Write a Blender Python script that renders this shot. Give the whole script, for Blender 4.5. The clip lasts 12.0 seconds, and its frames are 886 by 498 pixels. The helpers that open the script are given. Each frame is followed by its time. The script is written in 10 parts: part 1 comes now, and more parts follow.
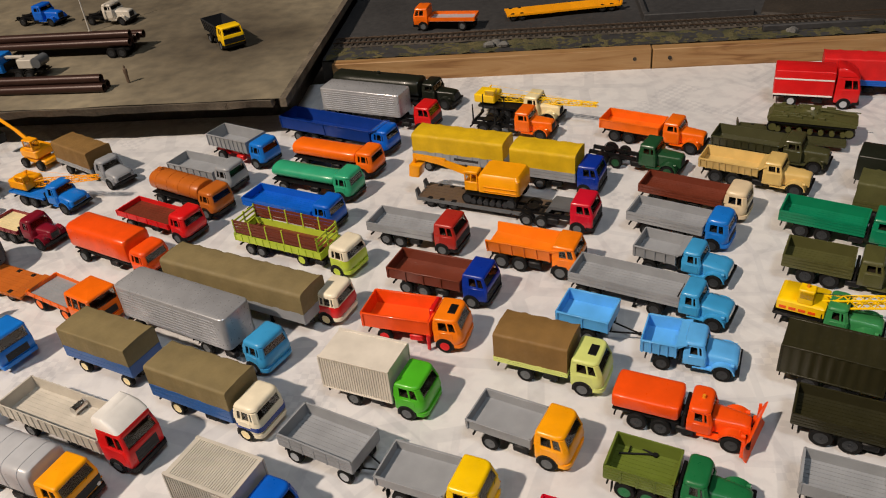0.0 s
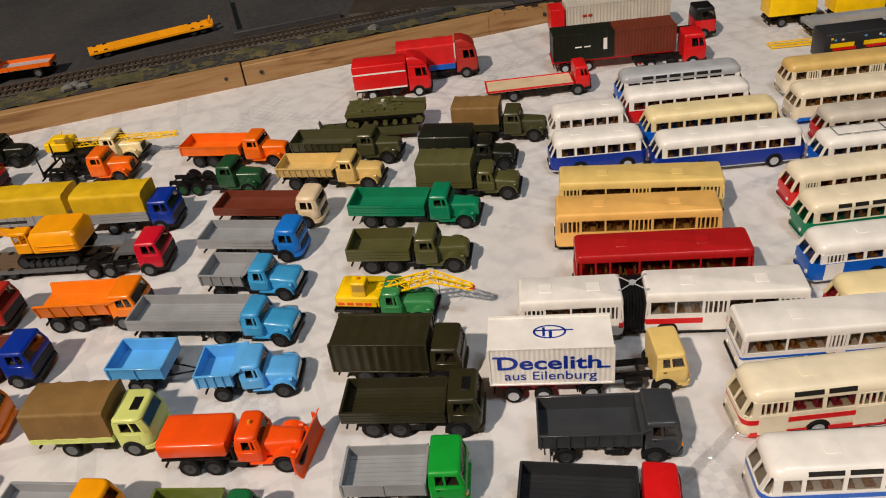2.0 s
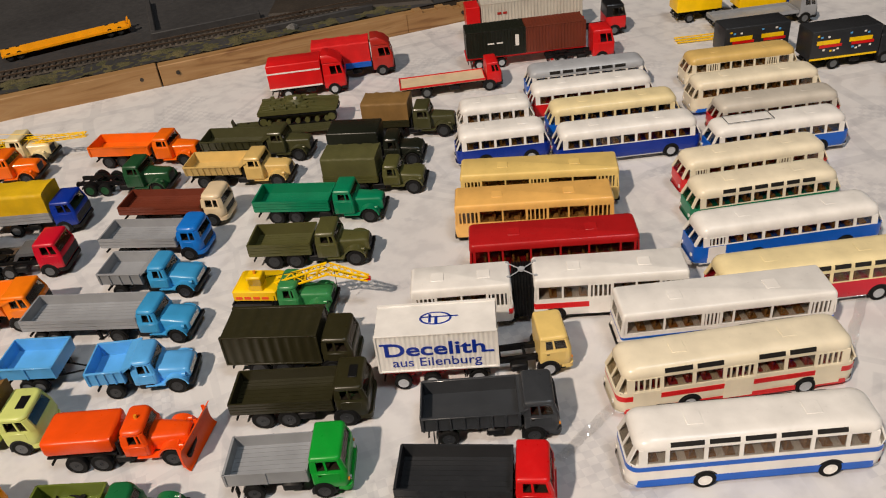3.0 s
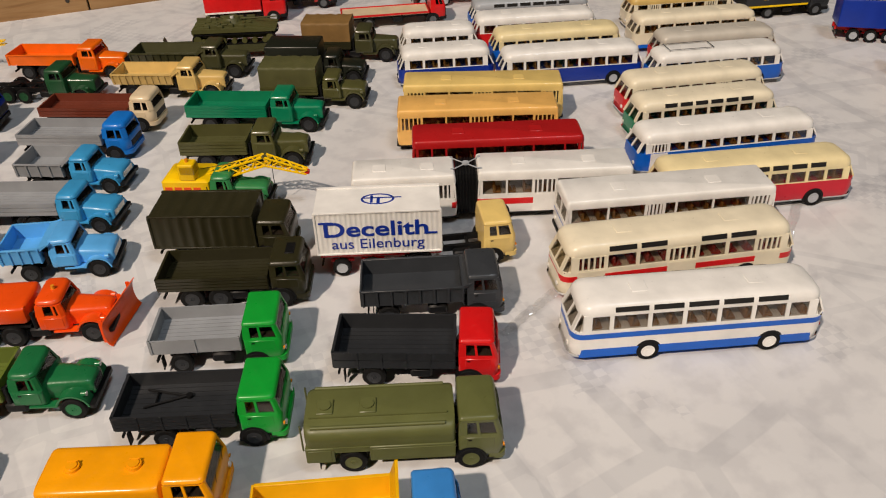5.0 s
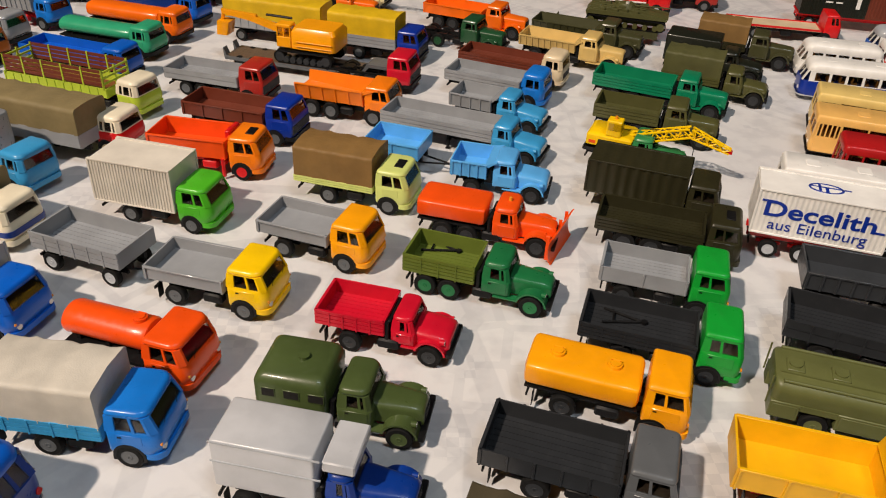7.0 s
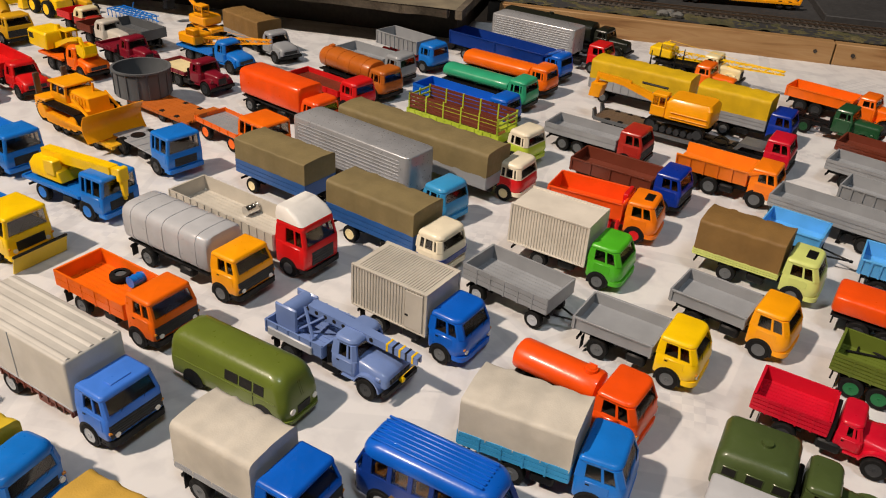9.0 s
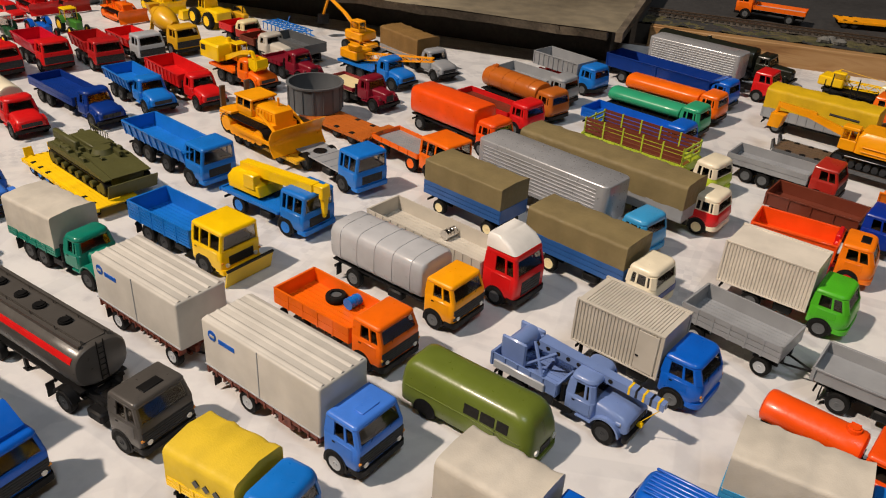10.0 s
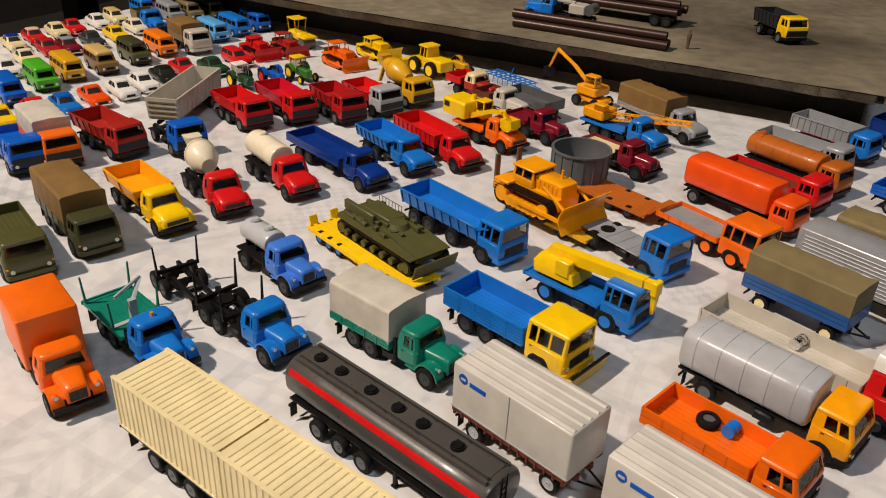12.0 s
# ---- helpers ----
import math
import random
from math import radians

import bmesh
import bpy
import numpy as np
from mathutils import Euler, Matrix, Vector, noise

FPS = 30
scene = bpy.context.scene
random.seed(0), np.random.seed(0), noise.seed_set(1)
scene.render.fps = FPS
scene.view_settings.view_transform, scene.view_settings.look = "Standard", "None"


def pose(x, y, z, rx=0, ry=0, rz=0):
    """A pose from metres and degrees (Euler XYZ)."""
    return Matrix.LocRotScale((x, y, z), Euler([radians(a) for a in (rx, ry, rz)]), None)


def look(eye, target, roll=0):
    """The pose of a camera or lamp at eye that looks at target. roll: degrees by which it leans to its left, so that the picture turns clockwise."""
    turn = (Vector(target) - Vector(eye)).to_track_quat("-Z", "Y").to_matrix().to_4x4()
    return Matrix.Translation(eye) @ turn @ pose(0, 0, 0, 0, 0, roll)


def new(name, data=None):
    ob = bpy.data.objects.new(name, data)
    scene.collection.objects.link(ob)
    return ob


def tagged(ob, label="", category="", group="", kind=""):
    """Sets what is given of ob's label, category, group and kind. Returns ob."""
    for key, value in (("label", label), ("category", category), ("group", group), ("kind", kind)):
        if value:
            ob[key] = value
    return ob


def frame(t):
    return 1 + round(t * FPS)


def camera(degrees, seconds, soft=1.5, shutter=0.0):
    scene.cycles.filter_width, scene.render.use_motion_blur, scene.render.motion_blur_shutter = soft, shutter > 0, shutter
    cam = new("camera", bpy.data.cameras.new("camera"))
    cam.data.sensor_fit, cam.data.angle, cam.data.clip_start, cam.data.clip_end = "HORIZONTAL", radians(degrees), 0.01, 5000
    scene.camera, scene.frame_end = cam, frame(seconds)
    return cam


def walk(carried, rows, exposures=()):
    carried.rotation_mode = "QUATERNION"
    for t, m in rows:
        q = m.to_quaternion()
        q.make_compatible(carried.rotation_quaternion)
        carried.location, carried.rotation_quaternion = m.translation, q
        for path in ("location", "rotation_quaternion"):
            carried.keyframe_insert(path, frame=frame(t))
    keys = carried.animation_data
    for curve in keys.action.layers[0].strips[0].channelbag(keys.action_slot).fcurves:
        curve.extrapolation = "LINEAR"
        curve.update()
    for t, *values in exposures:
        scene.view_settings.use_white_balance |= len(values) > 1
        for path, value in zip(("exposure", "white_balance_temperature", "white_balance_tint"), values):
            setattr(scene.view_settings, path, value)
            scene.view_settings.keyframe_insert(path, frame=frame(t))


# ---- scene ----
cam = camera(58.6, 12.0, soft=1.1)
PATH = [
    (0, (0.115, 0.172, 0.36), (-0.131, 1.818, -0.749), -5.9),
    (0.5, (0.138, 0.185, 0.352), (0.058, 1.844, -0.761), -6.1),
    (1, (0.182, 0.195, 0.348), (0.269, 1.848, -0.774), -7.7),
    (1.5, (0.223, 0.194, 0.342), (0.477, 1.829, -0.783), -8.4),
    (2, (0.251, 0.185, 0.331), (0.617, 1.799, -0.792), -7.3),
    (2.5, (0.262, 0.178, 0.323), (0.675, 1.782, -0.797), -6.7),
    (3, (0.286, 0.162, 0.325), (0.754, 1.746, -0.803), -6.6),
    (3.2, (0.288, 0.161, 0.315), (0.811, 1.73, -0.81), -6.4),
    (4.8, (0.276, 0.14, 0.268), (0.912, 1.664, -0.86), -2.9),
    (5, (0.265, 0.14, 0.263), (0.899, 1.661, -0.869), -1.5),
    (5.5, (0.237, 0.135, 0.252), (0.837, 1.677, -0.87), 0.9),
    (6, (0.204, 0.135, 0.245), (0.713, 1.723, -0.858), 2.8),
    (6.5, (0.165, 0.139, 0.242), (0.511, 1.773, -0.858), 3.4),
    (7, (0.136, 0.136, 0.24), (0.288, 1.802, -0.856), 2.9),
    (7.2, (0.126, 0.136, 0.239), (0.215, 1.809, -0.854), 3.0),
    (8.8, (0.038, 0.122, 0.242), (-0.279, 1.813, -0.778), 3.8),
    (9, (0.025, 0.122, 0.245), (-0.342, 1.809, -0.766), 3.8),
    (9.5, (-0.013, 0.121, 0.247), (-0.48, 1.788, -0.754), 3.9),
    (10, (-0.053, 0.114, 0.243), (-0.597, 1.763, -0.75), 3.7),
    (10.5, (-0.086, 0.111, 0.246), (-0.699, 1.742, -0.735), 3.3),
    (11, (-0.13, 0.102, 0.251), (-0.804, 1.715, -0.721), 3.1),
    (11.5, (-0.175, 0.102, 0.254), (-0.91, 1.69, -0.715), 2.8),
    (12, (-0.199, 0.108, 0.256), (-0.97, 1.685, -0.703), 2.7),
]
walk(cam, [(t, look(eye, target, roll)) for t, eye, target, roll in PATH],
     exposures=((0.0, -0.06), (2.5, -0.04), (5.0, -0.12), (6.5, -0.08), (7.0, 0.03), (9.0, 0.0), (10.0, -0.09), (12.0, -0.18)))

# ---------------------------------------------------------------- light of the hall
world = bpy.data.worlds.new("hall_air")
world.use_nodes = True
world.node_tree.nodes["Background"].inputs["Color"].default_value = (0.82, 0.91, 1.0, 1)
world.node_tree.nodes["Background"].inputs["Strength"].default_value = 0.036
scene.world = world


def key_or_fill_light(eye, target, watts, size, colour):
    d = bpy.data.lights.new("key_or_fill", "AREA")
    d.shape, d.size, d.energy, d.color = "DISK", size, watts, colour
    o = new("key_or_fill", d)
    o.matrix_basis = look(eye, target)
    return o


# Warm key; its place follows from the direction of the cast shadows.
key_or_fill_light((-2.45, -1.45, 3.75), (0.0, 0.55, 0.0), 282.0, 0.17, (1.0, 0.825, 0.672))
# Cool fill added to lift and tint the key's shadows; no known lamp there.
key_or_fill_light((0.9, -0.9, 3.6), (0.1, 0.6, 0.0), 37.0, 0.9, (0.84, 0.92, 1.0))

# ---------------------------------------------------------------- materials
def linear(code):
    v = [int(code[i:i + 2], 16) / 255 for i in (0, 2, 4)]
    return tuple(c / 12.92 if c <= 0.04045 else ((c + 0.055) / 1.055) ** 2.4 for c in v)


def shader(name):
    m = bpy.data.materials.new(name)
    m.use_nodes = True
    nt = m.node_tree
    return m, nt, nt.nodes["Principled BSDF"]


def link(nt, a, b):
    nt.links.new(a, b)


def noise_node(nt, scale, detail=3.0, coords="Object"):
    co = nt.nodes.new("ShaderNodeTexCoord")
    n = nt.nodes.new("ShaderNodeTexNoise")
    n.inputs["Scale"].default_value = scale
    n.inputs["Detail"].default_value = detail
    link(nt, co.outputs[coords], n.inputs["Vector"])
    return n


def ramp(nt, source, stops):
    r = nt.nodes.new("ShaderNodeValToRGB")
    e = r.color_ramp.elements
    while len(e) < len(stops):
        e.new(0.5)
    for k, (at, col) in zip(e, stops):
        k.position, k.color = at, (*col, 1)
    link(nt, source, r.inputs["Fac"])
    return r


def bump(nt, p, source, strength, distance):
    b = nt.nodes.new("ShaderNodeBump")
    b.inputs["Strength"].default_value = strength
    b.inputs["Distance"].default_value = distance
    link(nt, source, b.inputs["Height"])
    link(nt, b.outputs["Normal"], p.inputs["Normal"])
    return b


def shade(c, k):
    return tuple(min(1.0, v * k) for v in c)


def surface(name, colour, rough=0.4, metal=0.0, spread=0.10, grain=900.0, relief=0.00006, coat=0.0):
    """Moulded or painted surface: broad colour drift, fine grain, uneven gloss."""
    m, nt, p = shader(name)
    big = noise_node(nt, 70.0, 4.0)
    r = ramp(nt, big.outputs["Fac"], [(0.3, shade(colour, 1 - spread)), (0.72, shade(colour, 1 + spread))])
    dust = noise_node(nt, 420.0, 5.0)
    dr = ramp(nt, dust.outputs["Fac"], [(0.58, (0, 0, 0)), (0.85, (0.02, 0.02, 0.02))])
    mix = nt.nodes.new("ShaderNodeMixRGB")
    mix.inputs["Color2"].default_value = (0.45, 0.42, 0.38, 1)
    link(nt, dr.outputs["Color"], mix.inputs["Fac"])
    link(nt, r.outputs["Color"], mix.inputs["Color1"])
    link(nt, mix.outputs["Color"], p.inputs["Base Color"])
    fine = noise_node(nt, grain, 2.0)
    rr = ramp(nt, dust.outputs["Fac"], [(0.25, (rough * 0.8,) * 3), (0.75, (min(1, rough * 1.3),) * 3)])
    link(nt, rr.outputs["Color"], p.inputs["Roughness"])
    p.inputs["Metallic"].default_value = metal
    p.inputs["Coat Weight"].default_value = coat
    p.inputs["Specular IOR Level"].default_value = 0.38
    p.inputs["Coat Roughness"].default_value = 0.12
    bump(nt, p, fine.outputs["Fac"], 0.5, relief)
    return m


SWATCH = {}
TONES = dict(
    orange="ee6a0c", vermilion="ec5010", tangerine="f27c0e", amber="f5a20a", yellow="f6c808", lemon="d9b92c", mustard="d8a31c",
    red="d0181a", crimson="c8122c", maroon="7a1226", oxide="a8281f", brown="6e3424", rust="b5601f",
    blue="0a5cc4", postblue="2a5796", navy="0a2f94", deepblue="0b3384", sky="5aaae8", cyan="3a95ca", steelblue="1672cc", periwinkle="4078d6", slateblue="6f86b8",
    green="139a32", fern="34804a", leaf="4cb024", emerald="067a54", seagreen="2f9c72", teal="0f7a66", moss="3f7a2c", lime="b4c83c", palelime="ccd67c",
    olive="50502c", armygreen="424228", darkolive="2c2a18", blackgreen="1b1e16", pine="1f4a2c", khaki="7d6f4c", sand="d2b26c", beige="d8c4a2",
    cream="e6d6a6", ivory="e6dcc2", buttercream="e4c678", white="e8e6e1", stone="c2bcb0", palegrey="c6c2ba", sage="5e6238", grassolive="62702a", azure="3a84cc", forest="44522c", bottle="1c6a3c", chalk="d6cfc2", tan="7e6034", tarpyellow="cfa90c", umber="5e4e40", straw="c79f44", drab="7c5f36", mudolive="4a4230",
    grey="919498", midgrey="5a5d60", lightgrey="a9adb2", darkgrey="36393d", charcoal="292b2e", goldyellow="e8b00e", silver="b4b6ba", black="141416",
    gunmetal="4c4946", wine="b01c1e", apricot="eab766")


def paint(tone, gloss=0.32):
    key = (tone, gloss)
    if key not in SWATCH:
        SWATCH[key] = surface("paint_" + tone, linear(TONES[tone]), rough=gloss, coat=0.15 if gloss < 0.4 else 0.0)
    return SWATCH[key]


def canvas(tone):
    key = ("canvas", tone)
    if key not in SWATCH:
        SWATCH[key] = surface("canvas_" + tone, linear(TONES[tone]), rough=0.62, spread=0.14, grain=1500.0, relief=0.0002)
    return SWATCH[key]


def metalled(tone, rough=0.3):
    key = ("metal", tone)
    if key not in SWATCH:
        SWATCH[key] = surface("metal_" + tone, linear(TONES[tone]), rough=rough, metal=0.45)
    return SWATCH[key]


def matt_black(m):
    m.node_tree.nodes["Principled BSDF"].inputs["Specular IOR Level"].default_value = 0.25
    return m


RUBBER = surface("tyre_rubber", (0.0045, 0.0045, 0.0045), rough=0.75, relief=0.0002)
FRAME = surface("chassis_black", (0.005, 0.005, 0.0055), rough=0.5)
for m in (RUBBER, FRAME):
    matt_black(m)
CHROME = surface("bright_metal", (0.7, 0.7, 0.7), rough=0.18, metal=1.0, spread=0.04)
LAMP = surface("lamp_lens", (0.75, 0.73, 0.68), rough=0.12, spread=0.03, coat=0.6)
AMBERLENS = surface("amber_lens", (0.75, 0.28, 0.02), rough=0.15)
REDLENS = surface("red_lens", (0.55, 0.02, 0.015), rough=0.15)
SEAT = surface("seat_tan", linear("a87838"), rough=0.6)
SEATRED = surface("seat_red", linear("b02a20"), rough=0.6)
CABIN = surface("cab_lining", (0.10, 0.085, 0.07), rough=0.6)
PALELINING = surface("bus_lining", (0.12, 0.10, 0.08), rough=0.6)
DARKIN = surface("dark_interior", (0.010, 0.009, 0.008), rough=0.7)


def glazing():
    m, nt, p = shader("window_glazing")
    nt.nodes.remove(p)
    out = nt.nodes["Material Output"]
    clear = nt.nodes.new("ShaderNodeBsdfTransparent")
    clear.inputs["Color"].default_value = (0.72, 0.70, 0.67, 1)
    gloss = nt.nodes.new("ShaderNodeBsdfGlossy")
    gloss.inputs["Roughness"].default_value = 0.06
    edge = nt.nodes.new("ShaderNodeLayerWeight")
    edge.inputs["Blend"].default_value = 0.25
    fres = ramp(nt, edge.outputs["Facing"], [(0.0, (0.05, 0.05, 0.05)), (0.6, (0.10, 0.10, 0.10)), (1.0, (0.8, 0.8, 0.8))])
    mix = nt.nodes.new("ShaderNodeMixShader")
    link(nt, fres.outputs["Color"], mix.inputs["Fac"])
    link(nt, clear.outputs["BSDF"], mix.inputs[1])
    link(nt, gloss.outputs["BSDF"], mix.inputs[2])
    link(nt, mix.outputs["Shader"], out.inputs["Surface"])
    return m


GLASS = glazing()


# ---------------------------------------------------------------- mesh building
class Geo:
    """Collects vertices and faces of one part."""

    def __init__(self):
        self.v, self.f = [], []

    def add(self, verts, faces):
        k = len(self.v)
        self.v += [tuple(p) for p in verts]
        self.f += [tuple(i + k for i in f) for f in faces]
        return self

    def loft(self, rings, cap=True):
        n, k = len(rings[0]), len(rings)
        verts = [p for ring in rings for p in ring]
        faces = [(a * n + i, a * n + (i + 1) % n, (a + 1) * n + (i + 1) % n, (a + 1) * n + i) for a in range(k - 1) for i in range(n)]
        if cap:
            faces += [tuple(range(n))[::-1], tuple(range((k - 1) * n, k * n))]
        return self.add(verts, faces)

    def hexa(self, low, high):
        return self.loft([low, high])

    def box(self, x0, x1, y0, y1, z0, z1, b=0.0):
        if b <= 0:
            return self.loft([rect(x0, x1, y0, y1, z0), rect(x0, x1, y0, y1, z1)])
        return self.loft([rounded(x0 + b, x1 - b, y0 + b, y1 - b, z0, b * 0.3, 1), rounded(x0, x1, y0, y1, z0 + b, b, 1),
                          rounded(x0, x1, y0, y1, z1 - b, b, 1), rounded(x0 + b, x1 - b, y0 + b, y1 - b, z1, b * 0.3, 1)])

    def profile(self, points, y0, y1):
        """A side outline (x, z) drawn out across y."""
        return self.loft([[(x, y0, z) for x, z in points], [(x, y1, z) for x, z in points]])

    def cyl(self, centre, axis, r, half, n=16, r2=None):
        r2 = r if r2 is None else r2
        cx, cy, cz = centre
        rings = []
        for s, q in ((-half, r), (half, r2)):
            ring = []
            for i in range(n):
                a = 2 * math.pi * i / n
                u, w = q * math.cos(a), q * math.sin(a)
                ring.append({"x": (cx + s, cy + u, cz + w), "y": (cx + u, cy + s, cz + w), "z": (cx + u, cy + w, cz + s)}[axis])
            rings.append(ring)
        return self.loft(rings)

    def rod(self, a, b, r, n=6):
        a, b = Vector(a), Vector(b)
        q = (b - a).to_track_quat("Z", "Y")
        ring = [q @ Vector((r * math.cos(2 * math.pi * i / n), r * math.sin(2 * math.pi * i / n), 0)) for i in range(n)]
        return self.loft([[tuple(a + p) for p in ring], [tuple(b + p) for p in ring]])

    def arc(self, cx, cz, r, t, a0, a1, y0, y1, n=10):
        """A bent strip (mudguard) of radius r and thickness t from angle a0 to a1."""
        pts = [(r + t, a) for a in np.linspace(radians(a0), radians(a1), n)] + [(r, a) for a in np.linspace(radians(a1), radians(a0), n)]
        out = [(cx + q * math.cos(a), cz + q * math.sin(a)) for q, a in pts]
        k = len(out)
        verts = [(x, y0, z) for x, z in out] + [(x, y1, z) for x, z in out]
        faces = [(i, (i + 1) % k, k + (i + 1) % k, k + i) for i in range(k)]
        for i in range(n - 1):
            j = k - 1 - i
            faces += [(i, i + 1, j - 1, j), (k + i, k + j, k + j - 1, k + i + 1)]
        return self.add(verts, faces)


def rect(x0, x1, y0, y1, z):
    return [(x0, y0, z), (x1, y0, z), (x1, y1, z), (x0, y1, z)]


def rounded(x0, x1, y0, y1, z, r, n=3, r_back=None):
    """A rounded rectangle; r rounds the front (x1) corners, r_back the rear ones."""
    rb = r if r_back is None else r_back
    pts = []
    for cx, cy, a0, q in ((x1 - r, y1 - r, 0, r), (x0 + rb, y1 - rb, 90, rb), (x0 + rb, y0 + rb, 180, rb), (x1 - r, y0 + r, 270, r)):
        for i in range(n + 1):
            a = radians(a0 + 90 * i / n)
            pts.append((cx + q * math.cos(a), cy + q * math.sin(a), z))
    return pts


def ellipse_x(x, hw, hz, zc, n=24, flat=2.0):
    """A ring across the vehicle at x; flat above 2 squares it off."""
    out = []
    for i in range(n):
        a = 2 * math.pi * i / n
        c, s = math.cos(a), math.sin(a)
        out.append((x, hw * math.copysign(abs(c) ** (2 / flat), c), zc + hz * math.copysign(abs(s) ** (2 / flat), s)))
    return out


def framed_wall(posts, z0, z1, rail, y0, y1, thick, half, ends=0.0):
    """A wall along x in one piece, pierced between its posts; y0 at the foot, y1 at the head."""
    xs = sorted(v for x in posts for v in (x - half, x + half))
    xs[0], xs[-1] = xs[0] - ends, xs[-1] + ends
    zs = [z0, z0 + rail, z1 - rail, z1]
    s = 1 if y0 > 0 else -1
    g = Geo()
    at = lambda i, j, k: (xs[i], y0 + (y1 - y0) * (zs[j] - z0) / (z1 - z0) - s * thick * k, zs[j])
    full = lambda i, j: 0 <= i < len(xs) - 1 and 0 <= j < 3 and (j != 1 or i % 2 == 0)
    for i in range(len(xs) - 1):
        for j in range(3):
            if not full(i, j):
                continue
            for k in (0, 1):
                g.add([at(i, j, k), at(i + 1, j, k), at(i + 1, j + 1, k), at(i, j + 1, k)], [(0, 1, 2, 3)])
            for di, dj, a, b in ((-1, 0, (i, j), (i, j + 1)), (1, 0, (i + 1, j), (i + 1, j + 1)), (0, -1, (i, j), (i + 1, j)), (0, 1, (i, j + 1), (i + 1, j + 1))):
                if not full(i + di, j + dj):
                    g.add([at(*a, 0), at(*b, 0), at(*b, 1), at(*a, 1)], [(0, 1, 2, 3)])
    return g


MESHES = {}


def finish(name, geo, material, sharp=38):
    bm = bmesh.new()
    vs = [bm.verts.new(p) for p in geo.v]
    for f in geo.f:
        try:
            bm.faces.new([vs[i] for i in f])
        except ValueError:
            pass
    bmesh.ops.remove_doubles(bm, verts=bm.verts, dist=1e-6)
    bmesh.ops.recalc_face_normals(bm, faces=bm.faces)
    for f in bm.faces:
        f.smooth = True
    me = bpy.data.meshes.new(name)
    bm.to_mesh(me)
    bm.free()
    me.set_sharp_from_angle(angle=radians(sharp))
    me.materials.append(material)
    return me


def part(name, geo, material, parent, label="", sharp=38):
    ob = new(name, finish(name, geo, material, sharp))
    ob.parent = parent
    return tagged(ob, label)


FINE = [True]
ROWS = {"truck": "model trucks parked on the cloth", "bus": "model buses parked on the cloth", "car": "model cars parked on the cloth", "van": "model vans parked on the cloth",
        "trailer": "model trailers parked on the cloth", "bulldozer": "tracked machines on the cloth", "tractor": "farm tractors on the cloth"}


def thing(name, place, label, category, group=""):
    FINE[0] = place[1] < 0.50
    ob = new(name)
    ob.empty_display_size = 0.01
    x, y, turn = place[:3]
    ob.matrix_basis = pose(x, y, place[3] if len(place) > 3 else 0.0, 0, 0, turn)
    return tagged(ob, label, category, group or ROWS.get(category, ""))


# ---------------------------------------------------------------- wheels and running gear
def wheel_meshes(r, w, tone):
    key = (round(r, 5), round(w, 5), tone)
    if key not in MESHES:
        tyre = Geo()
        n, prof = 22, [(-w / 2, 0.62), (-w / 2, 0.93), (-w * 0.36, 1.0), (w * 0.36, 1.0), (w / 2, 0.93), (w / 2, 0.62)]
        ring = lambda y, q: [(r * q * math.cos(2 * math.pi * i / n), y, r * q * math.sin(2 * math.pi * i / n)) for i in range(n)]
        tyre.loft([ring(y, q) for y, q in prof], cap=False)
        rim = Geo()
        rim.loft([ring(-w * 0.46, 0.64), ring(-w * 0.5, 0.6), ring(-w * 0.28, 0.5), ring(-w * 0.3, 0.26), ring(-w * 0.52, 0.2), ring(-w * 0.54, 0.12), ring(0, 0.1)])
        rim.loft([ring(-w * 0.3, 0.62), ring(w * 0.3, 0.62)])
        if tone == "chrome":
            mat = CHROME
        else:
            mat = paint(tone, 0.45)
        MESHES[key] = finish("wheel", tyre, RUBBER), finish("rim", rim, mat)
    return MESHES[key]


def wheels(t, xs, r=0.0056, track=0.0133, w=0.0036, tone="midgrey", front=None, front_track=None):
    """One wheel each side at every x. The outer faces lie at +-track."""
    for k, x in enumerate(xs):
        tyre, rim = wheel_meshes(r, w if x != front else w * 0.85, tone)
        for side in (-1, 1):
            o = new("wheel", tyre)
            o.parent = t
            o.location = (x, side * ((front_track if front_track and x == front else track) - w / 2), r)
            if side > 0:
                o.rotation_euler = (0, 0, math.pi)
            c = new("rim", rim)
            c.parent = o


def chassis(t, x0, x1, z=0.0095, hw=0.0052, mat=None, tanks=True, axles=(), r=0.0056):
    g = Geo()
    for s in (-1, 1):
        g.box(x0, x1, s * hw - 0.0011, s * hw + 0.0011, z - 0.0022, z + 0.0012)
    for k in range(4):
        x = x0 + (x1 - x0) * (k + 0.5) / 4
        g.box(x - 0.0008, x + 0.0008, -hw, hw, z - 0.0015, z + 0.0006)
    for x in axles:
        g.cyl((x, 0, r), "y", 0.0012, 0.0095, 8)
        g.cyl((x, 0, r), "x", 0.0022, 0.0020, 8)
        for s in (-1, 1):
            g.box(x - 0.0065, x + 0.0065, s * 0.0066 - 0.0007, s * 0.0066 + 0.0007, r + 0.0006, r + 0.0021)
    part("chassis", g, mat or FRAME, t, "black ladder frame with axles")
    if tanks and x1 - x0 > 0.03:
        xm = x0 * 0.45 + x1 * 0.55
        tk = Geo().box(xm - 0.005, xm + 0.005, -0.0125, -0.0072, z - 0.0046, z + 0.0008, 0.0009)
        part("fuel_tank", tk, mat or FRAME, t)


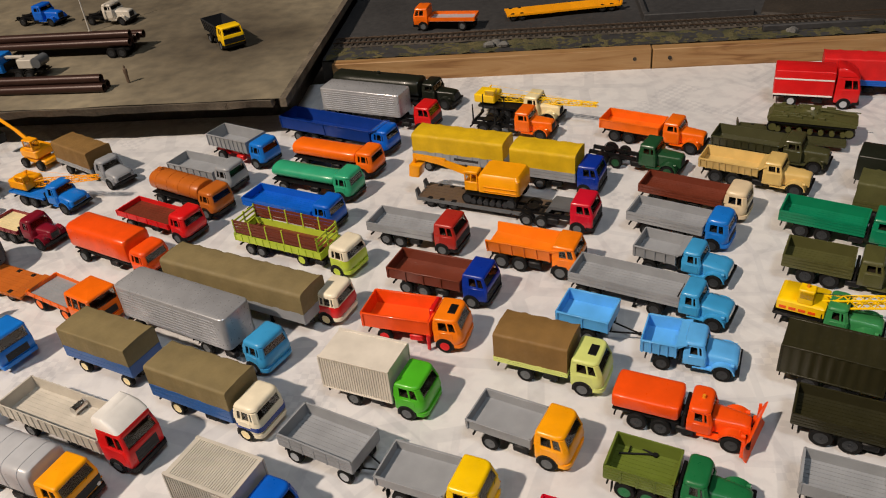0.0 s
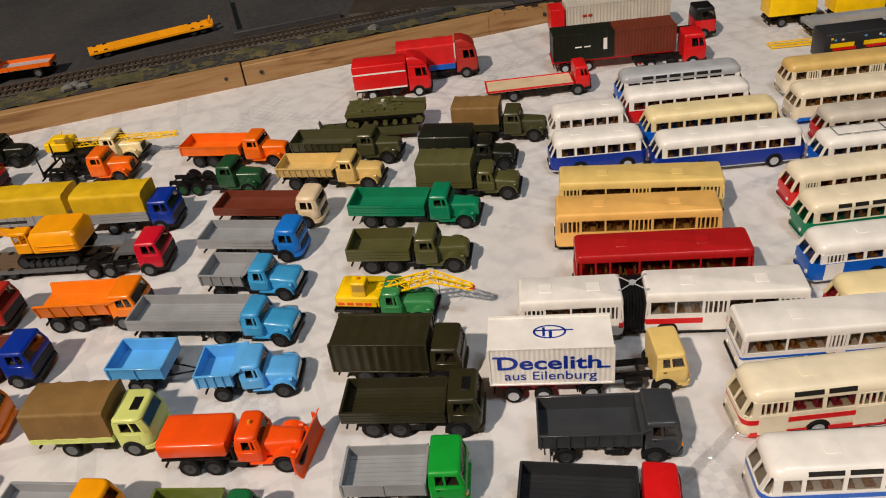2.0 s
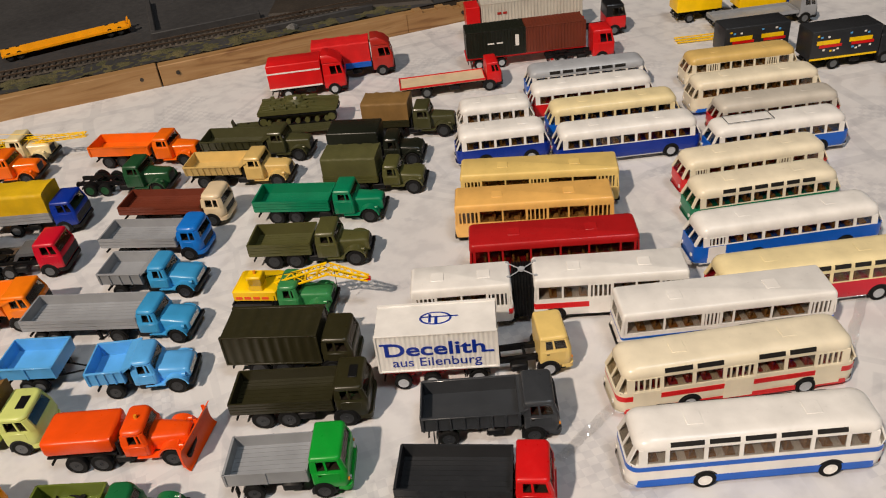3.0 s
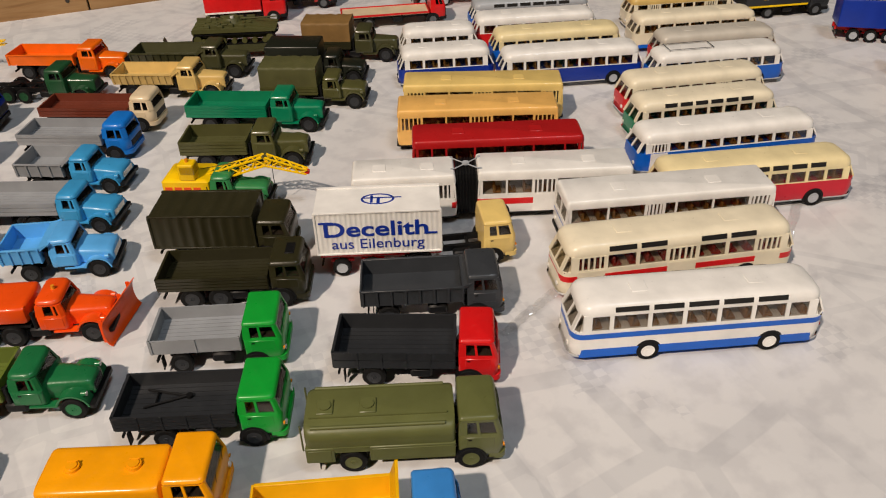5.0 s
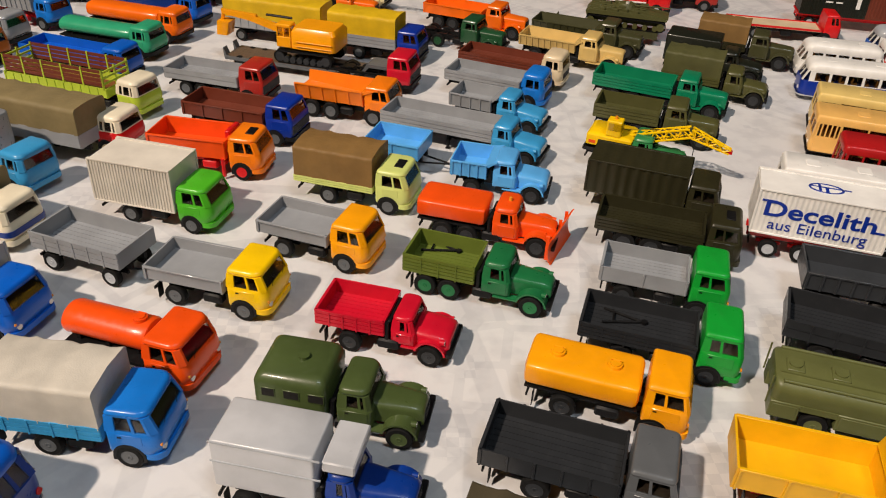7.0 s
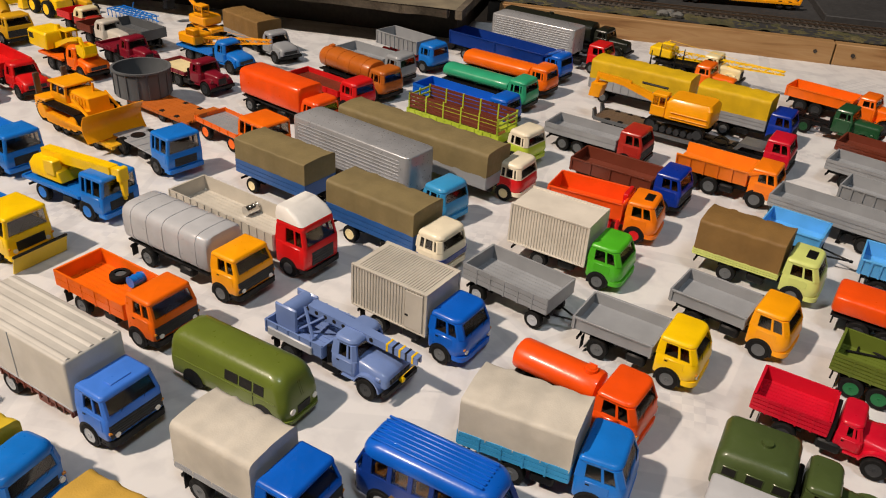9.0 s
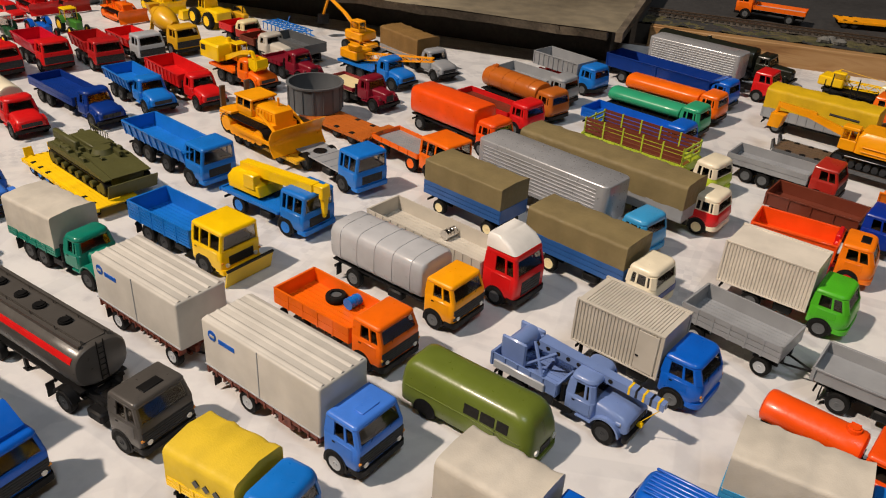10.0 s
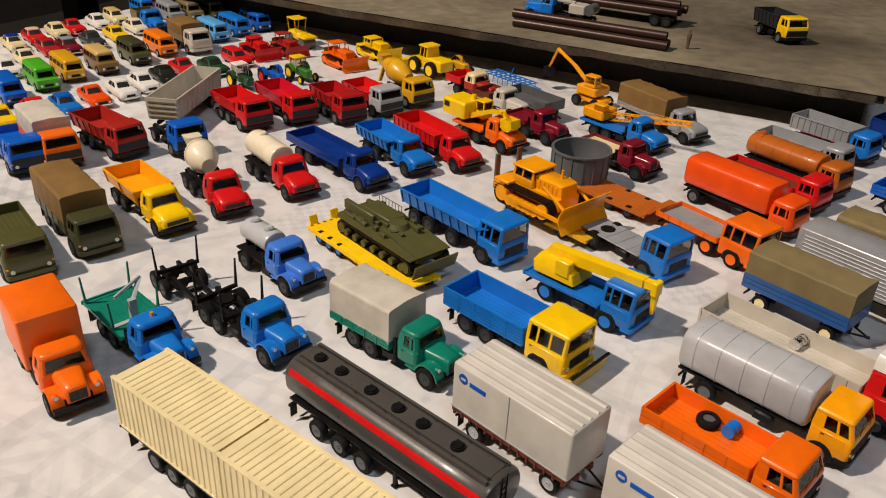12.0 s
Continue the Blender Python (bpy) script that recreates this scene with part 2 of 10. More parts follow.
def rear_end(t, x, z=0.009):
    g = Geo().box(x, x + 0.0008, -0.0118, 0.0118, z - 0.0028, z - 0.0014)
    for s in (-1, 1):
        g.box(x + 0.0001, x + 0.0009, s * 0.007 - 0.0006, s * 0.007 + 0.0006, z - 0.003, z + 0.001)
    part("rear_bar", g, FRAME, t)
    for s in (-1, 1):
        if FINE[0]:
            part("mud_flap", Geo().box(x + 0.003, x + 0.0034, s * 0.0112 - 0.0019, s * 0.0112 + 0.0019, 0.0025, z + 0.001), FRAME, t)


# ---------------------------------------------------------------- cabs
def cab_frame(x0, x1, hw, zb, zr, rake, back_rake, c, rear, posts, p, top_in, thick=0.0009, sill=0.0004):
    """Upper cab in one piece: solid back, side posts, rounded front corners and a pierced windscreen frame."""
    side = [(x0, True), (x0 + rear, False)]
    for q in posts:
        xq = x0 + (x1 - x0) * q
        if xq - p > x0 + rear + 0.001:
            side += [(xq - p, True), (xq, False)]
    side += [(x1 - c - p, True), (x1 - c, True)]
    w = hw - c
    nodes = [(x, -hw, k) for x, k in side] + [(x1, -w, True), (x1, -w + p, False), (x1, w - p, True), (x1, w, True)]
    back = [x for x, k in side][::-1]
    flags = [k for x, k in side][::-1]
    nodes += [(x, hw, flags[i + 1] if i + 1 < len(flags) else True) for i, x in enumerate(back)]
    g = Geo()
    zs = [zb, zb + sill, zr - sill, zr]

    def at(n, j, inner):
        x, y, _ = nodes[n % len(nodes)]
        f = (zs[j] - zb) / (zr - zb)
        u = (x - x0) / (x1 - x0)
        px = x + f * (back_rake * (1 - u) - rake * u)
        py = y * (1 - f * top_in / hw)
        if inner:
            py -= math.copysign(thick, py) if abs(y) > w + 1e-6 else (math.copysign(thick * 0.5, py) if abs(y) > w - 1e-6 else 0.0)
            px += thick if u < 1e-6 else (-thick if u > 1 - 1e-6 else 0.0)
        return (px, py, zs[j])
    n = len(nodes)
    for i in range(n):
        for j in range(3):
            if j == 1 and not nodes[i][2]:
                for jj in (1, 2):
                    g.add([at(i, jj, 0), at(i + 1, jj, 0), at(i + 1, jj, 1), at(i, jj, 1)], [(0, 1, 2, 3)])
                for m in (i, i + 1):
                    g.add([at(m, 1, 0), at(m, 2, 0), at(m, 2, 1), at(m, 1, 1)], [(0, 1, 2, 3)])
                continue
            for k in (0, 1):
                g.add([at(i, j, k), at(i + 1, j, k), at(i + 1, j + 1, k), at(i, j + 1, k)], [(0, 1, 2, 3)])
        for jj in (0, 3):
            g.add([at(i, jj, 0), at(i + 1, jj, 0), at(i + 1, jj, 1), at(i, jj, 1)], [(0, 1, 2, 3)])
    return g


def window_band(t, x0, x1, hw, zb, zr, rake, back_rake, frame, posts, r, inset=0.0004, top_in=0.001, rear=None):
    """Upper part of a cab between belt zb and roof zr, with panes set into its openings."""
    p = 0.0012
    hwt = hw - top_in
    rear = rear or p * 1.6
    c = r * 0.45
    part("window_frame", cab_frame(x0, x1, hw, zb, zr, rake, back_rake, c, rear, posts, p, top_in), frame, t, sharp=30)
    fx, bx = (x1, x1 - rake), (x0, x0 + back_rake)
    for s in (-1, 1):
        marks = [x0 + rear] + [x0 + (x1 - x0) * q for q in posts if x0 + (x1 - x0) * q - p > x0 + rear + 0.001] + [x1 - c]
        for a, b in zip(marks[:-1], marks[1:]):
            u, v = (a - x0) / (x1 - x0), (b - p - x0) / (x1 - x0)
            ta, tb = a + back_rake * (1 - u) - rake * u, b - p + back_rake * (1 - v) - rake * v
            yo, yi = s * (hw - inset), s * (hw - inset - 0.0003)
            to, ti = s * (hwt - inset), s * (hwt - inset - 0.0003)
            pane = Geo().hexa([(a, yo, zb), (b - p, yo, zb), (b - p, yi, zb), (a, yi, zb)], [(ta, to, zr), (tb, to, zr), (tb, ti, zr), (ta, ti, zr)])
            part("side_window", pane, GLASS, t)
    wi = hw - c - p
    pane = Geo().hexa([(fx[0] - inset - 0.0003, -wi, zb), (fx[0] - inset, -wi, zb), (fx[0] - inset, wi, zb), (fx[0] - inset - 0.0003, wi, zb)],
                      [(fx[1] - inset - 0.0003, -wi + top_in, zr), (fx[1] - inset, -wi + top_in, zr), (fx[1] - inset, wi - top_in, zr), (fx[1] - inset - 0.0003, wi - top_in, zr)])
    part("windscreen", pane, GLASS, t)
    inside = Geo()
    inside.box(x0 + 0.0012, x1 - 0.0014, -hw + 0.0012, hw - 0.0012, zb - 0.0002, zb + 0.0004)
    for s in (-1, 1):
        inside.box(x0 + 0.0018, x0 + 0.0042, s * hw * 0.48 - 0.0035, s * hw * 0.48 + 0.0035, zb, zb + (zr - zb) * 0.7, 0.0005)
    inside.rod((x1 - 0.0035, hw * 0.45 - 0.002, zb + 0.0016), (x1 - 0.0035, hw * 0.45 + 0.002, zb + 0.0016), 0.0003)
    part("cab_interior", inside, CABIN, t, "dark cab interior with seats")


def roof_geo(x0, x1, hw, zr, zt, r, rb, back_rake, rake, top_in=0.001):
    a0, a1, h = x0 + back_rake - 0.0002, x1 - rake + 0.0004, hw - top_in + 0.0002
    k = zt - zr
    rings = []
    for f, ins in ((0.0, 0.0), (0.35, 0.0), (0.7, 0.0007), (0.9, 0.0016), (1.0, 0.0032)):
        e = ins * k / 0.004 + (0.0002 if f == 0 else 0)
        rr = max(0.0004, r - e * 0.5)
        rings.append(rounded(a0 + e * 0.7, a1 - e, -h + e, h - e, zr + k * f, rr, 4, max(0.0004, rb - e * 0.3)))
    return Geo().loft(rings)


def arch_shade(t, x, hw, r, z):
    # Black half discs on the body sides stand for the shaded arch gap.
    g = Geo()
    for s in (-1, 1):
        pts = [(x + (r + 0.0010) * math.cos(a), z + (r + 0.0010) * math.sin(a)) for a in np.linspace(0, math.pi, 13)] + [(x - r - 0.001, z - 0.002), (x + r + 0.001, z - 0.002)]
        g.profile(pts, s * (hw + 0.0001), s * (hw - 0.0035))
    part("arch_shade_disc", g, FRAME, t, "black disc standing for shade in the wheel arch")


def cab_over(t, x1, length, paint_low, paint_roof=None, hw=0.0140, z0=0.0068, zb=0.0185, zr=0.0275, zt=0.0305, r=0.0026, rb=0.0012, rake=0.0016,
             back_rake=0.0004, axle=None, wr=0.0056, band=None, band_z=(0.0, 0.0), bumper=None, grille="charcoal", posts=(0.42,), visor=False,
             lamps=True, spoiler=None, hatch=False, plate=False, belt_bulge=0.0, rear_post=None, grille_w=0.62):
    """Forward-control cab whose nose stands at x1."""
    x0 = x1 - length
    roof_p = paint_roof or paint_low
    low = Geo()
    low.loft([rounded(x0, x1 - 0.0012, -hw + 0.0008, hw - 0.0008, z0, r, 4, rb), rounded(x0, x1 - 0.0002, -hw, hw, z0 + 0.0016, r, 4, rb),
              rounded(x0, x1 + belt_bulge, -hw, hw, (z0 + zb) / 2, r, 4, rb), rounded(x0, x1, -hw, hw, zb - 0.0006, r, 4, rb), rounded(x0, x1 - 0.0003, -hw + 0.0003, hw - 0.0003, zb, r, 4, rb)])
    window_band(t, x0, x1 - 0.0004, hw - 0.0003, zb, zr, rake, back_rake, paint(roof_p), posts, r, rear=rear_post)
    part("cab", low, paint(paint_low), t)
    part("roof", roof_geo(x0, x1 - 0.0004, hw - 0.0003, zr, zt, r, rb, back_rake, rake), paint(roof_p), t)
    if band:
        b = Geo().loft([rounded(x0 - 0.0001, x1 + 0.00012 + belt_bulge, -hw - 0.00012, hw + 0.00012, z, r, 4, rb) for z in band_z])
        part("colour_band", b, paint(band), t, band + " band round the cab")
    # doors
    xa, xb = x0 + length * posts[0] * 0.35, x1 - r - length * 0.07
    if axle is not None:
        arch_shade(t, axle, hw, wr, wr)
    for s in (-1, 1):
        d = Geo().box(xa, xb, s * hw - 0.00018, s * hw + 0.00018, max(z0 + 0.0016, 0.0125), zb - 0.0008, 0.00015)
        dd = part("door", d, paint(paint_low), t)
        if not FINE[0]:
            continue
        part("door_handle", Geo().box(xa + 0.0007, xa + 0.0022, s * (hw + 0.0002) - 0.0002, s * (hw + 0.0002) + 0.0002, zb - 0.0024, zb - 0.0018), FRAME, dd)
        st = Geo().box(x1 - r - 0.0042, x1 - r - 0.0012, s * (hw - 0.0004) - 0.0004, s * (hw - 0.0004) + 0.0004, z0 - 0.0016, z0 - 0.0008)
        part("step", st, FRAME, t)
    bp = Geo().loft([rounded(x1 - 0.006, x1 + 0.0010, -hw + 0.0001, hw - 0.0001, z, r, 4, 0.0004) for z in (z0 - 0.0016, z0 - 0.0012, z0 + 0.0011, z0 + 0.0014)])
    part("bumper", bp, paint(bumper, 0.4) if bumper else FRAME, t)
    if grille:
        zg0, zg1 = z0 + 0.0028, zb - 0.0034
        gg = Geo().box(x1 - 0.0006, x1 + 0.00025, -hw * grille_w, hw * grille_w, zg0, zg1)
        for k in range(5):
            z = zg0 + (zg1 - zg0) * (k + 0.5) / 5
            gg.box(x1, x1 + 0.0005, -hw * grille_w * 0.97, hw * grille_w * 0.97, z - 0.0002, z + 0.0002)
        part("grille", gg, paint(grille, 0.5), t)
    if lamps and FINE[0]:
        for s in (-1, 1):
            part("headlamp", Geo().cyl((x1 + 0.0001, s * hw * 0.72, z0 + 0.0036), "x", 0.0013, 0.0006, 12), LAMP, t)
            if FINE[0]:
                part("indicator", Geo().box(x1 - 0.0003, x1 + 0.0004, s * (hw - r * 0.5) - 0.0007, s * (hw - r * 0.5) + 0.0007, z0 + 0.0052, z0 + 0.0062), AMBERLENS, t)
    wp = Geo()
    for s in (-0.45, 0.35):
        wp.rod((x1 - 0.0002, s * hw, zb + 0.0002), (x1 - rake * 0.6 + 0.0001, (s + 0.3) * hw, zb + (zr - zb) * 0.62), 0.00012, 4)
    if FINE[0]:
        part("wiper", wp, FRAME, t)
    if hatch:
        part("roof_hatch", Geo().box(x0 + length * 0.42, x0 + length * 0.68, -hw * 0.36, hw * 0.36, zt - 0.0001, zt + 0.0005, 0.0002), FRAME if hatch == "dark" else paint(roof_p), t)
    if visor:
        part("sun_visor", Geo().hexa([(x1 - rake, -hw + 0.001, zr + 0.0006), (x1 - rake + 0.003, -hw + 0.001, zr - 0.0002), (x1 - rake + 0.003, hw - 0.001, zr - 0.0002), (x1 - rake, hw - 0.001, zr + 0.0006)],
                                     [(x1 - rake, -hw + 0.001, zr + 0.0011), (x1 - rake + 0.003, -hw + 0.001, zr + 0.0002), (x1 - rake + 0.003, hw - 0.001, zr + 0.0002), (x1 - rake, hw - 0.001, zr + 0.0011)]), FRAME, t)
    if spoiler == "wedge":
        w = hw - 0.0030
        g = Geo().profile([(x0 + 0.0006, zt - 0.0006), (x1 - rake - 0.0042, zt - 0.0006), (x1 - rake - 0.0042, zt + 0.0016), (x0 + 0.0034, zt + 0.0085), (x0 + 0.0016, zt + 0.0085)], -w, w)
        part("roof_deflector", g, paint(roof_p), t)
        spoiler = None
    if spoiler:
        h = 0.0068
        sp = Geo().loft([rounded(x0 + 0.0002, x1 - rake - 0.001, -hw + 0.001, hw - 0.001, zt - 0.001, r, 4, 0.0004), rounded(x0 + 0.0002, x1 - rake - 0.005, -hw + 0.0012, hw - 0.0012, zt + h * 0.45, r, 4, 0.0004),
                         rounded(x0 + 0.0002, x1 - rake - 0.0105, -hw + 0.002, hw - 0.002, zt + h * 0.85, r, 4, 0.0004), rounded(x0 + 0.0006, x1 - rake - 0.0125, -hw + 0.003, hw - 0.003, zt + h, 0.001, 4, 0.0004)])
        part("roof_spoiler", sp, paint(spoiler), t)
    return x0


def cab_bonnet(t, axle, wr, low, roof=None, hw=0.0132, hood=0.0200, nose=0.0105, cab_len=0.0150, z0=0.0085, zb=0.0185, zr=0.0252, zt=0.0280, r=0.0030,
               hood_w=0.0072, hood_z=0.0195, nose_drop=0.002, fender=None, bumper=None, wide_nose=False, posts=(0.72,), grille="charcoal", beacon=False, rear_post=0.0042):
    """Cab behind a bonnet, with mudguards over the front axle."""
    xn = axle + nose
    x1 = xn - hood
    x0 = x1 - cab_len
    fender = fender or low
    body = Geo().loft([rounded(x0, x1 + 0.0006, -hw + 0.0006, hw - 0.0006, z0, r * 0.5, 3, 0.0010), rounded(x0, x1 + 0.0006, -hw, hw, z0 + 0.001, r * 0.5, 3, 0.0010),
                       rounded(x0, x1 + 0.0004, -hw, hw, zb - 0.0005, r * 0.6, 3, 0.0010), rounded(x0, x1, -hw + 0.0003, hw - 0.0003, zb, r * 0.6, 3, 0.0010)])
    window_band(t, x0, x1, hw - 0.0003, zb, zr, 0.0016, 0.0004, paint(roof or low), posts, r * 0.8, top_in=0.0014, rear=rear_post)
    part("cab", body, paint(low), t)
    part("roof", roof_geo(x0, x1, hw - 0.0003, zr, zt, r, r * 0.7, 0.0004, 0.0016, 0.0014), paint(roof or low), t)
    # bonnet, rounded across its top
    def ring(x, w, zt_, zl):
        k, out = 7, [(x, w, zl), (x, w, zt_ - 0.0026)]
        for i in range(1, k):
            a = math.pi * i / k
            out.append((x, w * math.copysign(abs(math.cos(a)) ** 0.6, math.cos(a)), zt_ - 0.0026 + 0.0026 * math.sin(a) ** 0.8))
        return out + [(x, -w, zt_ - 0.0026), (x, -w, zl)]
    wn = hood_w * (1.25 if wide_nose else 0.9)
    hw1 = hood_w * 1.22
    g = Geo().loft([ring(x1 - 0.0012, hw1, hood_z + 0.0004, z0), ring(x1 + hood * 0.3, (hw1 + wn) / 2 * 1.03, hood_z, z0), ring(xn - 0.0036, wn * 1.02, hood_z - nose_drop * 0.5, z0),
                    ring(xn - 0.001, wn, hood_z - nose_drop, z0), ring(xn, wn * 0.93, hood_z - nose_drop - 0.001, z0 + 0.0004)])
    part("bonnet", g, paint(low), t, sharp=50)
    gr = Geo().box(xn - 0.0006, xn + 0.0002, -wn * 0.74, wn * 0.74, z0 + 0.0012, hood_z - nose_drop - 0.0022)
    for k in range(6):
        y = wn * (-0.62 + 1.24 * k / 5)
        gr.box(xn, xn + 0.0005, y - 0.00025, y + 0.00025, z0 + 0.0013, hood_z - nose_drop - 0.0024)
    part("grille", gr, paint(grille, 0.5), t)
    for s in (-1, 1):
        f = Geo().arc(axle, wr, wr + 0.0012, 0.0009, 8, 168, *sorted((s * (wn * 0.8), s * (hw + 0.0004))), n=12)
        f.box(x0 + cab_len * 0.45, axle - wr - 0.0012, *sorted((s * (hw - 0.004), s * (hw + 0.0003))), z0 - 0.0012, z0 - 0.0004)
        part("mudguard", f, paint(fender), t)
        lamp = part("headlamp", Geo().cyl((axle + wr * 0.95, s * (hw - 0.0026), wr + 0.0068), "x", 0.0014, 0.0011, 12), paint(low), t)
        if FINE[0]:
            part("lens", Geo().cyl((axle + wr * 0.95 + 0.0011, s * (hw - 0.0026), wr + 0.0068), "x", 0.0011, 0.0002, 12), LAMP, lamp)
        d = Geo().box(x0 + cab_len * 0.22, x1 - 0.0014, s * hw - 0.00018, s * hw + 0.00018, z0 + 0.0014, zb - 0.0008, 0.00015)
        dd = part("door", d, paint(low), t)
        if not FINE[0]:
            continue
        part("door_handle", Geo().box(x0 + cab_len * 0.26, x0 + cab_len * 0.36, s * (hw + 0.0002) - 0.0002, s * (hw + 0.0002) + 0.0002, zb - 0.0022, zb - 0.0016), FRAME, dd)
    bz = z0 - 0.0016
    b = Geo().loft([rounded(xn - 0.0010, xn + 0.0016, -hw - 0.0002, hw + 0.0002, z, 0.0008, 2, 0.0004) for z in (bz - 0.001, bz - 0.0007, bz + 0.0009, bz + 0.0012)])
    part("bumper", b, paint(bumper, 0.4) if bumper else FRAME, t)
    if beacon:
        part("beacon", Geo().cyl((x0 + cab_len * 0.5, 0, zt + 0.0008), "z", 0.0012, 0.0012, 12, 0.0009), AMBERLENS, t)
    return x0


# ---------------------------------------------------------------- load bodies
def grooved(x0, x1, y_in, y_out, z0, z1, boards, cut=0.0004, gap=0.0004):
    """A board wall along x whose outer face has a groove between its planks."""
    pts = [(y_in, z0), (y_out, z0)]
    for k in range(1, boards):
        z = z0 + (z1 - z0) * k / boards
        e = math.copysign(cut, y_in - y_out)
        pts += [(y_out, z - gap / 2), (y_out + e, z - gap / 2), (y_out + e, z + gap / 2), (y_out, z + gap / 2)]
    pts += [(y_out, z1), (y_in, z1)]
    return Geo().loft([[(x, y, z) for y, z in pts] for x in (x0, x1)])


def ribbed(x0, x1, y_in, y_out, z0, z1, ribs, rise=0.0005, width=0.0010, lean=0.0, x0b=None):
    """A wall along x with upright ribs on its outer face; lean moves the top outward."""
    s = 1 if y_out > y_in else -1

    def ring(z, off, a):
        pts = [(a, y_in + off, z), (a, y_out + off, z)]
        for k in range(ribs + 1):
            x = a + width / 2 + (x1 - a - width) * k / max(1, ribs)
            pts += [(x - width / 2, y_out + off, z), (x - width / 2 * 0.8, y_out + off + s * rise, z), (x + width / 2 * 0.8, y_out + off + s * rise, z), (x + width / 2, y_out + off, z)]
        pts += [(x1, y_out + off, z), (x1, y_in + off, z)]
        return pts
    return Geo().loft([ring(z0, 0.0, x0 if x0b is None else x0b), ring(z1, lean, x0)])


def drop_bed(t, x0, x1, z, h, tone, hw=0.0140, wall=0.0007, boards=3, stakes=5, inner=None, head=None, gloss=0.38):
    p, q = paint(tone, gloss), paint(inner or tone, gloss)
    pts = [(-hw + 0.0002, z - 0.0012), (-hw + 0.0002, z)]
    for k in range(1, 9):
        y = -hw + 2 * hw * k / 9
        pts += [(y - 0.00015, z), (y - 0.00015, z - 0.0003), (y + 0.00015, z - 0.0003), (y + 0.00015, z)]
    pts += [(hw - 0.0002, z), (hw - 0.0002, z - 0.0012)]
    part("bed_floor", Geo().loft([[(x, y, zz) for y, zz in pts] for x in (x0, x1)]), q, t)
    for s in (-1, 1):
        if boards > 1:
            g = grooved(x0, x1, s * (hw - wall), s * (hw + 0.0003), z - 0.0008, z + h, boards)
        else:
            g = ribbed(x0, x1, s * (hw - wall), s * hw, z - 0.0008, z + h, stakes)
        part("side_board", g, p, t)
        if boards > 1 and FINE[0] and h > 0.003:
            for k in range(1, stakes):
                x = x0 + (x1 - x0) * k / stakes
                part("stake", Geo().box(x - 0.0004, x + 0.0004, *sorted((s * hw, s * (hw + 0.0006))), z - 0.0012, z + h - 0.0002), p, t)
    pts = [(x0 + wall, z - 0.0008), (x0 - 0.0006, z - 0.0008)]
    for k in range(1, boards):
        zz = z - 0.0008 + (h + 0.0008) * k / boards
        pts += [(x0 - 0.0006, zz - 0.0002), (x0 - 0.0002, zz - 0.0002), (x0 - 0.0002, zz + 0.0002), (x0 - 0.0006, zz + 0.0002)]
    pts += [(x0 - 0.0006, z + h), (x0 + wall, z + h)]
    part("tailboard", Geo().loft([[(x, y, zz) for x, zz in pts] for y in (-hw + 0.0001, hw - 0.0001)]), p, t)
    part("headboard", Geo().box(x1 - wall, x1 + 0.0003, -hw, hw, z - 0.0006, z + (head or h)), p, t)


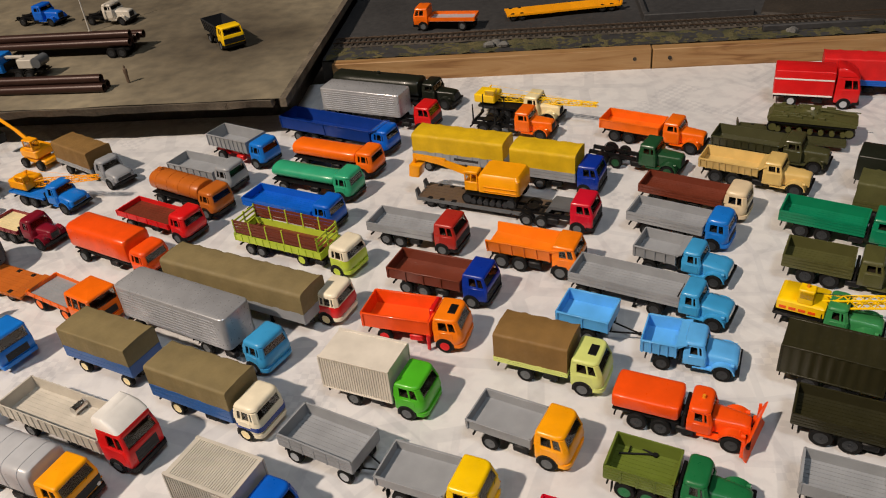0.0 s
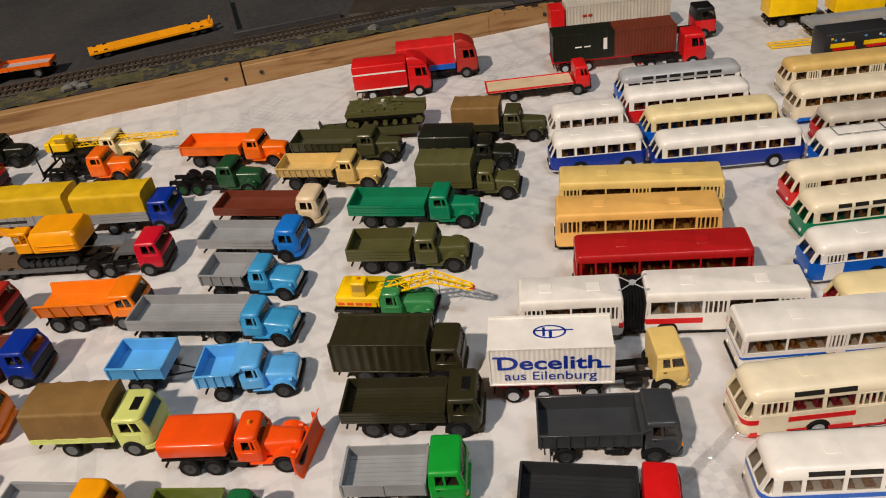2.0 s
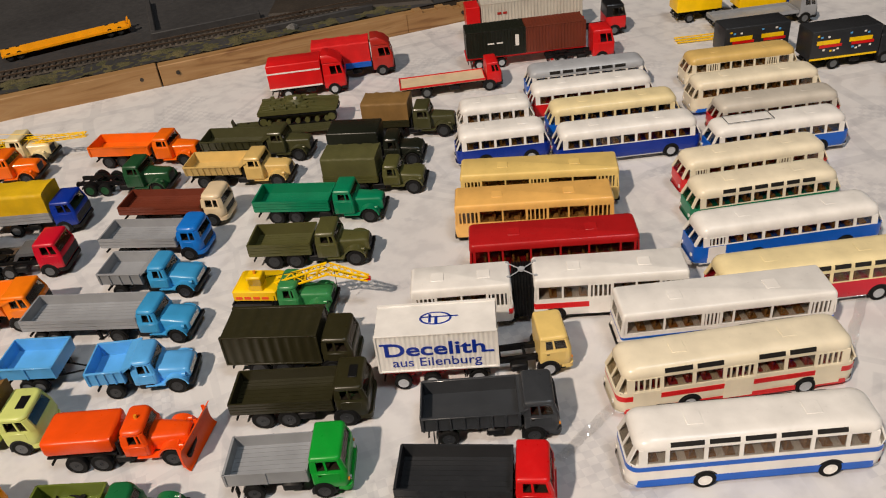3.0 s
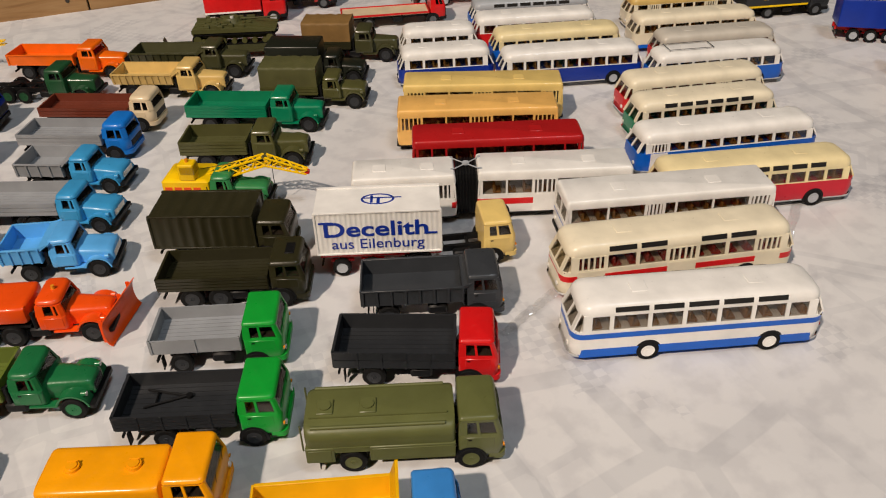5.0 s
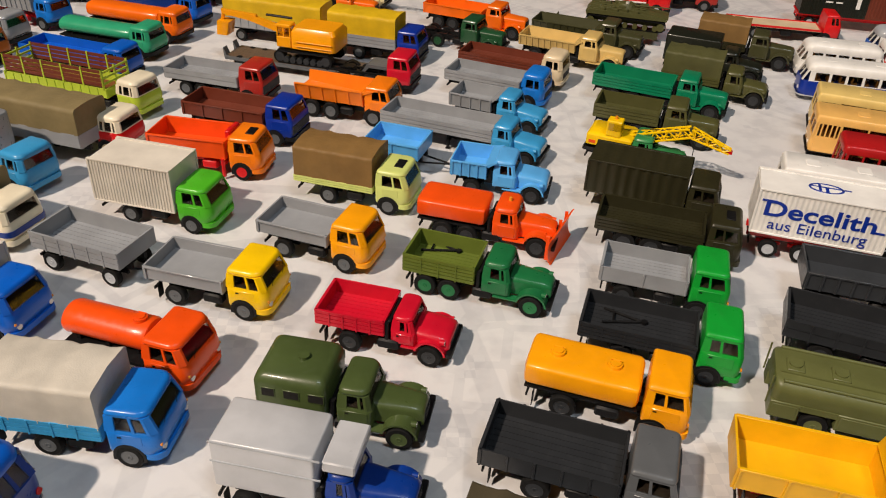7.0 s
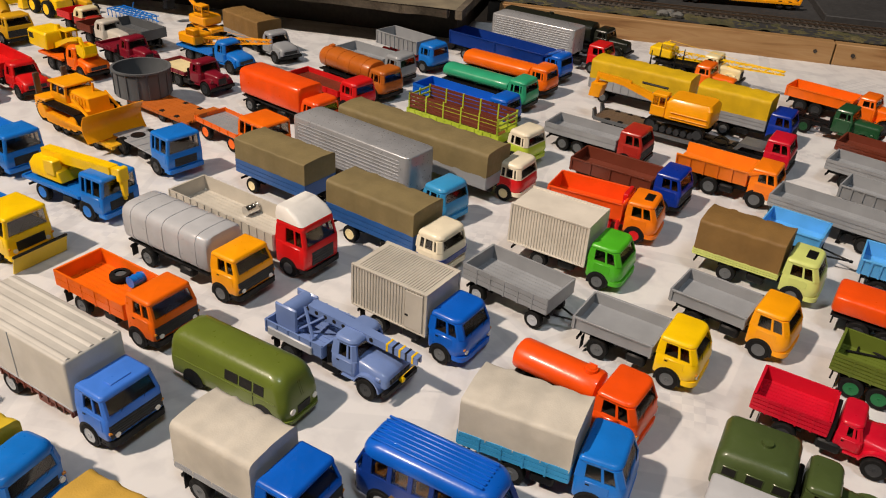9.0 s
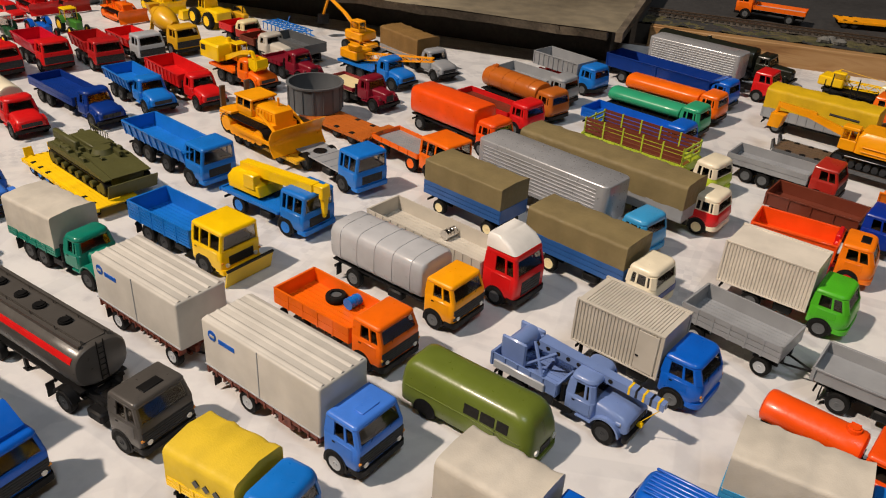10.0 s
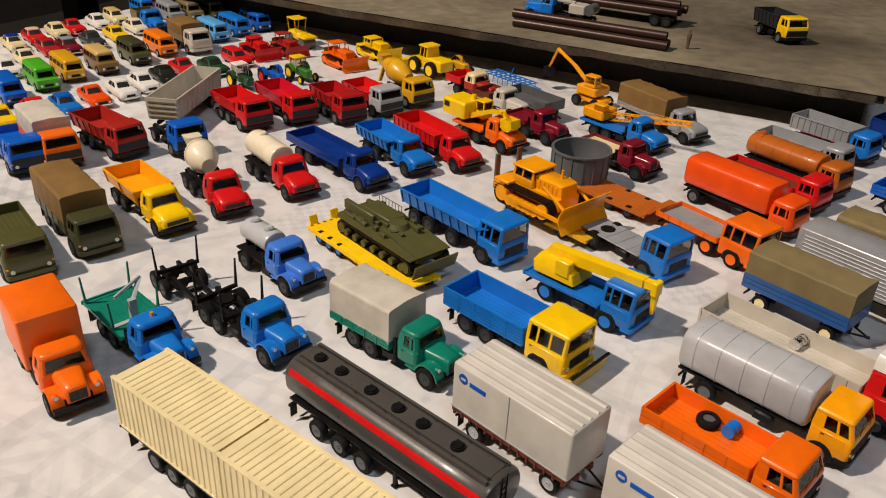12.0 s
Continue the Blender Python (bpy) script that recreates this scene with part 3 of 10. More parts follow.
def tipper(t, x0, x1, z, h, tone, hw=0.0140, taper=0.82, canopy=0.0, ribs=6, rear_lift=0.0, inner=None, gate=True, scoop=0.0):
    """Steel tipping body: outward leaning walls with ribs, maybe a shield over the cab."""
    p = paint(tone, 0.38)
    w = 0.0009
    lo, zt = hw * taper, z + h

    def wall(a0, a1, b0, b1, g):
        g.hexa(a0 + a1[::-1], b0 + b1[::-1])
    g = Geo()
    xr0, xr1 = x0 + rear_lift, x0
    zr = z + scoop
    g.hexa([(xr0, -lo, zr - 0.0010), (x1, -lo, z - 0.0010), (x1, lo, z - 0.0010), (xr0, lo, zr - 0.0010)], [(xr0, -lo, zr), (x1, -lo, z), (x1, lo, z), (xr0, lo, zr)])
    part("tipper_floor", g, paint(inner or tone, 0.4), t)
    for s in (-1, 1):
        g = ribbed(xr1, x1, s * (lo - w), s * lo, z - 0.001, zt - 0.0006, ribs, rise=0.0008, width=0.0011, lean=s * (hw - lo), x0b=xr0)
        part("tipper_side", g, p, t)
        part("top_rail", Geo().box(xr1, x1, *sorted((s * (hw - w), s * (hw + 0.0006))), zt - 0.0010, zt, 0.0001), p, t)
    g = Geo().hexa([(x1 - w, -lo, z - 0.001), (x1, -lo, z - 0.001), (x1, lo, z - 0.001), (x1 - w, lo, z - 0.001)], [(x1 - w, -hw, zt), (x1 + 0.0003, -hw, zt), (x1 + 0.0003, hw, zt), (x1 - w, hw, zt)])
    if canopy:
        g.hexa([(x1 - w, -hw, zt - 0.0012), (x1 + canopy, -hw * 0.96, zt + canopy * 0.12), (x1 + canopy, hw * 0.96, zt + canopy * 0.12), (x1 - w, hw, zt - 0.0012)],
               [(x1 - w, -hw, zt - 0.0002), (x1 + canopy, -hw * 0.96, zt + 0.0008 + canopy * 0.12), (x1 + canopy, hw * 0.96, zt + 0.0008 + canopy * 0.12), (x1 - w, hw, zt - 0.0002)])
        for s in (-1, 1):
            g.hexa([(x1 - w, s * hw, zt - 0.003), (x1 + canopy * 0.3, s * hw, zt - 0.0012), (x1 + canopy * 0.3, s * (hw - 0.0007), zt - 0.0012), (x1 - w, s * (hw - 0.0007), zt - 0.003)],
                   [(x1 - w, s * hw, zt), (x1 + canopy, s * hw * 0.97, zt + 0.001 + canopy * 0.12), (x1 + canopy, s * (hw * 0.97 - 0.0007), zt + 0.001 + canopy * 0.12), (x1 - w, s * (hw - 0.0007), zt)])
    part("tipper_front", g, p, t)
    if gate:
        g = Geo().hexa([(xr0 - w, -lo, zr - 0.001), (xr0, -lo, zr - 0.001), (xr0, lo, zr - 0.001), (xr0 - w, lo, zr - 0.001)], [(xr1 - w, -hw, zt), (xr1, -hw, zt), (xr1, hw, zt), (xr1 - w, hw, zt)])
        part("tailgate", g, p, t)


def tarp_top(t, x0, x1, zb, zt, cloth, hw=0.0141, peak=0.0008, r=0.002, bows=4, slope=0.0, flat_end=True):
    """Canvas cover, sagging a little between its hoops."""
    rings = []
    n = bows * 4 + 1
    for k in range(n):
        x = x0 + (x1 - x0) * k / (n - 1)
        sag = 0.0006 * (0.5 - 0.5 * math.cos(2 * math.pi * k / 4)) + 0.0002 * math.sin(k * 2.7)
        ht, w = zt - sag, hw - sag * 0.6
        pts = [(-w - 0.0001, zb), (-w, zb + (ht - zb) * 0.5)]
        for i in range(5):
            a = math.pi - (math.pi / 2) * i / 4
            pts.append((-w + r + slope + (r + slope) * math.cos(a), ht - r + r * math.sin(a)))
        pts.append((0, ht + peak))
        full = pts + [(-y, z) for y, z in pts[::-1][1:]]
        rings.append([(x, y, z) for y, z in full])
    a = [(x0 + 0.0004, p[1] * 0.96, zb + (p[2] - zb) * 0.97) for p in rings[0]]
    part("tarpaulin", Geo().loft(rings), cloth, t, sharp=48)
    hems = Geo()
    for k in range(bows + 1):
        x = x0 + 0.0004 + (x1 - x0 - 0.0008) * k / bows
        for s in (-1, 1):
            hems.box(x - 0.0002, x + 0.0002, s * (hw + 0.0001) - 0.0002, s * (hw + 0.0001) + 0.0002, zb - 0.0006, zb + 0.0007)
    if FINE[0]:
        part("tie_straps", hems, cloth, t)


def container(t, x0, x1, z0, z1, tone, hw=0.0140, ribs=22, roof_ribs=20, rib=0.00045, gloss=0.42, plain_roof=False, door=True, post=0.0012, name="container"):
    """Freight container with corrugated walls and roof."""
    p = paint(tone, gloss)

    def side(s):
        out = []
        for k in range(ribs):
            x = x0 + post + (x1 - x0 - 2 * post) * (k + 0.5) / ribs
            e = (x1 - x0) / ribs * 0.27
            out += [(x - e, s * hw), (x - e * 0.6, s * (hw + rib)), (x + e * 0.6, s * (hw + rib)), (x + e, s * hw)]
        return out
    ring = [(x0, -hw)] + side(-1) + [(x1, -hw), (x1, hw)] + side(1)[::-1] + [(x0, hw)]
    o = part(name, Geo().loft([[(x, y, z) for x, y in ring] for z in (z0 + 0.0004, z1 - 0.0004)]), p, t)
    pts = [(x0, z1 - 0.0008), (x0, z1)]
    if not plain_roof:
        for k in range(roof_ribs):
            x = x0 + post * 2 + (x1 - x0 - 4 * post) * (k + 0.5) / roof_ribs
            e = (x1 - x0) / roof_ribs * 0.25
            pts += [(x - e, z1), (x - e * 0.6, z1 + rib), (x + e * 0.6, z1 + rib), (x + e, z1)]
    pts += [(x1, z1), (x1, z1 - 0.0008)]
    part("container_roof", Geo().loft([[(x, y, z) for x, z in pts] for y in (-hw + 0.0012, hw - 0.0012)]), p, o)
    for s in (-1, 1):
        for z in (z0, z1):
            part("frame_rail", Geo().box(x0 - 0.0005, x1 + 0.0005, s * hw - 0.0013 if s > 0 else s * hw - 0.0006, s * hw + 0.0006 if s > 0 else s * hw + 0.0013, z - 0.0004, z + 0.0006, 0.0001), p, o)
        for x in (x0, x1):
            part("corner_post", Geo().box(x - 0.0006, x + 0.0006, s * hw - 0.0006, s * hw + 0.0006, z0 + 0.0006, z1 - 0.0004, 0.0001), p, o)
    if door:
        for s in (-1, 1):
            part("rear_door", Geo().box(x0 - 0.0004, x0 + 0.0001, *sorted((s * 0.0003, s * (hw - 0.001))), z0 + 0.0008, z1 - 0.0008), p, o)
    return o


def plain_box(t, x0, x1, z0, z1, tone, hw=0.0140, r=0.0012, gloss=0.36, name="box_body", seams=3, top_r=0.0008, mat=None):
    g = Geo().loft([rounded(x0, x1, -hw, hw, z0, r, 3), rounded(x0, x1, -hw, hw, z1 - top_r * 1.4, r, 3), rounded(x0 + top_r * 0.35, x1 - top_r * 0.35, -hw + top_r * 0.35, hw - top_r * 0.35, z1 - top_r * 0.5, r, 3),
                    rounded(x0 + top_r, x1 - top_r, -hw + top_r, hw - top_r, z1, r, 3)])
    o = part(name, g, mat or paint(tone, gloss), t, sharp=50)
    return o


def barrel(t, x0, x1, zc, hw, hz, mat, bands=0, hatches=(), flat=2.0, dome=0.0022, walkway=False, name="tank"):
    rings = [ellipse_x(x0, hw * 0.75, hz * 0.75, zc, 28, flat), ellipse_x(x0 + dome * 0.35, hw * 0.93, hz * 0.93, zc, 28, flat), ellipse_x(x0 + dome, hw, hz, zc, 28, flat)]
    for k in range(1, 5):
        rings.append(ellipse_x(x0 + dome + (x1 - x0 - 2 * dome) * k / 5, hw, hz, zc, 28, flat))
    rings += [ellipse_x(x1 - dome, hw, hz, zc, 28, flat), ellipse_x(x1 - dome * 0.35, hw * 0.93, hz * 0.93, zc, 28, flat), ellipse_x(x1, hw * 0.75, hz * 0.75, zc, 28, flat)]
    o = part(name, Geo().loft(rings), mat, t)
    for k in range(bands):
        x = x0 + dome + (x1 - x0 - 2 * dome) * (k + 0.5) / bands
        part("band", Geo().loft([ellipse_x(x - 0.0004, hw + 0.00025, hz + 0.00025, zc, 28, flat), ellipse_x(x + 0.0004, hw + 0.00025, hz + 0.00025, zc, 28, flat)]), mat, o)
    for f in hatches:
        x = x0 + (x1 - x0) * f
        h = Geo().cyl((x, 0, zc + hz + 0.0004), "z", 0.0032, 0.0008, 18, 0.0030)
        h.cyl((x, 0, zc + hz + 0.0014), "z", 0.0022, 0.0003, 14)
        h.rod((x - 0.002, 0.002, zc + hz + 0.0018), (x + 0.002, 0.002, zc + hz + 0.0018), 0.0003)
        part("hatch", h, FRAME if walkway else mat, o)
    if walkway:
        w = Geo().box(x0 + 0.004, x1 - 0.004, -0.0052, 0.0052, zc + hz - 0.0004, zc + hz + 0.0002)
        for s in (-1, 1):
            w.box(x0 + 0.003, x1 - 0.003, s * 0.0072 - 0.0007, s * 0.0072 + 0.0007, zc + hz - 0.0016, zc + hz + 0.0008)
        for s in (-1, 1):
            w.rod((x0 + 0.004, s * 0.0056, zc + hz + 0.002), (x1 - 0.004, s * 0.0056, zc + hz + 0.002), 0.0003)
            for k in range(7):
                x = x0 + 0.004 + (x1 - x0 - 0.008) * k / 6
                w.rod((x, s * 0.0056, zc + hz - 0.0006), (x, s * 0.0056, zc + hz + 0.002), 0.00022, 4)
        part("walkway", w, mat, o)
    cradle = Geo()
    for k in (0.15, 0.5, 0.85):
        x = x0 + (x1 - x0) * k
        cradle.box(x - 0.001, x + 0.001, -hw * 0.7, hw * 0.7, 0.0100, zc - hz * 0.62)
    part("cradle", cradle, FRAME, t)
    return o


# ---------------------------------------------------------------- table, cloth and the two dioramas
def cloth_material():
    m, nt, p = shader("table_cloth")
    broad = noise_node(nt, 5.5, 4.0)
    base = ramp(nt, broad.outputs["Fac"], [(0.30, (0.635, 0.63, 0.635)), (0.66, (0.70, 0.695, 0.69))]).outputs["Color"]
    # faint grey print: a net of broad bands, fine checks on some of them, nested diamonds and leaf-like blots
    co = nt.nodes.new("ShaderNodeTexCoord")
    bend = noise_node(nt, 7.0, 2.0)
    warp = nt.nodes.new("ShaderNodeMixRGB")
    warp.blend_type = "ADD"
    warp.inputs["Fac"].default_value = 0.012
    link(nt, co.outputs["Object"], warp.inputs["Color1"])
    link(nt, bend.outputs["Color"], warp.inputs["Color2"])

    def layer(under, over, fac):
        mul = nt.nodes.new("ShaderNodeMixRGB")
        mul.blend_type = "MULTIPLY"
        if isinstance(fac, float):
            mul.inputs["Fac"].default_value = fac
        else:
            link(nt, fac, mul.inputs["Fac"])
        link(nt, under, mul.inputs["Color1"])
        link(nt, over, mul.inputs["Color2"])
        return mul.outputs["Color"]

    def patches(scale, lo, hi, most):
        n = noise_node(nt, scale, 3.0)
        return ramp(nt, n.outputs["Fac"], [(lo, (0, 0, 0)), (hi, (most,) * 3)]).outputs["Color"]
    pale, plain = (0.89, 0.895, 0.905), (1, 1, 1)
    for scale, width, mask in ((15.0, 0.075, (2.6, 0.42, 0.50, 1.0)), (38.0, 0.085, (6.0, 0.50, 0.56, 0.7))):
        vor = nt.nodes.new("ShaderNodeTexVoronoi")
        vor.feature = "DISTANCE_TO_EDGE"
        vor.inputs["Scale"].default_value = scale
        vor.inputs["Randomness"].default_value = 0.35
        link(nt, warp.outputs["Color"], vor.inputs["Vector"])
        base = layer(base, ramp(nt, vor.outputs["Distance"], [(width, pale), (width + 0.012, plain)]).outputs["Color"], patches(*mask))
    check = nt.nodes.new("ShaderNodeTexChecker")
    check.inputs["Scale"].default_value = 190.0
    check.inputs["Color1"].default_value = (0.88, 0.885, 0.90, 1)
    check.inputs["Color2"].default_value = (1, 1, 1, 1)
    link(nt, warp.outputs["Color"], check.inputs["Vector"])
    base = layer(base, check.outputs["Color"], patches(13.0, 0.58, 0.60, 0.9))
    dia = nt.nodes.new("ShaderNodeTexVoronoi")
    dia.distance = "MANHATTAN"
    dia.inputs["Scale"].default_value = 8.5
    dia.inputs["Randomness"].default_value = 0.12
    link(nt, warp.outputs["Color"], dia.inputs["Vector"])
    stops = []
    for q in (0.16, 0.31, 0.46):
        stops += [(q, plain), (q + 0.01, pale), (q + 0.06, pale), (q + 0.07, plain)]
    base = layer(base, ramp(nt, dia.outputs["Distance"], stops).outputs["Color"], patches(3.4, 0.50, 0.55, 0.9))
    blot = noise_node(nt, 60.0, 8.0)
    base = layer(base, ramp(nt, blot.outputs["Fac"], [(0.38, (0.88, 0.88, 0.89)), (0.54, (1.0, 1.0, 1.0))]).outputs["Color"], 1.0)
    link(nt, base, p.inputs["Base Color"])
    p.inputs["Roughness"].default_value = 0.5
    weave = noise_node(nt, 160.0, 6.0)
    crease = noise_node(nt, 15.0, 8.0)
    crease.noise_type = "RIDGED_MULTIFRACTAL"
    add = nt.nodes.new("ShaderNodeMath")
    add.operation = "MULTIPLY_ADD"
    add.inputs[1].default_value = 0.06
    link(nt, weave.outputs["Fac"], add.inputs[0])
    link(nt, crease.outputs["Fac"], add.inputs[2])
    bump(nt, p, add.outputs["Value"], 0.5, 0.0032)
    return m


def ground_material(name, a, b, scale, rough=0.9, relief=0.0012):
    m, nt, p = shader(name)
    n1 = noise_node(nt, scale, 6.0)
    n2 = noise_node(nt, scale * 14, 4.0)
    r1 = ramp(nt, n1.outputs["Fac"], [(0.3, a), (0.7, b)])
    r2 = ramp(nt, n2.outputs["Fac"], [(0.3, (0.72, 0.72, 0.72)), (0.7, (1.12, 1.1, 1.06))])
    mul = nt.nodes.new("ShaderNodeMixRGB")
    mul.blend_type = "MULTIPLY"
    mul.inputs["Fac"].default_value = 1.0
    link(nt, r1.outputs["Color"], mul.inputs["Color1"])
    link(nt, r2.outputs["Color"], mul.inputs["Color2"])
    link(nt, mul.outputs["Color"], p.inputs["Base Color"])
    p.inputs["Roughness"].default_value = rough
    bump(nt, p, n2.outputs["Fac"], 0.6, relief)
    return m


def plywood_material():
    m, nt, p = shader("plywood_edge")
    co = nt.nodes.new("ShaderNodeTexCoord")
    mp = nt.nodes.new("ShaderNodeMapping")
    mp.inputs["Scale"].default_value = (5.0, 30.0, 46.0)
    link(nt, co.outputs["Object"], mp.inputs["Vector"])
    n = nt.nodes.new("ShaderNodeTexNoise")
    n.inputs["Scale"].default_value = 1.6
    n.inputs["Detail"].default_value = 5.0
    n.inputs["Distortion"].default_value = 1.4
    link(nt, mp.outputs["Vector"], n.inputs["Vector"])
    r = ramp(nt, n.outputs["Fac"], [(0.30, (0.17, 0.075, 0.024)), (0.44, (0.30, 0.165, 0.062)), (0.58, (0.36, 0.215, 0.092)), (0.75, (0.22, 0.105, 0.036))])
    link(nt, r.outputs["Color"], p.inputs["Base Color"])
    p.inputs["Roughness"].default_value = 0.55
    bump(nt, p, n.outputs["Fac"], 0.3, 0.0006)
    return m


CLOTH = cloth_material()
SAND_GROUND = ground_material("diorama_sand", (0.072, 0.058, 0.038), (0.29, 0.25, 0.172), 4.0)
TARMAC = ground_material("diorama_tarmac", (0.028, 0.028, 0.030), (0.05, 0.05, 0.052), 9.0, 0.7)
BALLAST = ground_material("track_ballast", (0.05, 0.042, 0.034), (0.12, 0.10, 0.08), 60.0)
GRASS = ground_material("static_grass", (0.045, 0.05, 0.02), (0.13, 0.11, 0.045), 45.0, relief=0.003)
DARK_WOOD = ground_material("dark_board", (0.020, 0.016, 0.012), (0.045, 0.036, 0.028), 16.0, 0.7)
PLY = plywood_material()
HALL = ground_material("hall_wall", (0.030, 0.026, 0.023), (0.045, 0.04, 0.036), 1.2)
PLASTER = ground_material("hall_ceiling", (0.17, 0.16, 0.15), (0.21, 0.20, 0.18), 1.2)


def sheet(name, x0, x1, y0, y1, z, nx, ny, wave, material, label):
    g = Geo()
    verts, faces = [], []
    for j in range(ny + 1):
        for i in range(nx + 1):
            x, y = x0 + (x1 - x0) * i / nx, y0 + (y1 - y0) * j / ny
            verts.append((x, y, z + (wave(x, y) if wave else 0.0)))
    for j in range(ny):
        for i in range(nx):
            a = j * (nx + 1) + i
            faces.append((a, a + 1, a + nx + 2, a + nx + 1))
    g.add(verts, faces)
    me = bpy.data.meshes.new(name)
    me.from_pydata(g.v, [], g.f)
    me.polygons.foreach_set("use_smooth", [True] * len(me.polygons))
    me.materials.append(material)
    return tagged(new(name, me), label, kind="structure")


def solid(name, geo, material, label, sharp=40):
    return tagged(new(name, finish(name, geo, material, sharp)), label, kind="structure")


def ripple(x, y):
    n = noise.noise(Vector((x * 9, y * 9, 0))) + 0.5 * noise.noise(Vector((x * 23, y * 23, 3)))
    return -0.0002 - 0.0007 * abs(n)


sheet("table_cloth", -1.11, 1.80, -0.45, 1.0776, 0.0, 300, 170, ripple, CLOTH, "creased white table cloth with a faint grey print")
solid("table_top", Geo().box(-1.12, 1.81, -0.46, 1.0858, -0.03, -0.003), DARK_WOOD, "board under the white cloth")
for k, (x, y) in enumerate(((-1.0, -0.35), (1.7, -0.35), (-1.0, 0.80), (1.7, 0.98), (0.35, -0.35), (-1.55, 2.2), (-0.3, 2.2), (0.9, 2.2), (-1.55, 1.2))):
    solid("table_leg", Geo().box(x - 0.025, x + 0.025, y - 0.025, y + 0.025, -0.75, -0.031 if y < 1.05 else -0.003, 0.003), DARK_WOOD, "plain dark leg under the table boards")
solid("diorama_board", Geo().box(-0.15, 1.0, 1.0930, 2.3, -0.002, 0.0225), DARK_WOOD, "dark board under the railway diorama")
solid("floor", Geo().box(-4.0, 4.0, -3.0, 5.0, -0.80, -0.75), HALL, "dark hall floor")
# Unseen walls added to close the hall; its darkness is put into their colour.
solid("wall_north", Geo().box(-4.0, 4.0, 5.0, 5.1, -0.75, 4.2), HALL, "unseen dark-coloured wall added around the hall")
solid("wall_south", Geo().box(-4.0, 4.0, -3.1, -3.0, -0.75, 4.2), HALL, "unseen dark-coloured wall added around the hall")
solid("wall_west", Geo().box(-4.1, -4.0, -3.0, 5.0, -0.75, 4.2), HALL, "unseen dark-coloured wall added around the hall")
solid("wall_east", Geo().box(4.0, 4.1, -3.0, 5.0, -0.75, 4.2), HALL, "unseen dark-coloured wall added around the hall")
# Unseen pale ceiling added to bounce soft fill onto the table.
solid("ceiling", Geo().box(-4.0, 4.0, -3.0, 5.0, 4.2, 4.3), PLASTER, "unseen pale ceiling added for bounce light")


def uneven(x, y):
    return 0.0012 * noise.noise(Vector((x * 14, y * 14, 5)))


# sand-coloured diorama on a raised board
sheet("ground_sand", -1.66, -0.1484, 0.9221, 2.3, 0.0480, 140, 130, uneven, SAND_GROUND, "sandy model ground on a raised board")
edge = Geo()
n = 60
for k in range(n):
    x0, x1 = -1.66 + 1.4995 * k / n, -1.66 + 1.4995 * (k + 1) / n
    d = 0.0025 * noise.noise(Vector((k * 0.7, 0, 0)))
    d2 = 0.0025 * noise.noise(Vector(((k + 1) * 0.7, 0, 0)))
    edge.hexa([(x0, 0.9200 + d, 0.0395 + d * 0.6), (x1, 0.9200 + d2, 0.0395 + d2 * 0.6), (x1, 0.93, 0.0395), (x0, 0.93, 0.0395)], [(x0, 0.9160 + d, 0.0485), (x1, 0.9160 + d2, 0.0485), (x1, 0.93, 0.0450), (x0, 0.93, 0.0450)])
edge.box(-0.1525, -0.1453, 0.9212, 2.3, 0.0390, 0.0484)
solid("diorama_edge", edge, ground_material("worn_board", (0.05, 0.04, 0.03), (0.20, 0.165, 0.12), 22.0), "rough dark edge of the sandy diorama board")
# Set-back support; the undercut's shade is put into its dark colour.
solid("diorama_support", Geo().box(-1.66, -0.1647, 0.9901, 2.3, -0.002, 0.0388), DARK_WOOD, "support under the diorama board, coloured dark for the gap's shade")
# railway diorama behind the plywood edge
pl = Geo()
pl.box(-0.1337, 0.2475, 1.0776, 1.0919, -0.002, 0.0240, 0.0008)
pl.box(0.2491, 0.5455, 1.0786, 1.0929, -0.002, 0.0230, 0.0008)
for k in range(14):
    x0, x1 = 0.5455 + 0.0100 * k, 0.5455 + 0.0100 * (k + 1)
    h = 0.0225 - 0.0006 * k + 0.0022 * math.sin(k * 1.9)
    pl.box(x0, x1, 1.0786, 1.0929, -0.002, h)
solid("plywood_edge", pl, PLY, "plywood edge strip of the railway diorama")
dots = Geo()
for x, z in ((0.2285, 0.0125), (0.2686, 0.0120), (0.6175, 0.0110)):
    dots.cyl((x, 1.0778, z), "y", 0.0022, 0.0008, 14)
tagged(new("screw", finish("screw", dots, DARK_WOOD)), "dark screw holes in the plywood strip", "screw", kind="structure")
sheet("ground_tarmac", -0.1492, 1.0, 1.0919, 2.3, 0.0240, 110, 120, lambda x, y: 0.0008 * noise.noise(Vector((x * 20, y * 20, 1))), TARMAC, "dark tarmac of the railway diorama")


# railway track, grass verge and kerbs of the railway diorama
def verge(x, y):
    return 0.0035 * max(0.0, noise.noise(Vector((x * 60, y * 60, 2)))) + 0.0015 * noise.noise(Vector((x * 200, y * 200, 4)))


sheet("grass_verge", -0.1451, 0.56, 1.0919, 1.1321, 0.0238, 260, 20, verge, GRASS, "brown-green static grass verge")
sheet("ballast", -0.1451, 0.95, 1.1321, 1.1733, 0.0248, 240, 12, lambda x, y: 0.0008 * noise.noise(Vector((x * 260, y * 260, 7))), BALLAST, "dark track ballast")
for y in (1.1440, 1.1609):
    r = Geo().box(-0.1451, 0.95, y - 0.0006, y + 0.0006, 0.0262, 0.0282, 0.0002)
    tagged(new("rail", finish("rail", r, surface("rail_steel", (0.10, 0.07, 0.05), rough=0.4, metal=0.6))), "rusty steel model rail", "rail", kind="structure")
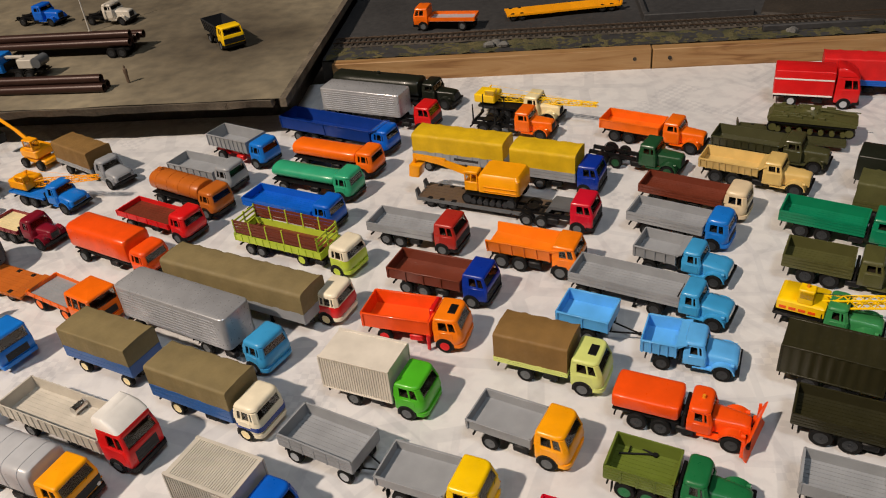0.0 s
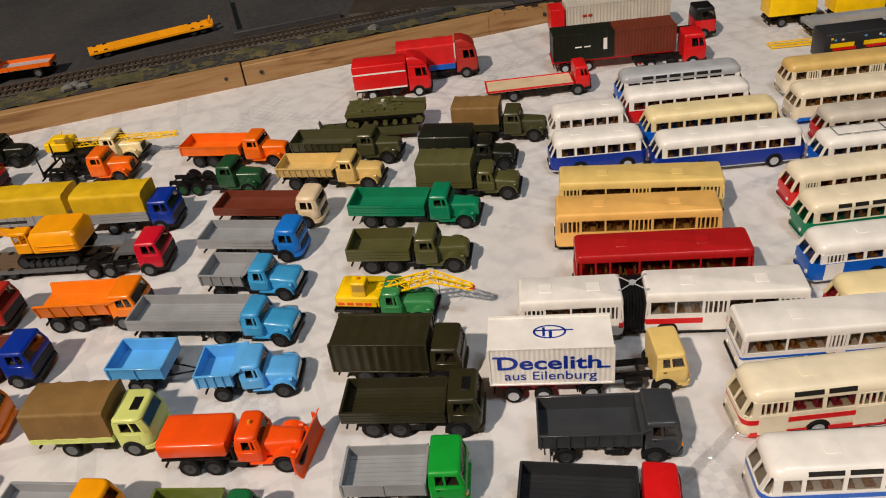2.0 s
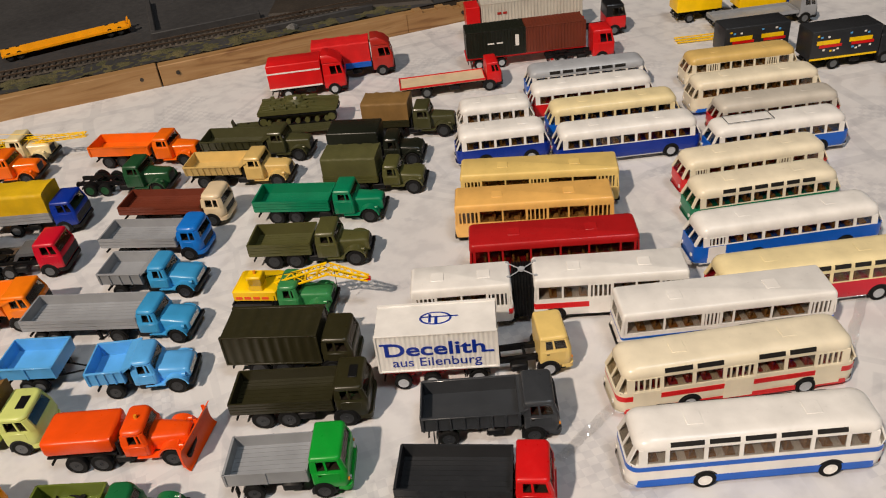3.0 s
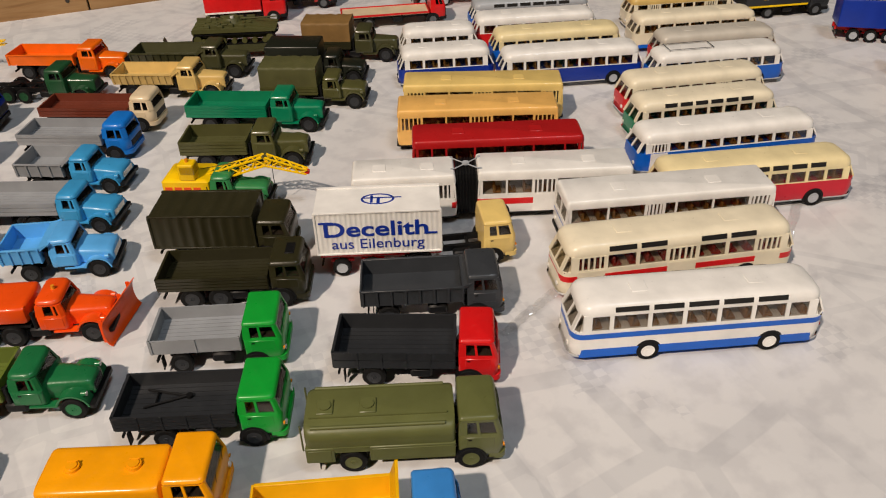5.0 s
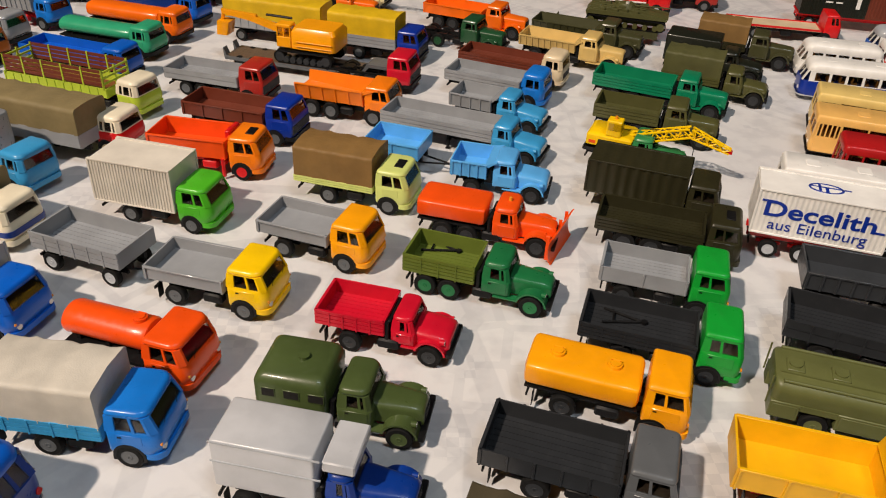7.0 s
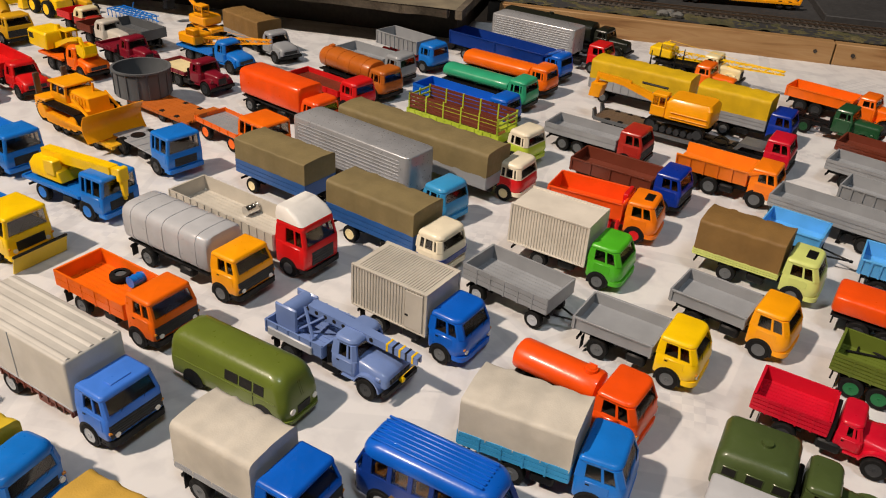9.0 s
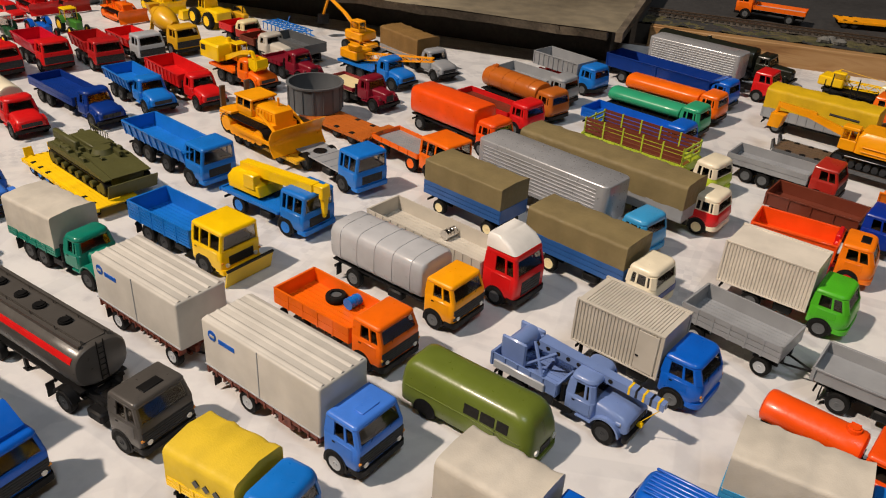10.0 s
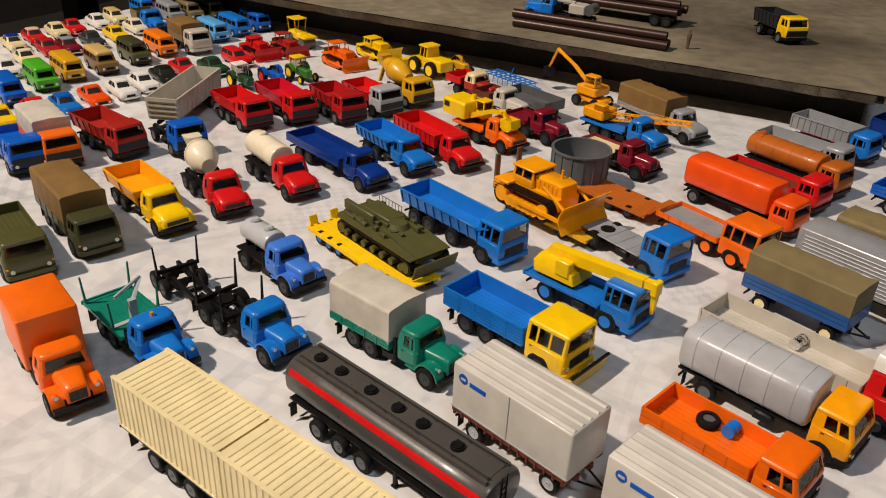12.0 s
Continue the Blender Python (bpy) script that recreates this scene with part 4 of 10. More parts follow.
track = tagged(new("track_bed", finish("track_bed", Geo().box(-0.1451, 0.95, 1.1357, 1.1691, 0.0240, 0.0250), BALLAST)), "ballast bed of the model railway track", kind="structure")
ties = Geo()
for k in range(150):
    x = -0.1410 + 0.0071 * k
    ties.box(x - 0.0014, x + 0.0014, 1.1375, 1.1675, 0.0251, 0.0267)
row = new("sleepers", finish("sleepers", ties, DARK_WOOD))
row.parent = track
tagged(row, "dark sleepers under the model rails", kind="stuff")
kerb = Geo()
kerb.box(0.2491, 0.3828, 1.1733, 1.1836, 0.0235, 0.0330, 0.0010)
kerb.box(0.2491, 0.2552, 1.1836, 1.3379, 0.0235, 0.0330, 0.0010)
kerb.box(0.3797, 0.5146, 1.1156, 1.1218, 0.0235, 0.0310, 0.0010)
solid("loading_ramp", kerb, TARMAC, "low dark ramp beside the track")
solid("torn_sheet", Geo().hexa([(0.3911, 1.1784, 0.024), (0.5866, 1.0950, 0.024), (0.66, 1.30, 0.024), (0.45, 1.35, 0.024)], [(0.3952, 1.1804, 0.0262), (0.5825, 1.0971, 0.0285), (0.65, 1.30, 0.0262), (0.45, 1.34, 0.0262)]), DARK_WOOD, "torn dark sheet over the diorama")
rock = random.Random(3)
for k, (x, y) in enumerate(((0.058, 1.1105), (0.075, 1.1084), (0.066, 1.1166), (0.41, 1.1063))):
    ring = []
    for z, q in ((0.0, 1.0), (0.5, 0.95), (0.85, 0.6), (1.0, 0.2)):
        ring.append([(x + q * 0.007 * (1 + 0.35 * rock.uniform(-1, 1)) * math.cos(2 * math.pi * i / 9), y + q * 0.005 * (1 + 0.35 * rock.uniform(-1, 1)) * math.sin(2 * math.pi * i / 9), 0.0250 + 0.0065 * z) for i in range(9)])
    tagged(new("stone", finish("stone", Geo().loft(ring), ground_material("grey_stone", (0.10, 0.10, 0.10), (0.2, 0.2, 0.19), 90.0), 20)), "small grey stone on the verge", "stone")


# ---------------------------------------------------------------- kinds of vehicle
CABS = dict(
    # forward-control cabs: nose ahead of the front axle, length, heights, rounding
    soft=dict(nose=0.0125, length=0.0205, r=0.0048, rb=0.0018, rake=0.0030, zb=0.0180, zr=0.0252, zt=0.0277, belt_bulge=0.0010, posts=(0.60,), rear_post=0.0042, bumper="same", grille=None),
    round=dict(nose=0.0118, length=0.0182, r=0.0046, rb=0.0020, rake=0.0012, zb=0.0176, zr=0.0244, zt=0.0280, belt_bulge=0.0010, posts=(0.38, 0.74), rear_post=0.0030),
    square=dict(nose=0.0130, length=0.0195, r=0.0020, rb=0.0010, rake=0.0026, zb=0.0194, zr=0.0267, zt=0.0290, posts=(0.66,), rear_post=0.0056, grille_w=0.93),
    angular=dict(nose=0.0135, length=0.0185, r=0.0026, rb=0.0014, rake=0.0020, zb=0.0190, zr=0.0258, zt=0.0282, posts=(0.50,), rear_post=0.0036, bumper="same", grille=None),
    panorama=dict(nose=0.0160, length=0.0205, r=0.0016, rb=0.0010, rake=-0.0006, zb=0.0188, zr=0.0290, zt=0.0312, posts=(0.30, 0.60), bumper="same"),
    bulb=dict(nose=0.0115, length=0.0180, r=0.0052, rb=0.0034, rake=0.0012, zb=0.0172, zr=0.0240, zt=0.0280, posts=(0.6,), rear_post=0.0036, bumper="same"),
    modern=dict(nose=0.0135, length=0.0230, r=0.0024, rb=0.0010, rake=0.0022, zb=0.0214, zr=0.0308, zt=0.0350, posts=(0.70,), rear_post=0.0080),
)
HOODS = dict(
    zil=dict(hood=0.0190, nose=0.0085, cab_len=0.0140, hw=0.0128, hood_w=0.0074, wide_nose=True, hood_z=0.0172, zb=0.0168, zr=0.0228, zt=0.0256, r=0.0034),
    old=dict(hood=0.0200, nose=0.0085, cab_len=0.0140, hw=0.0124, hood_w=0.0066, hood_z=0.0176, zb=0.0170, zr=0.0230, zt=0.0258, r=0.0040, nose_drop=0.0016),
    kraz=dict(hood=0.0215, nose=0.0100, cab_len=0.0155, hw=0.0136, hood_w=0.0072, hood_z=0.0196, zb=0.0204, zr=0.0258, zt=0.0286, r=0.0018, nose_drop=0.0010),
    tatra=dict(hood=0.0165, nose=0.0098, cab_len=0.0140, hw=0.0124, hood_w=0.0082, wide_nose=True, hood_z=0.0178, zb=0.0172, zr=0.0244, zt=0.0272, r=0.0042, nose_drop=0.0030),
    praga=dict(hood=0.0155, nose=0.0088, cab_len=0.0136, hw=0.0120, hood_w=0.0060, hood_z=0.0184, zb=0.0177, zr=0.0244, zt=0.0272, r=0.0036, nose_drop=0.0012),
)


def truck(name, place, wb, label, cab, tone, roof=None, axles=None, wr=0.0056, rim=None, tail=0.0150, frame_tone=None, category="truck", group="", cab_kw=None, lift=0.0):
    """Chassis, wheels and cab; the origin lies under the rearmost axle. Gives the thing and the x of the cab's back."""
    t = thing(name, place, label, category, group)
    xs = [0.0] + list(axles or []) + [wb]
    rim = rim or ("midgrey" if cab in ("soft", "square", "modern", "round") else "charcoal")
    wheels(t, xs, wr, tone=rim, front=wb, front_track=0.0146 if cab in CABS else None)
    kw = dict(cab_kw or {})
    mat = paint(frame_tone, 0.45) if frame_tone else None
    if cab in CABS:
        d = dict(CABS[cab])
        d.update(kw)
        nose = d.pop("nose")
        for k in ("zb", "zr", "zt"):
            d[k] += lift
        if d.get("bumper") == "same":
            d["bumper"] = tone
        front = wb + nose
        chassis(t, -tail, front - 0.004, mat=mat, axles=xs, r=wr)
        back = cab_over(t, front, paint_low=tone, paint_roof=roof, axle=wb, wr=wr, **d)
    else:
        d = dict(HOODS[cab])
        d.update(kw)
        chassis(t, -tail, wb + d["nose"] - 0.001, mat=mat, axles=xs, r=wr)
        back = cab_bonnet(t, wb, wr, tone, roof, **d)
        gear = Geo().box(back - 0.0026, back - 0.0006, -0.0095, 0.0095, 0.0105, 0.0190, 0.0004)
        gear.cyl((back - 0.0018, -0.0112, 0.0150), "z", 0.0011, 0.0046, 10)
        part("air_intake", gear, FRAME, t)
        back -= 0.0022
    rear_end(t, -tail)
    return t, back


def flatbed_truck(place, wb, label, cab, tone, bed, h=0.0062, z=0.0132, gap=0.0016, tail=0.0165, boards=3, stakes=5, inner=None, head=None, name="flatbed_truck", hw=0.0140, **kw):
    t, back = truck(name, place, wb, label, cab, tone, tail=tail - 0.001, **kw)
    drop_bed(t, -tail, back - gap, z, h, bed, boards=boards, stakes=stakes, inner=inner, head=head, hw=hw)
    return t


def dump_truck(place, wb, label, cab, tone, body, h=0.0100, z=0.0140, gap=0.0016, tail=0.0150, canopy=0.0, ribs=6, rear_lift=0.0, taper=0.84, scoop=0.0, gate=True, inner=None, hw=0.0140, **kw):
    t, back = truck("dump_truck", place, wb, label, cab, tone, tail=tail - 0.002, **kw)
    tipper(t, -tail, back - gap, z, h, body, canopy=canopy, ribs=ribs, rear_lift=rear_lift, taper=taper, scoop=scoop, gate=gate, inner=inner, hw=hw)
    ram = Geo().rod((wb * 0.3, 0, 0.0090), (wb * 0.55, 0, z - 0.0022), 0.0010, 8)
    part("tipping_ram", ram, FRAME, t)
    return t


def covered_truck(place, wb, label, cab, tone, board, cloth, hb=0.0060, top=0.0370, z=0.0132, gap=0.0016, tail=0.0165, bows=4, peak=0.0008, r=0.002, slope=0.0, stakes=5, hw=0.0140, **kw):
    t, back = truck("covered_truck", place, wb, label, cab, tone, tail=tail - 0.001, **kw)
    drop_bed(t, -tail, back - gap, z, hb, board, stakes=stakes, hw=hw)
    tarp_top(t, -tail, back - gap, z + hb - 0.0004, top, canvas(cloth), bows=bows, peak=peak, r=r, slope=slope, hw=hw + 0.0001)
    return t


def box_truck(place, wb, label, cab, tone, body, top=0.0400, z=0.0120, gap=0.0012, tail=0.0165, ribs=0, roof_ribs=0, r=0.0012, top_r=0.0008, windows=(), hw=0.0142, plain_roof=False, **kw):
    t, back = truck("box_truck", place, wb, label, cab, tone, tail=tail - 0.001, **kw)
    if ribs:
        o = container(t, -tail, back - gap, z, top, body, ribs=ribs, roof_ribs=roof_ribs, hw=hw, plain_roof=plain_roof)
    else:
        o = plain_box(t, -tail, back - gap, z, top, body, r=r, top_r=top_r, hw=hw)
    for x0, x1, z0, z1 in windows:
        for s in (-1, 1):
            f = Geo().box(x0 - 0.0004, x1 + 0.0004, *sorted((s * (hw - 0.0004), s * (hw + 0.00025))), z0 - 0.0004, z1 + 0.0004, 0.0001)
            w = part("window", f, paint(body), o)
            part("pane", Geo().box(x0, x1, *sorted((s * (hw - 0.0002), s * (hw + 0.0003))), z0, z1), DARKIN, w)
    return t, o, back


def tank_truck(place, wb, label, cab, tone, body, zc=0.0215, hw=0.0126, hz=0.0082, gap=0.0020, tail=0.0170, bands=0, hatches=(0.25, 0.75), flat=2.4, metal=False, walkway=False, **kw):
    t, back = truck("tank_truck", place, wb, label, cab, tone, tail=tail - 0.002, **kw)
    barrel(t, -tail, back - gap, zc, hw, hz, metalled(body) if metal else paint(body), bands=bands, hatches=hatches, flat=flat, walkway=walkway)
    g = Geo().box(-tail + 0.001, back - gap, -0.0115, 0.0115, 0.0108, 0.0118)
    part("tank_deck", g, FRAME, t)
    return t


def chassis_truck(place, wb, label, cab, tone, deck=None, **kw):
    t, back = truck("tractor_unit", place, wb, label, cab, tone, **kw)
    if deck:
        g = Geo().box(-0.012, back - 0.002, -0.0120, 0.0120, 0.0112, 0.0122, 0.0003)
        o = part("deck", g, paint(deck, 0.45), t)
        for k in range(6):
            x = -0.011 + (back + 0.008) * k / 5
            part("slat", Geo().box(x, x + 0.0012, -0.0118, 0.0118, 0.0121, 0.0125), paint(deck, 0.45), o)
    fifth = Geo().cyl((0.002, 0, 0.0120), "z", 0.0052, 0.0006, 18)
    fifth.box(-0.004, 0.008, -0.003, 0.003, 0.0104, 0.0116)
    part("fifth_wheel", fifth, FRAME, t)
    for s in (-1, 1):
        part("mudguard", Geo().arc(0, 0.0056, 0.0068, 0.0005, 15, 165, *sorted((s * 0.0092, s * 0.0134))), FRAME, t)
    return t


def trailer_base(name, place, label, axles, length, rear=0.012, wr=0.0052, rim="midgrey", legs=0.7, frame_tone=None, category="trailer", drawbar=0.0, z=0.0105):
    """Trailer whose origin lies under its rearmost axle; it reaches length - rear ahead of it."""
    t = thing(name, place, label, category)
    wheels(t, axles, wr, tone=rim)
    mat = paint(frame_tone, 0.45) if frame_tone else None
    chassis(t, -rear, length - rear, z=z, mat=mat, axles=axles, tanks=False, r=wr)
    rear_end(t, -rear + 0.001)
    if legs:
        g = Geo()
        x = (length - rear) * legs
        for s in (-1, 1):
            g.box(x - 0.0008, x + 0.0008, s * 0.0085 - 0.0008, s * 0.0085 + 0.0008, 0.0008, z)
            g.box(x - 0.0014, x + 0.0014, s * 0.0085 - 0.0014, s * 0.0085 + 0.0014, 0.0002, 0.0009)
        part("landing_gear", g, mat or FRAME, t)
    if drawbar:
        x = length - rear
        g = Geo()
        for s in (-1, 1):
            g.rod((x - 0.004, s * 0.006, 0.0078), (x + drawbar, 0, 0.0076), 0.0006)
        g.cyl((x + drawbar, 0, 0.0076), "z", 0.0013, 0.0005, 12)
        part("drawbar", g, FRAME, t)
    return t


def bus(place, length, label, low, high, band=None, axles=(0.026, 0.088), z0=0.0042, zb=0.0172, zr=0.0245, zt=0.0318, r=0.0066, rb=0.0058, hw=0.0140, panes=8,
        pane_gap=0.0020, shares=None, roof=None, skirt=None, doors=(), skylights=False, seat=None, rim="lightgrey", bulge=0.0012, hatches=2, rack=False, nose_back=True, slit_doors=True, square=False, roof_h=None, band_z=(0.0135, 0.0165), skirt_z=(0.0040, 0.0072)):
    """Coach or city bus; the origin lies under its left end (rear at x = 0), the other end at length."""
    t = thing("bus", place, label, "bus")
    wheels(t, axles, 0.0056, track=hw + 0.0006, tone=rim)
    seat = seat or SEAT
    e = 0.0008
    body = Geo().loft([rounded(0.0012, length - 0.0012, -hw + e, hw - e, z0, r, 6, rb), rounded(0.0003, length - 0.0003, -hw + 0.0001, hw - 0.0001, z0 + 0.0014, r, 6, rb),
                       rounded(-bulge * 0.3, length + bulge * 0.3, -hw, hw, z0 + 0.006, r, 6, rb), rounded(0, length, -hw, hw, zb - 0.0002, r, 6, rb), rounded(0.0006, length - 0.0006, -hw + 0.0006, hw - 0.0006, zb, r, 6, rb)])
    part("body", body, paint(low), t)
    for x in axles:
        arch_shade(t, x, hw, 0.0056, 0.0056)
    if skirt:
        sk = Geo().loft([rounded(0.0010, length - 0.0010, -hw - 0.00012, hw + 0.00012, z, r, 6, rb) for z in skirt_z])
        part("skirt", sk, paint(skirt), t)
    if band:
        b = Geo().loft([rounded(-0.00015, length + 0.00015, -hw - 0.00015, hw + 0.00015, z, r, 6, rb) for z in band_z])
        part("colour_band", b, paint(band), t, band + " stripe round the body")
    # pillars and panes
    lean = 0.0 if square else 0.0010
    rk = 0.0006 if square else 0.0036
    p = pane_gap
    solid = 0.0004 if square else 0.0022
    x_a, x_b = rb * 0.9 + solid + p / 2, length - r * 0.9 - solid - p / 2
    shares = shares or (1,) * panes
    marks = [x_a + (x_b - x_a) * sum(shares[:k]) / sum(shares) for k in range(len(shares) + 1)]
    for s in (-1, 1):
        part("window_frame", framed_wall(marks, zb - 0.0003, zr + 0.0003, 0.0006, s * hw, s * (hw - lean), 0.0009, p / 2, solid), paint(high), t)
        for a, b in zip(marks[:-1], marks[1:]):
            k = marks.index(a)
            pane = Geo().hexa([(a + p / 2, s * (hw - 0.0004), zb), (b - p / 2, s * (hw - 0.0004), zb), (b - p / 2, s * (hw - 0.0007), zb), (a + p / 2, s * (hw - 0.0007), zb)],
                              [(a + p / 2, s * (hw - lean - 0.0004), zr), (b - p / 2, s * (hw - lean - 0.0004), zr), (b - p / 2, s * (hw - lean - 0.0007), zr), (a + p / 2, s * (hw - lean - 0.0007), zr)])
            part("window", pane, GLASS, t)
            if k in doors and s < 0:
                bars = [a + (b - a) * q / 5 for q in range(1, 5)]
                part("door_grille", framed_wall([a + 0.0006] + bars + [b - 0.0006], z0 + 0.0016, zr, 0.0006, -hw - 0.0001, -hw - 0.0001 + lean * 0.8, 0.0008, 0.0005), paint(high), t)
                d = Geo().box(a + 0.0003, b - 0.0003, -hw - 0.0002, -hw + 0.0004, z0 + 0.0012, zb - 0.0006)
                part("door", d, paint(high if slit_doors else low), t)
        for end, xe, rr, d in ((0, 0.0, rb, 1), (1, length, r, -1)):
            xi = xe + d * 0.0003
            # corner posts and the post in the middle of each end
            for y in (s * (hw - rr * 0.62),):
                c = 0.0014
                corner = Geo().hexa([(xi, y - c, zb - 0.0003), (xi + d * 0.001, y - c, zb - 0.0003), (xi + d * 0.001, y + c, zb - 0.0003), (xi, y + c, zb - 0.0003)],
                       [(xi + d * rk, y - c - s * lean, zr + 0.0003), (xi + d * (rk + 0.001), y - c - s * lean, zr + 0.0003), (xi + d * (rk + 0.001), y + c - s * lean, zr + 0.0003), (xi + d * rk, y + c - s * lean, zr + 0.0003)])
                part("corner_post", corner, paint(high), t)
            xo = xe + d * rr * 0.62
            pane = Geo().hexa([(xi + d * 0.0004, s * (hw - rr * 0.62), zb), (xo, s * (hw - 0.0005), zb), (xo + d * 0.0003, s * (hw - 0.0008), zb), (xi + d * 0.0007, s * (hw - rr * 0.62), zb)],
                              [(xi + d * (rk + 0.0004), s * (hw - rr * 0.62 - lean), zr), (xo + d * rk * 0.5, s * (hw - 0.0005 - lean), zr), (xo + d * (rk * 0.5 + 0.0003), s * (hw - 0.0008 - lean), zr), (xi + d * (rk + 0.0007), s * (hw - rr * 0.62 - lean), zr)])
            part("corner_window", pane, GLASS, t)
    for xe, rr, d in ((0.0, rb, 1), (length, r, -1)):
        w = hw - rr * 0.62 - p / 2
        xi = xe + d * 0.0006
        pane = Geo().hexa([(xi, -w, zb), (xi + d * 0.0003, -w, zb), (xi + d * 0.0003, w, zb), (xi, w, zb)],
                          [(xi + d * rk, -w + lean, zr), (xi + d * (rk + 0.0003), -w + lean, zr), (xi + d * (rk + 0.0003), w - lean, zr), (xi + d * rk, w - lean, zr)])
        part("windscreen", pane, GLASS, t)
        xm = xi - d * 0.0003
        mid = Geo().hexa([(xm, -0.0008, zb), (xm + d * 0.0010, -0.0008, zb), (xm + d * 0.0010, 0.0008, zb), (xm, 0.0008, zb)], [(xm + d * rk, -0.0008, zr), (xm + d * (rk + 0.0010), -0.0008, zr), (xm + d * (rk + 0.0010), 0.0008, zr), (xm + d * rk, 0.0008, zr)])
        part("centre_post", mid, paint(high), t)
    k = zt - zr
    rings = []
    for f, ins in ((0.0, 0.0), (0.18, -0.0001), (0.45, 0.0003), (0.66, 0.0009), (0.82, 0.0020), (0.94, 0.0038), (1.0, 0.0064)):
        q = ins * (0.24 if square else 1.0)
        a = rk - 0.0003 + q * (1.2 if square else 1.5)
        h = hw - lean + 0.0001 - q
        rings.append(rounded(a, length - a, -h, h, zr + k * f, max(0.001, r - q * 0.4), 6, max(0.001, rb - q * 0.4)))
    part("roof", Geo().loft(rings), paint(roof or high), t, sharp=50)
    for n in range(hatches):
        x = length * (n + 0.6) / (hatches + 0.2)
        part("roof_hatch", Geo().box(x - 0.004, x + 0.004, -0.0042, 0.0042, zt - 0.0003, zt + 0.0003, 0.0002), paint(roof or high), t)
    for n in range(1, len(shares) - 1) if skylights else ():
        if n in doors:
            continue
        a, b = marks[n] + p * 0.6, marks[n + 1] - p * 0.6
        for s in (-1, 1):
            y0, za, y1, zc = hw - lean - 0.0001, zr + k * 0.30, hw - lean - 0.0012, zr + k * 0.66
            sky = Geo().hexa([(a, s * (y0 + 0.0004), za), (b, s * (y0 + 0.0004), za), (b, s * (y0 - 0.001), za), (a, s * (y0 - 0.001), za)],
                             [(a, s * (y1 + 0.0008), zc), (b, s * (y1 + 0.0008), zc), (b, s * (y1 - 0.001), zc), (a, s * (y1 - 0.001), zc)])
            part("skylight", sky, DARKIN, t)
    if rack:
        gk = Geo()
        for s in (-1, 1):
            gk.rod((length * 0.12, s * 0.007, zt + 0.0012), (length * 0.45, s * 0.007, zt + 0.0012), 0.0003)
            for q in (0.12, 0.23, 0.34, 0.45):
                gk.rod((length * q, s * 0.007, zt - 0.0008), (length * q, s * 0.007, zt + 0.0012), 0.00025)
        for q in (0.12, 0.45):
            gk.rod((length * q, -0.007, zt + 0.0012), (length * q, 0.007, zt + 0.0012), 0.0003)
        part("roof_rack", gk, CHROME, t)
    inside = Geo().box(0.002, length - 0.002, -hw + 0.0012, hw - 0.0012, zb - 0.0012, zb - 0.0006)
    part("interior_floor", inside, PALELINING, t)
    st = Geo()
    x = 0.010
    while x < length - 0.010:
        for s in (-1, 1):
            st.box(x, x + 0.0014, *sorted((s * 0.0038, s * (hw - 0.0018))), zb - 0.0008, zb + 0.0052, 0.0004)
            st.box(x, x + 0.0048, *sorted((s * 0.0038, s * (hw - 0.0018))), zb - 0.0008, zb + 0.0012, 0.0003)
        x += 0.0092
    part("seats", st, seat, t, "rows of moulded seats")
    for s in (-1, 1):
        for xe, d, m in ((0.0, 1, LAMP if nose_back else REDLENS), (length, -1, REDLENS if nose_back else LAMP)):
            part("headlamp" if m is LAMP else "tail_lamp", Geo().cyl((xe - d * 0.0002, s * hw * 0.58, z0 + 0.0055), "x", 0.0014, 0.0006, 12), m, t)
    bp = Geo().loft([rounded(-0.0009, length + 0.0009, -hw + 0.0004, hw - 0.0004, z, r, 6, rb) for z in (z0 - 0.0001, z0 + 0.0011)])
    part("bumper", bp, CHROME if not square else FRAME, t)
    return t


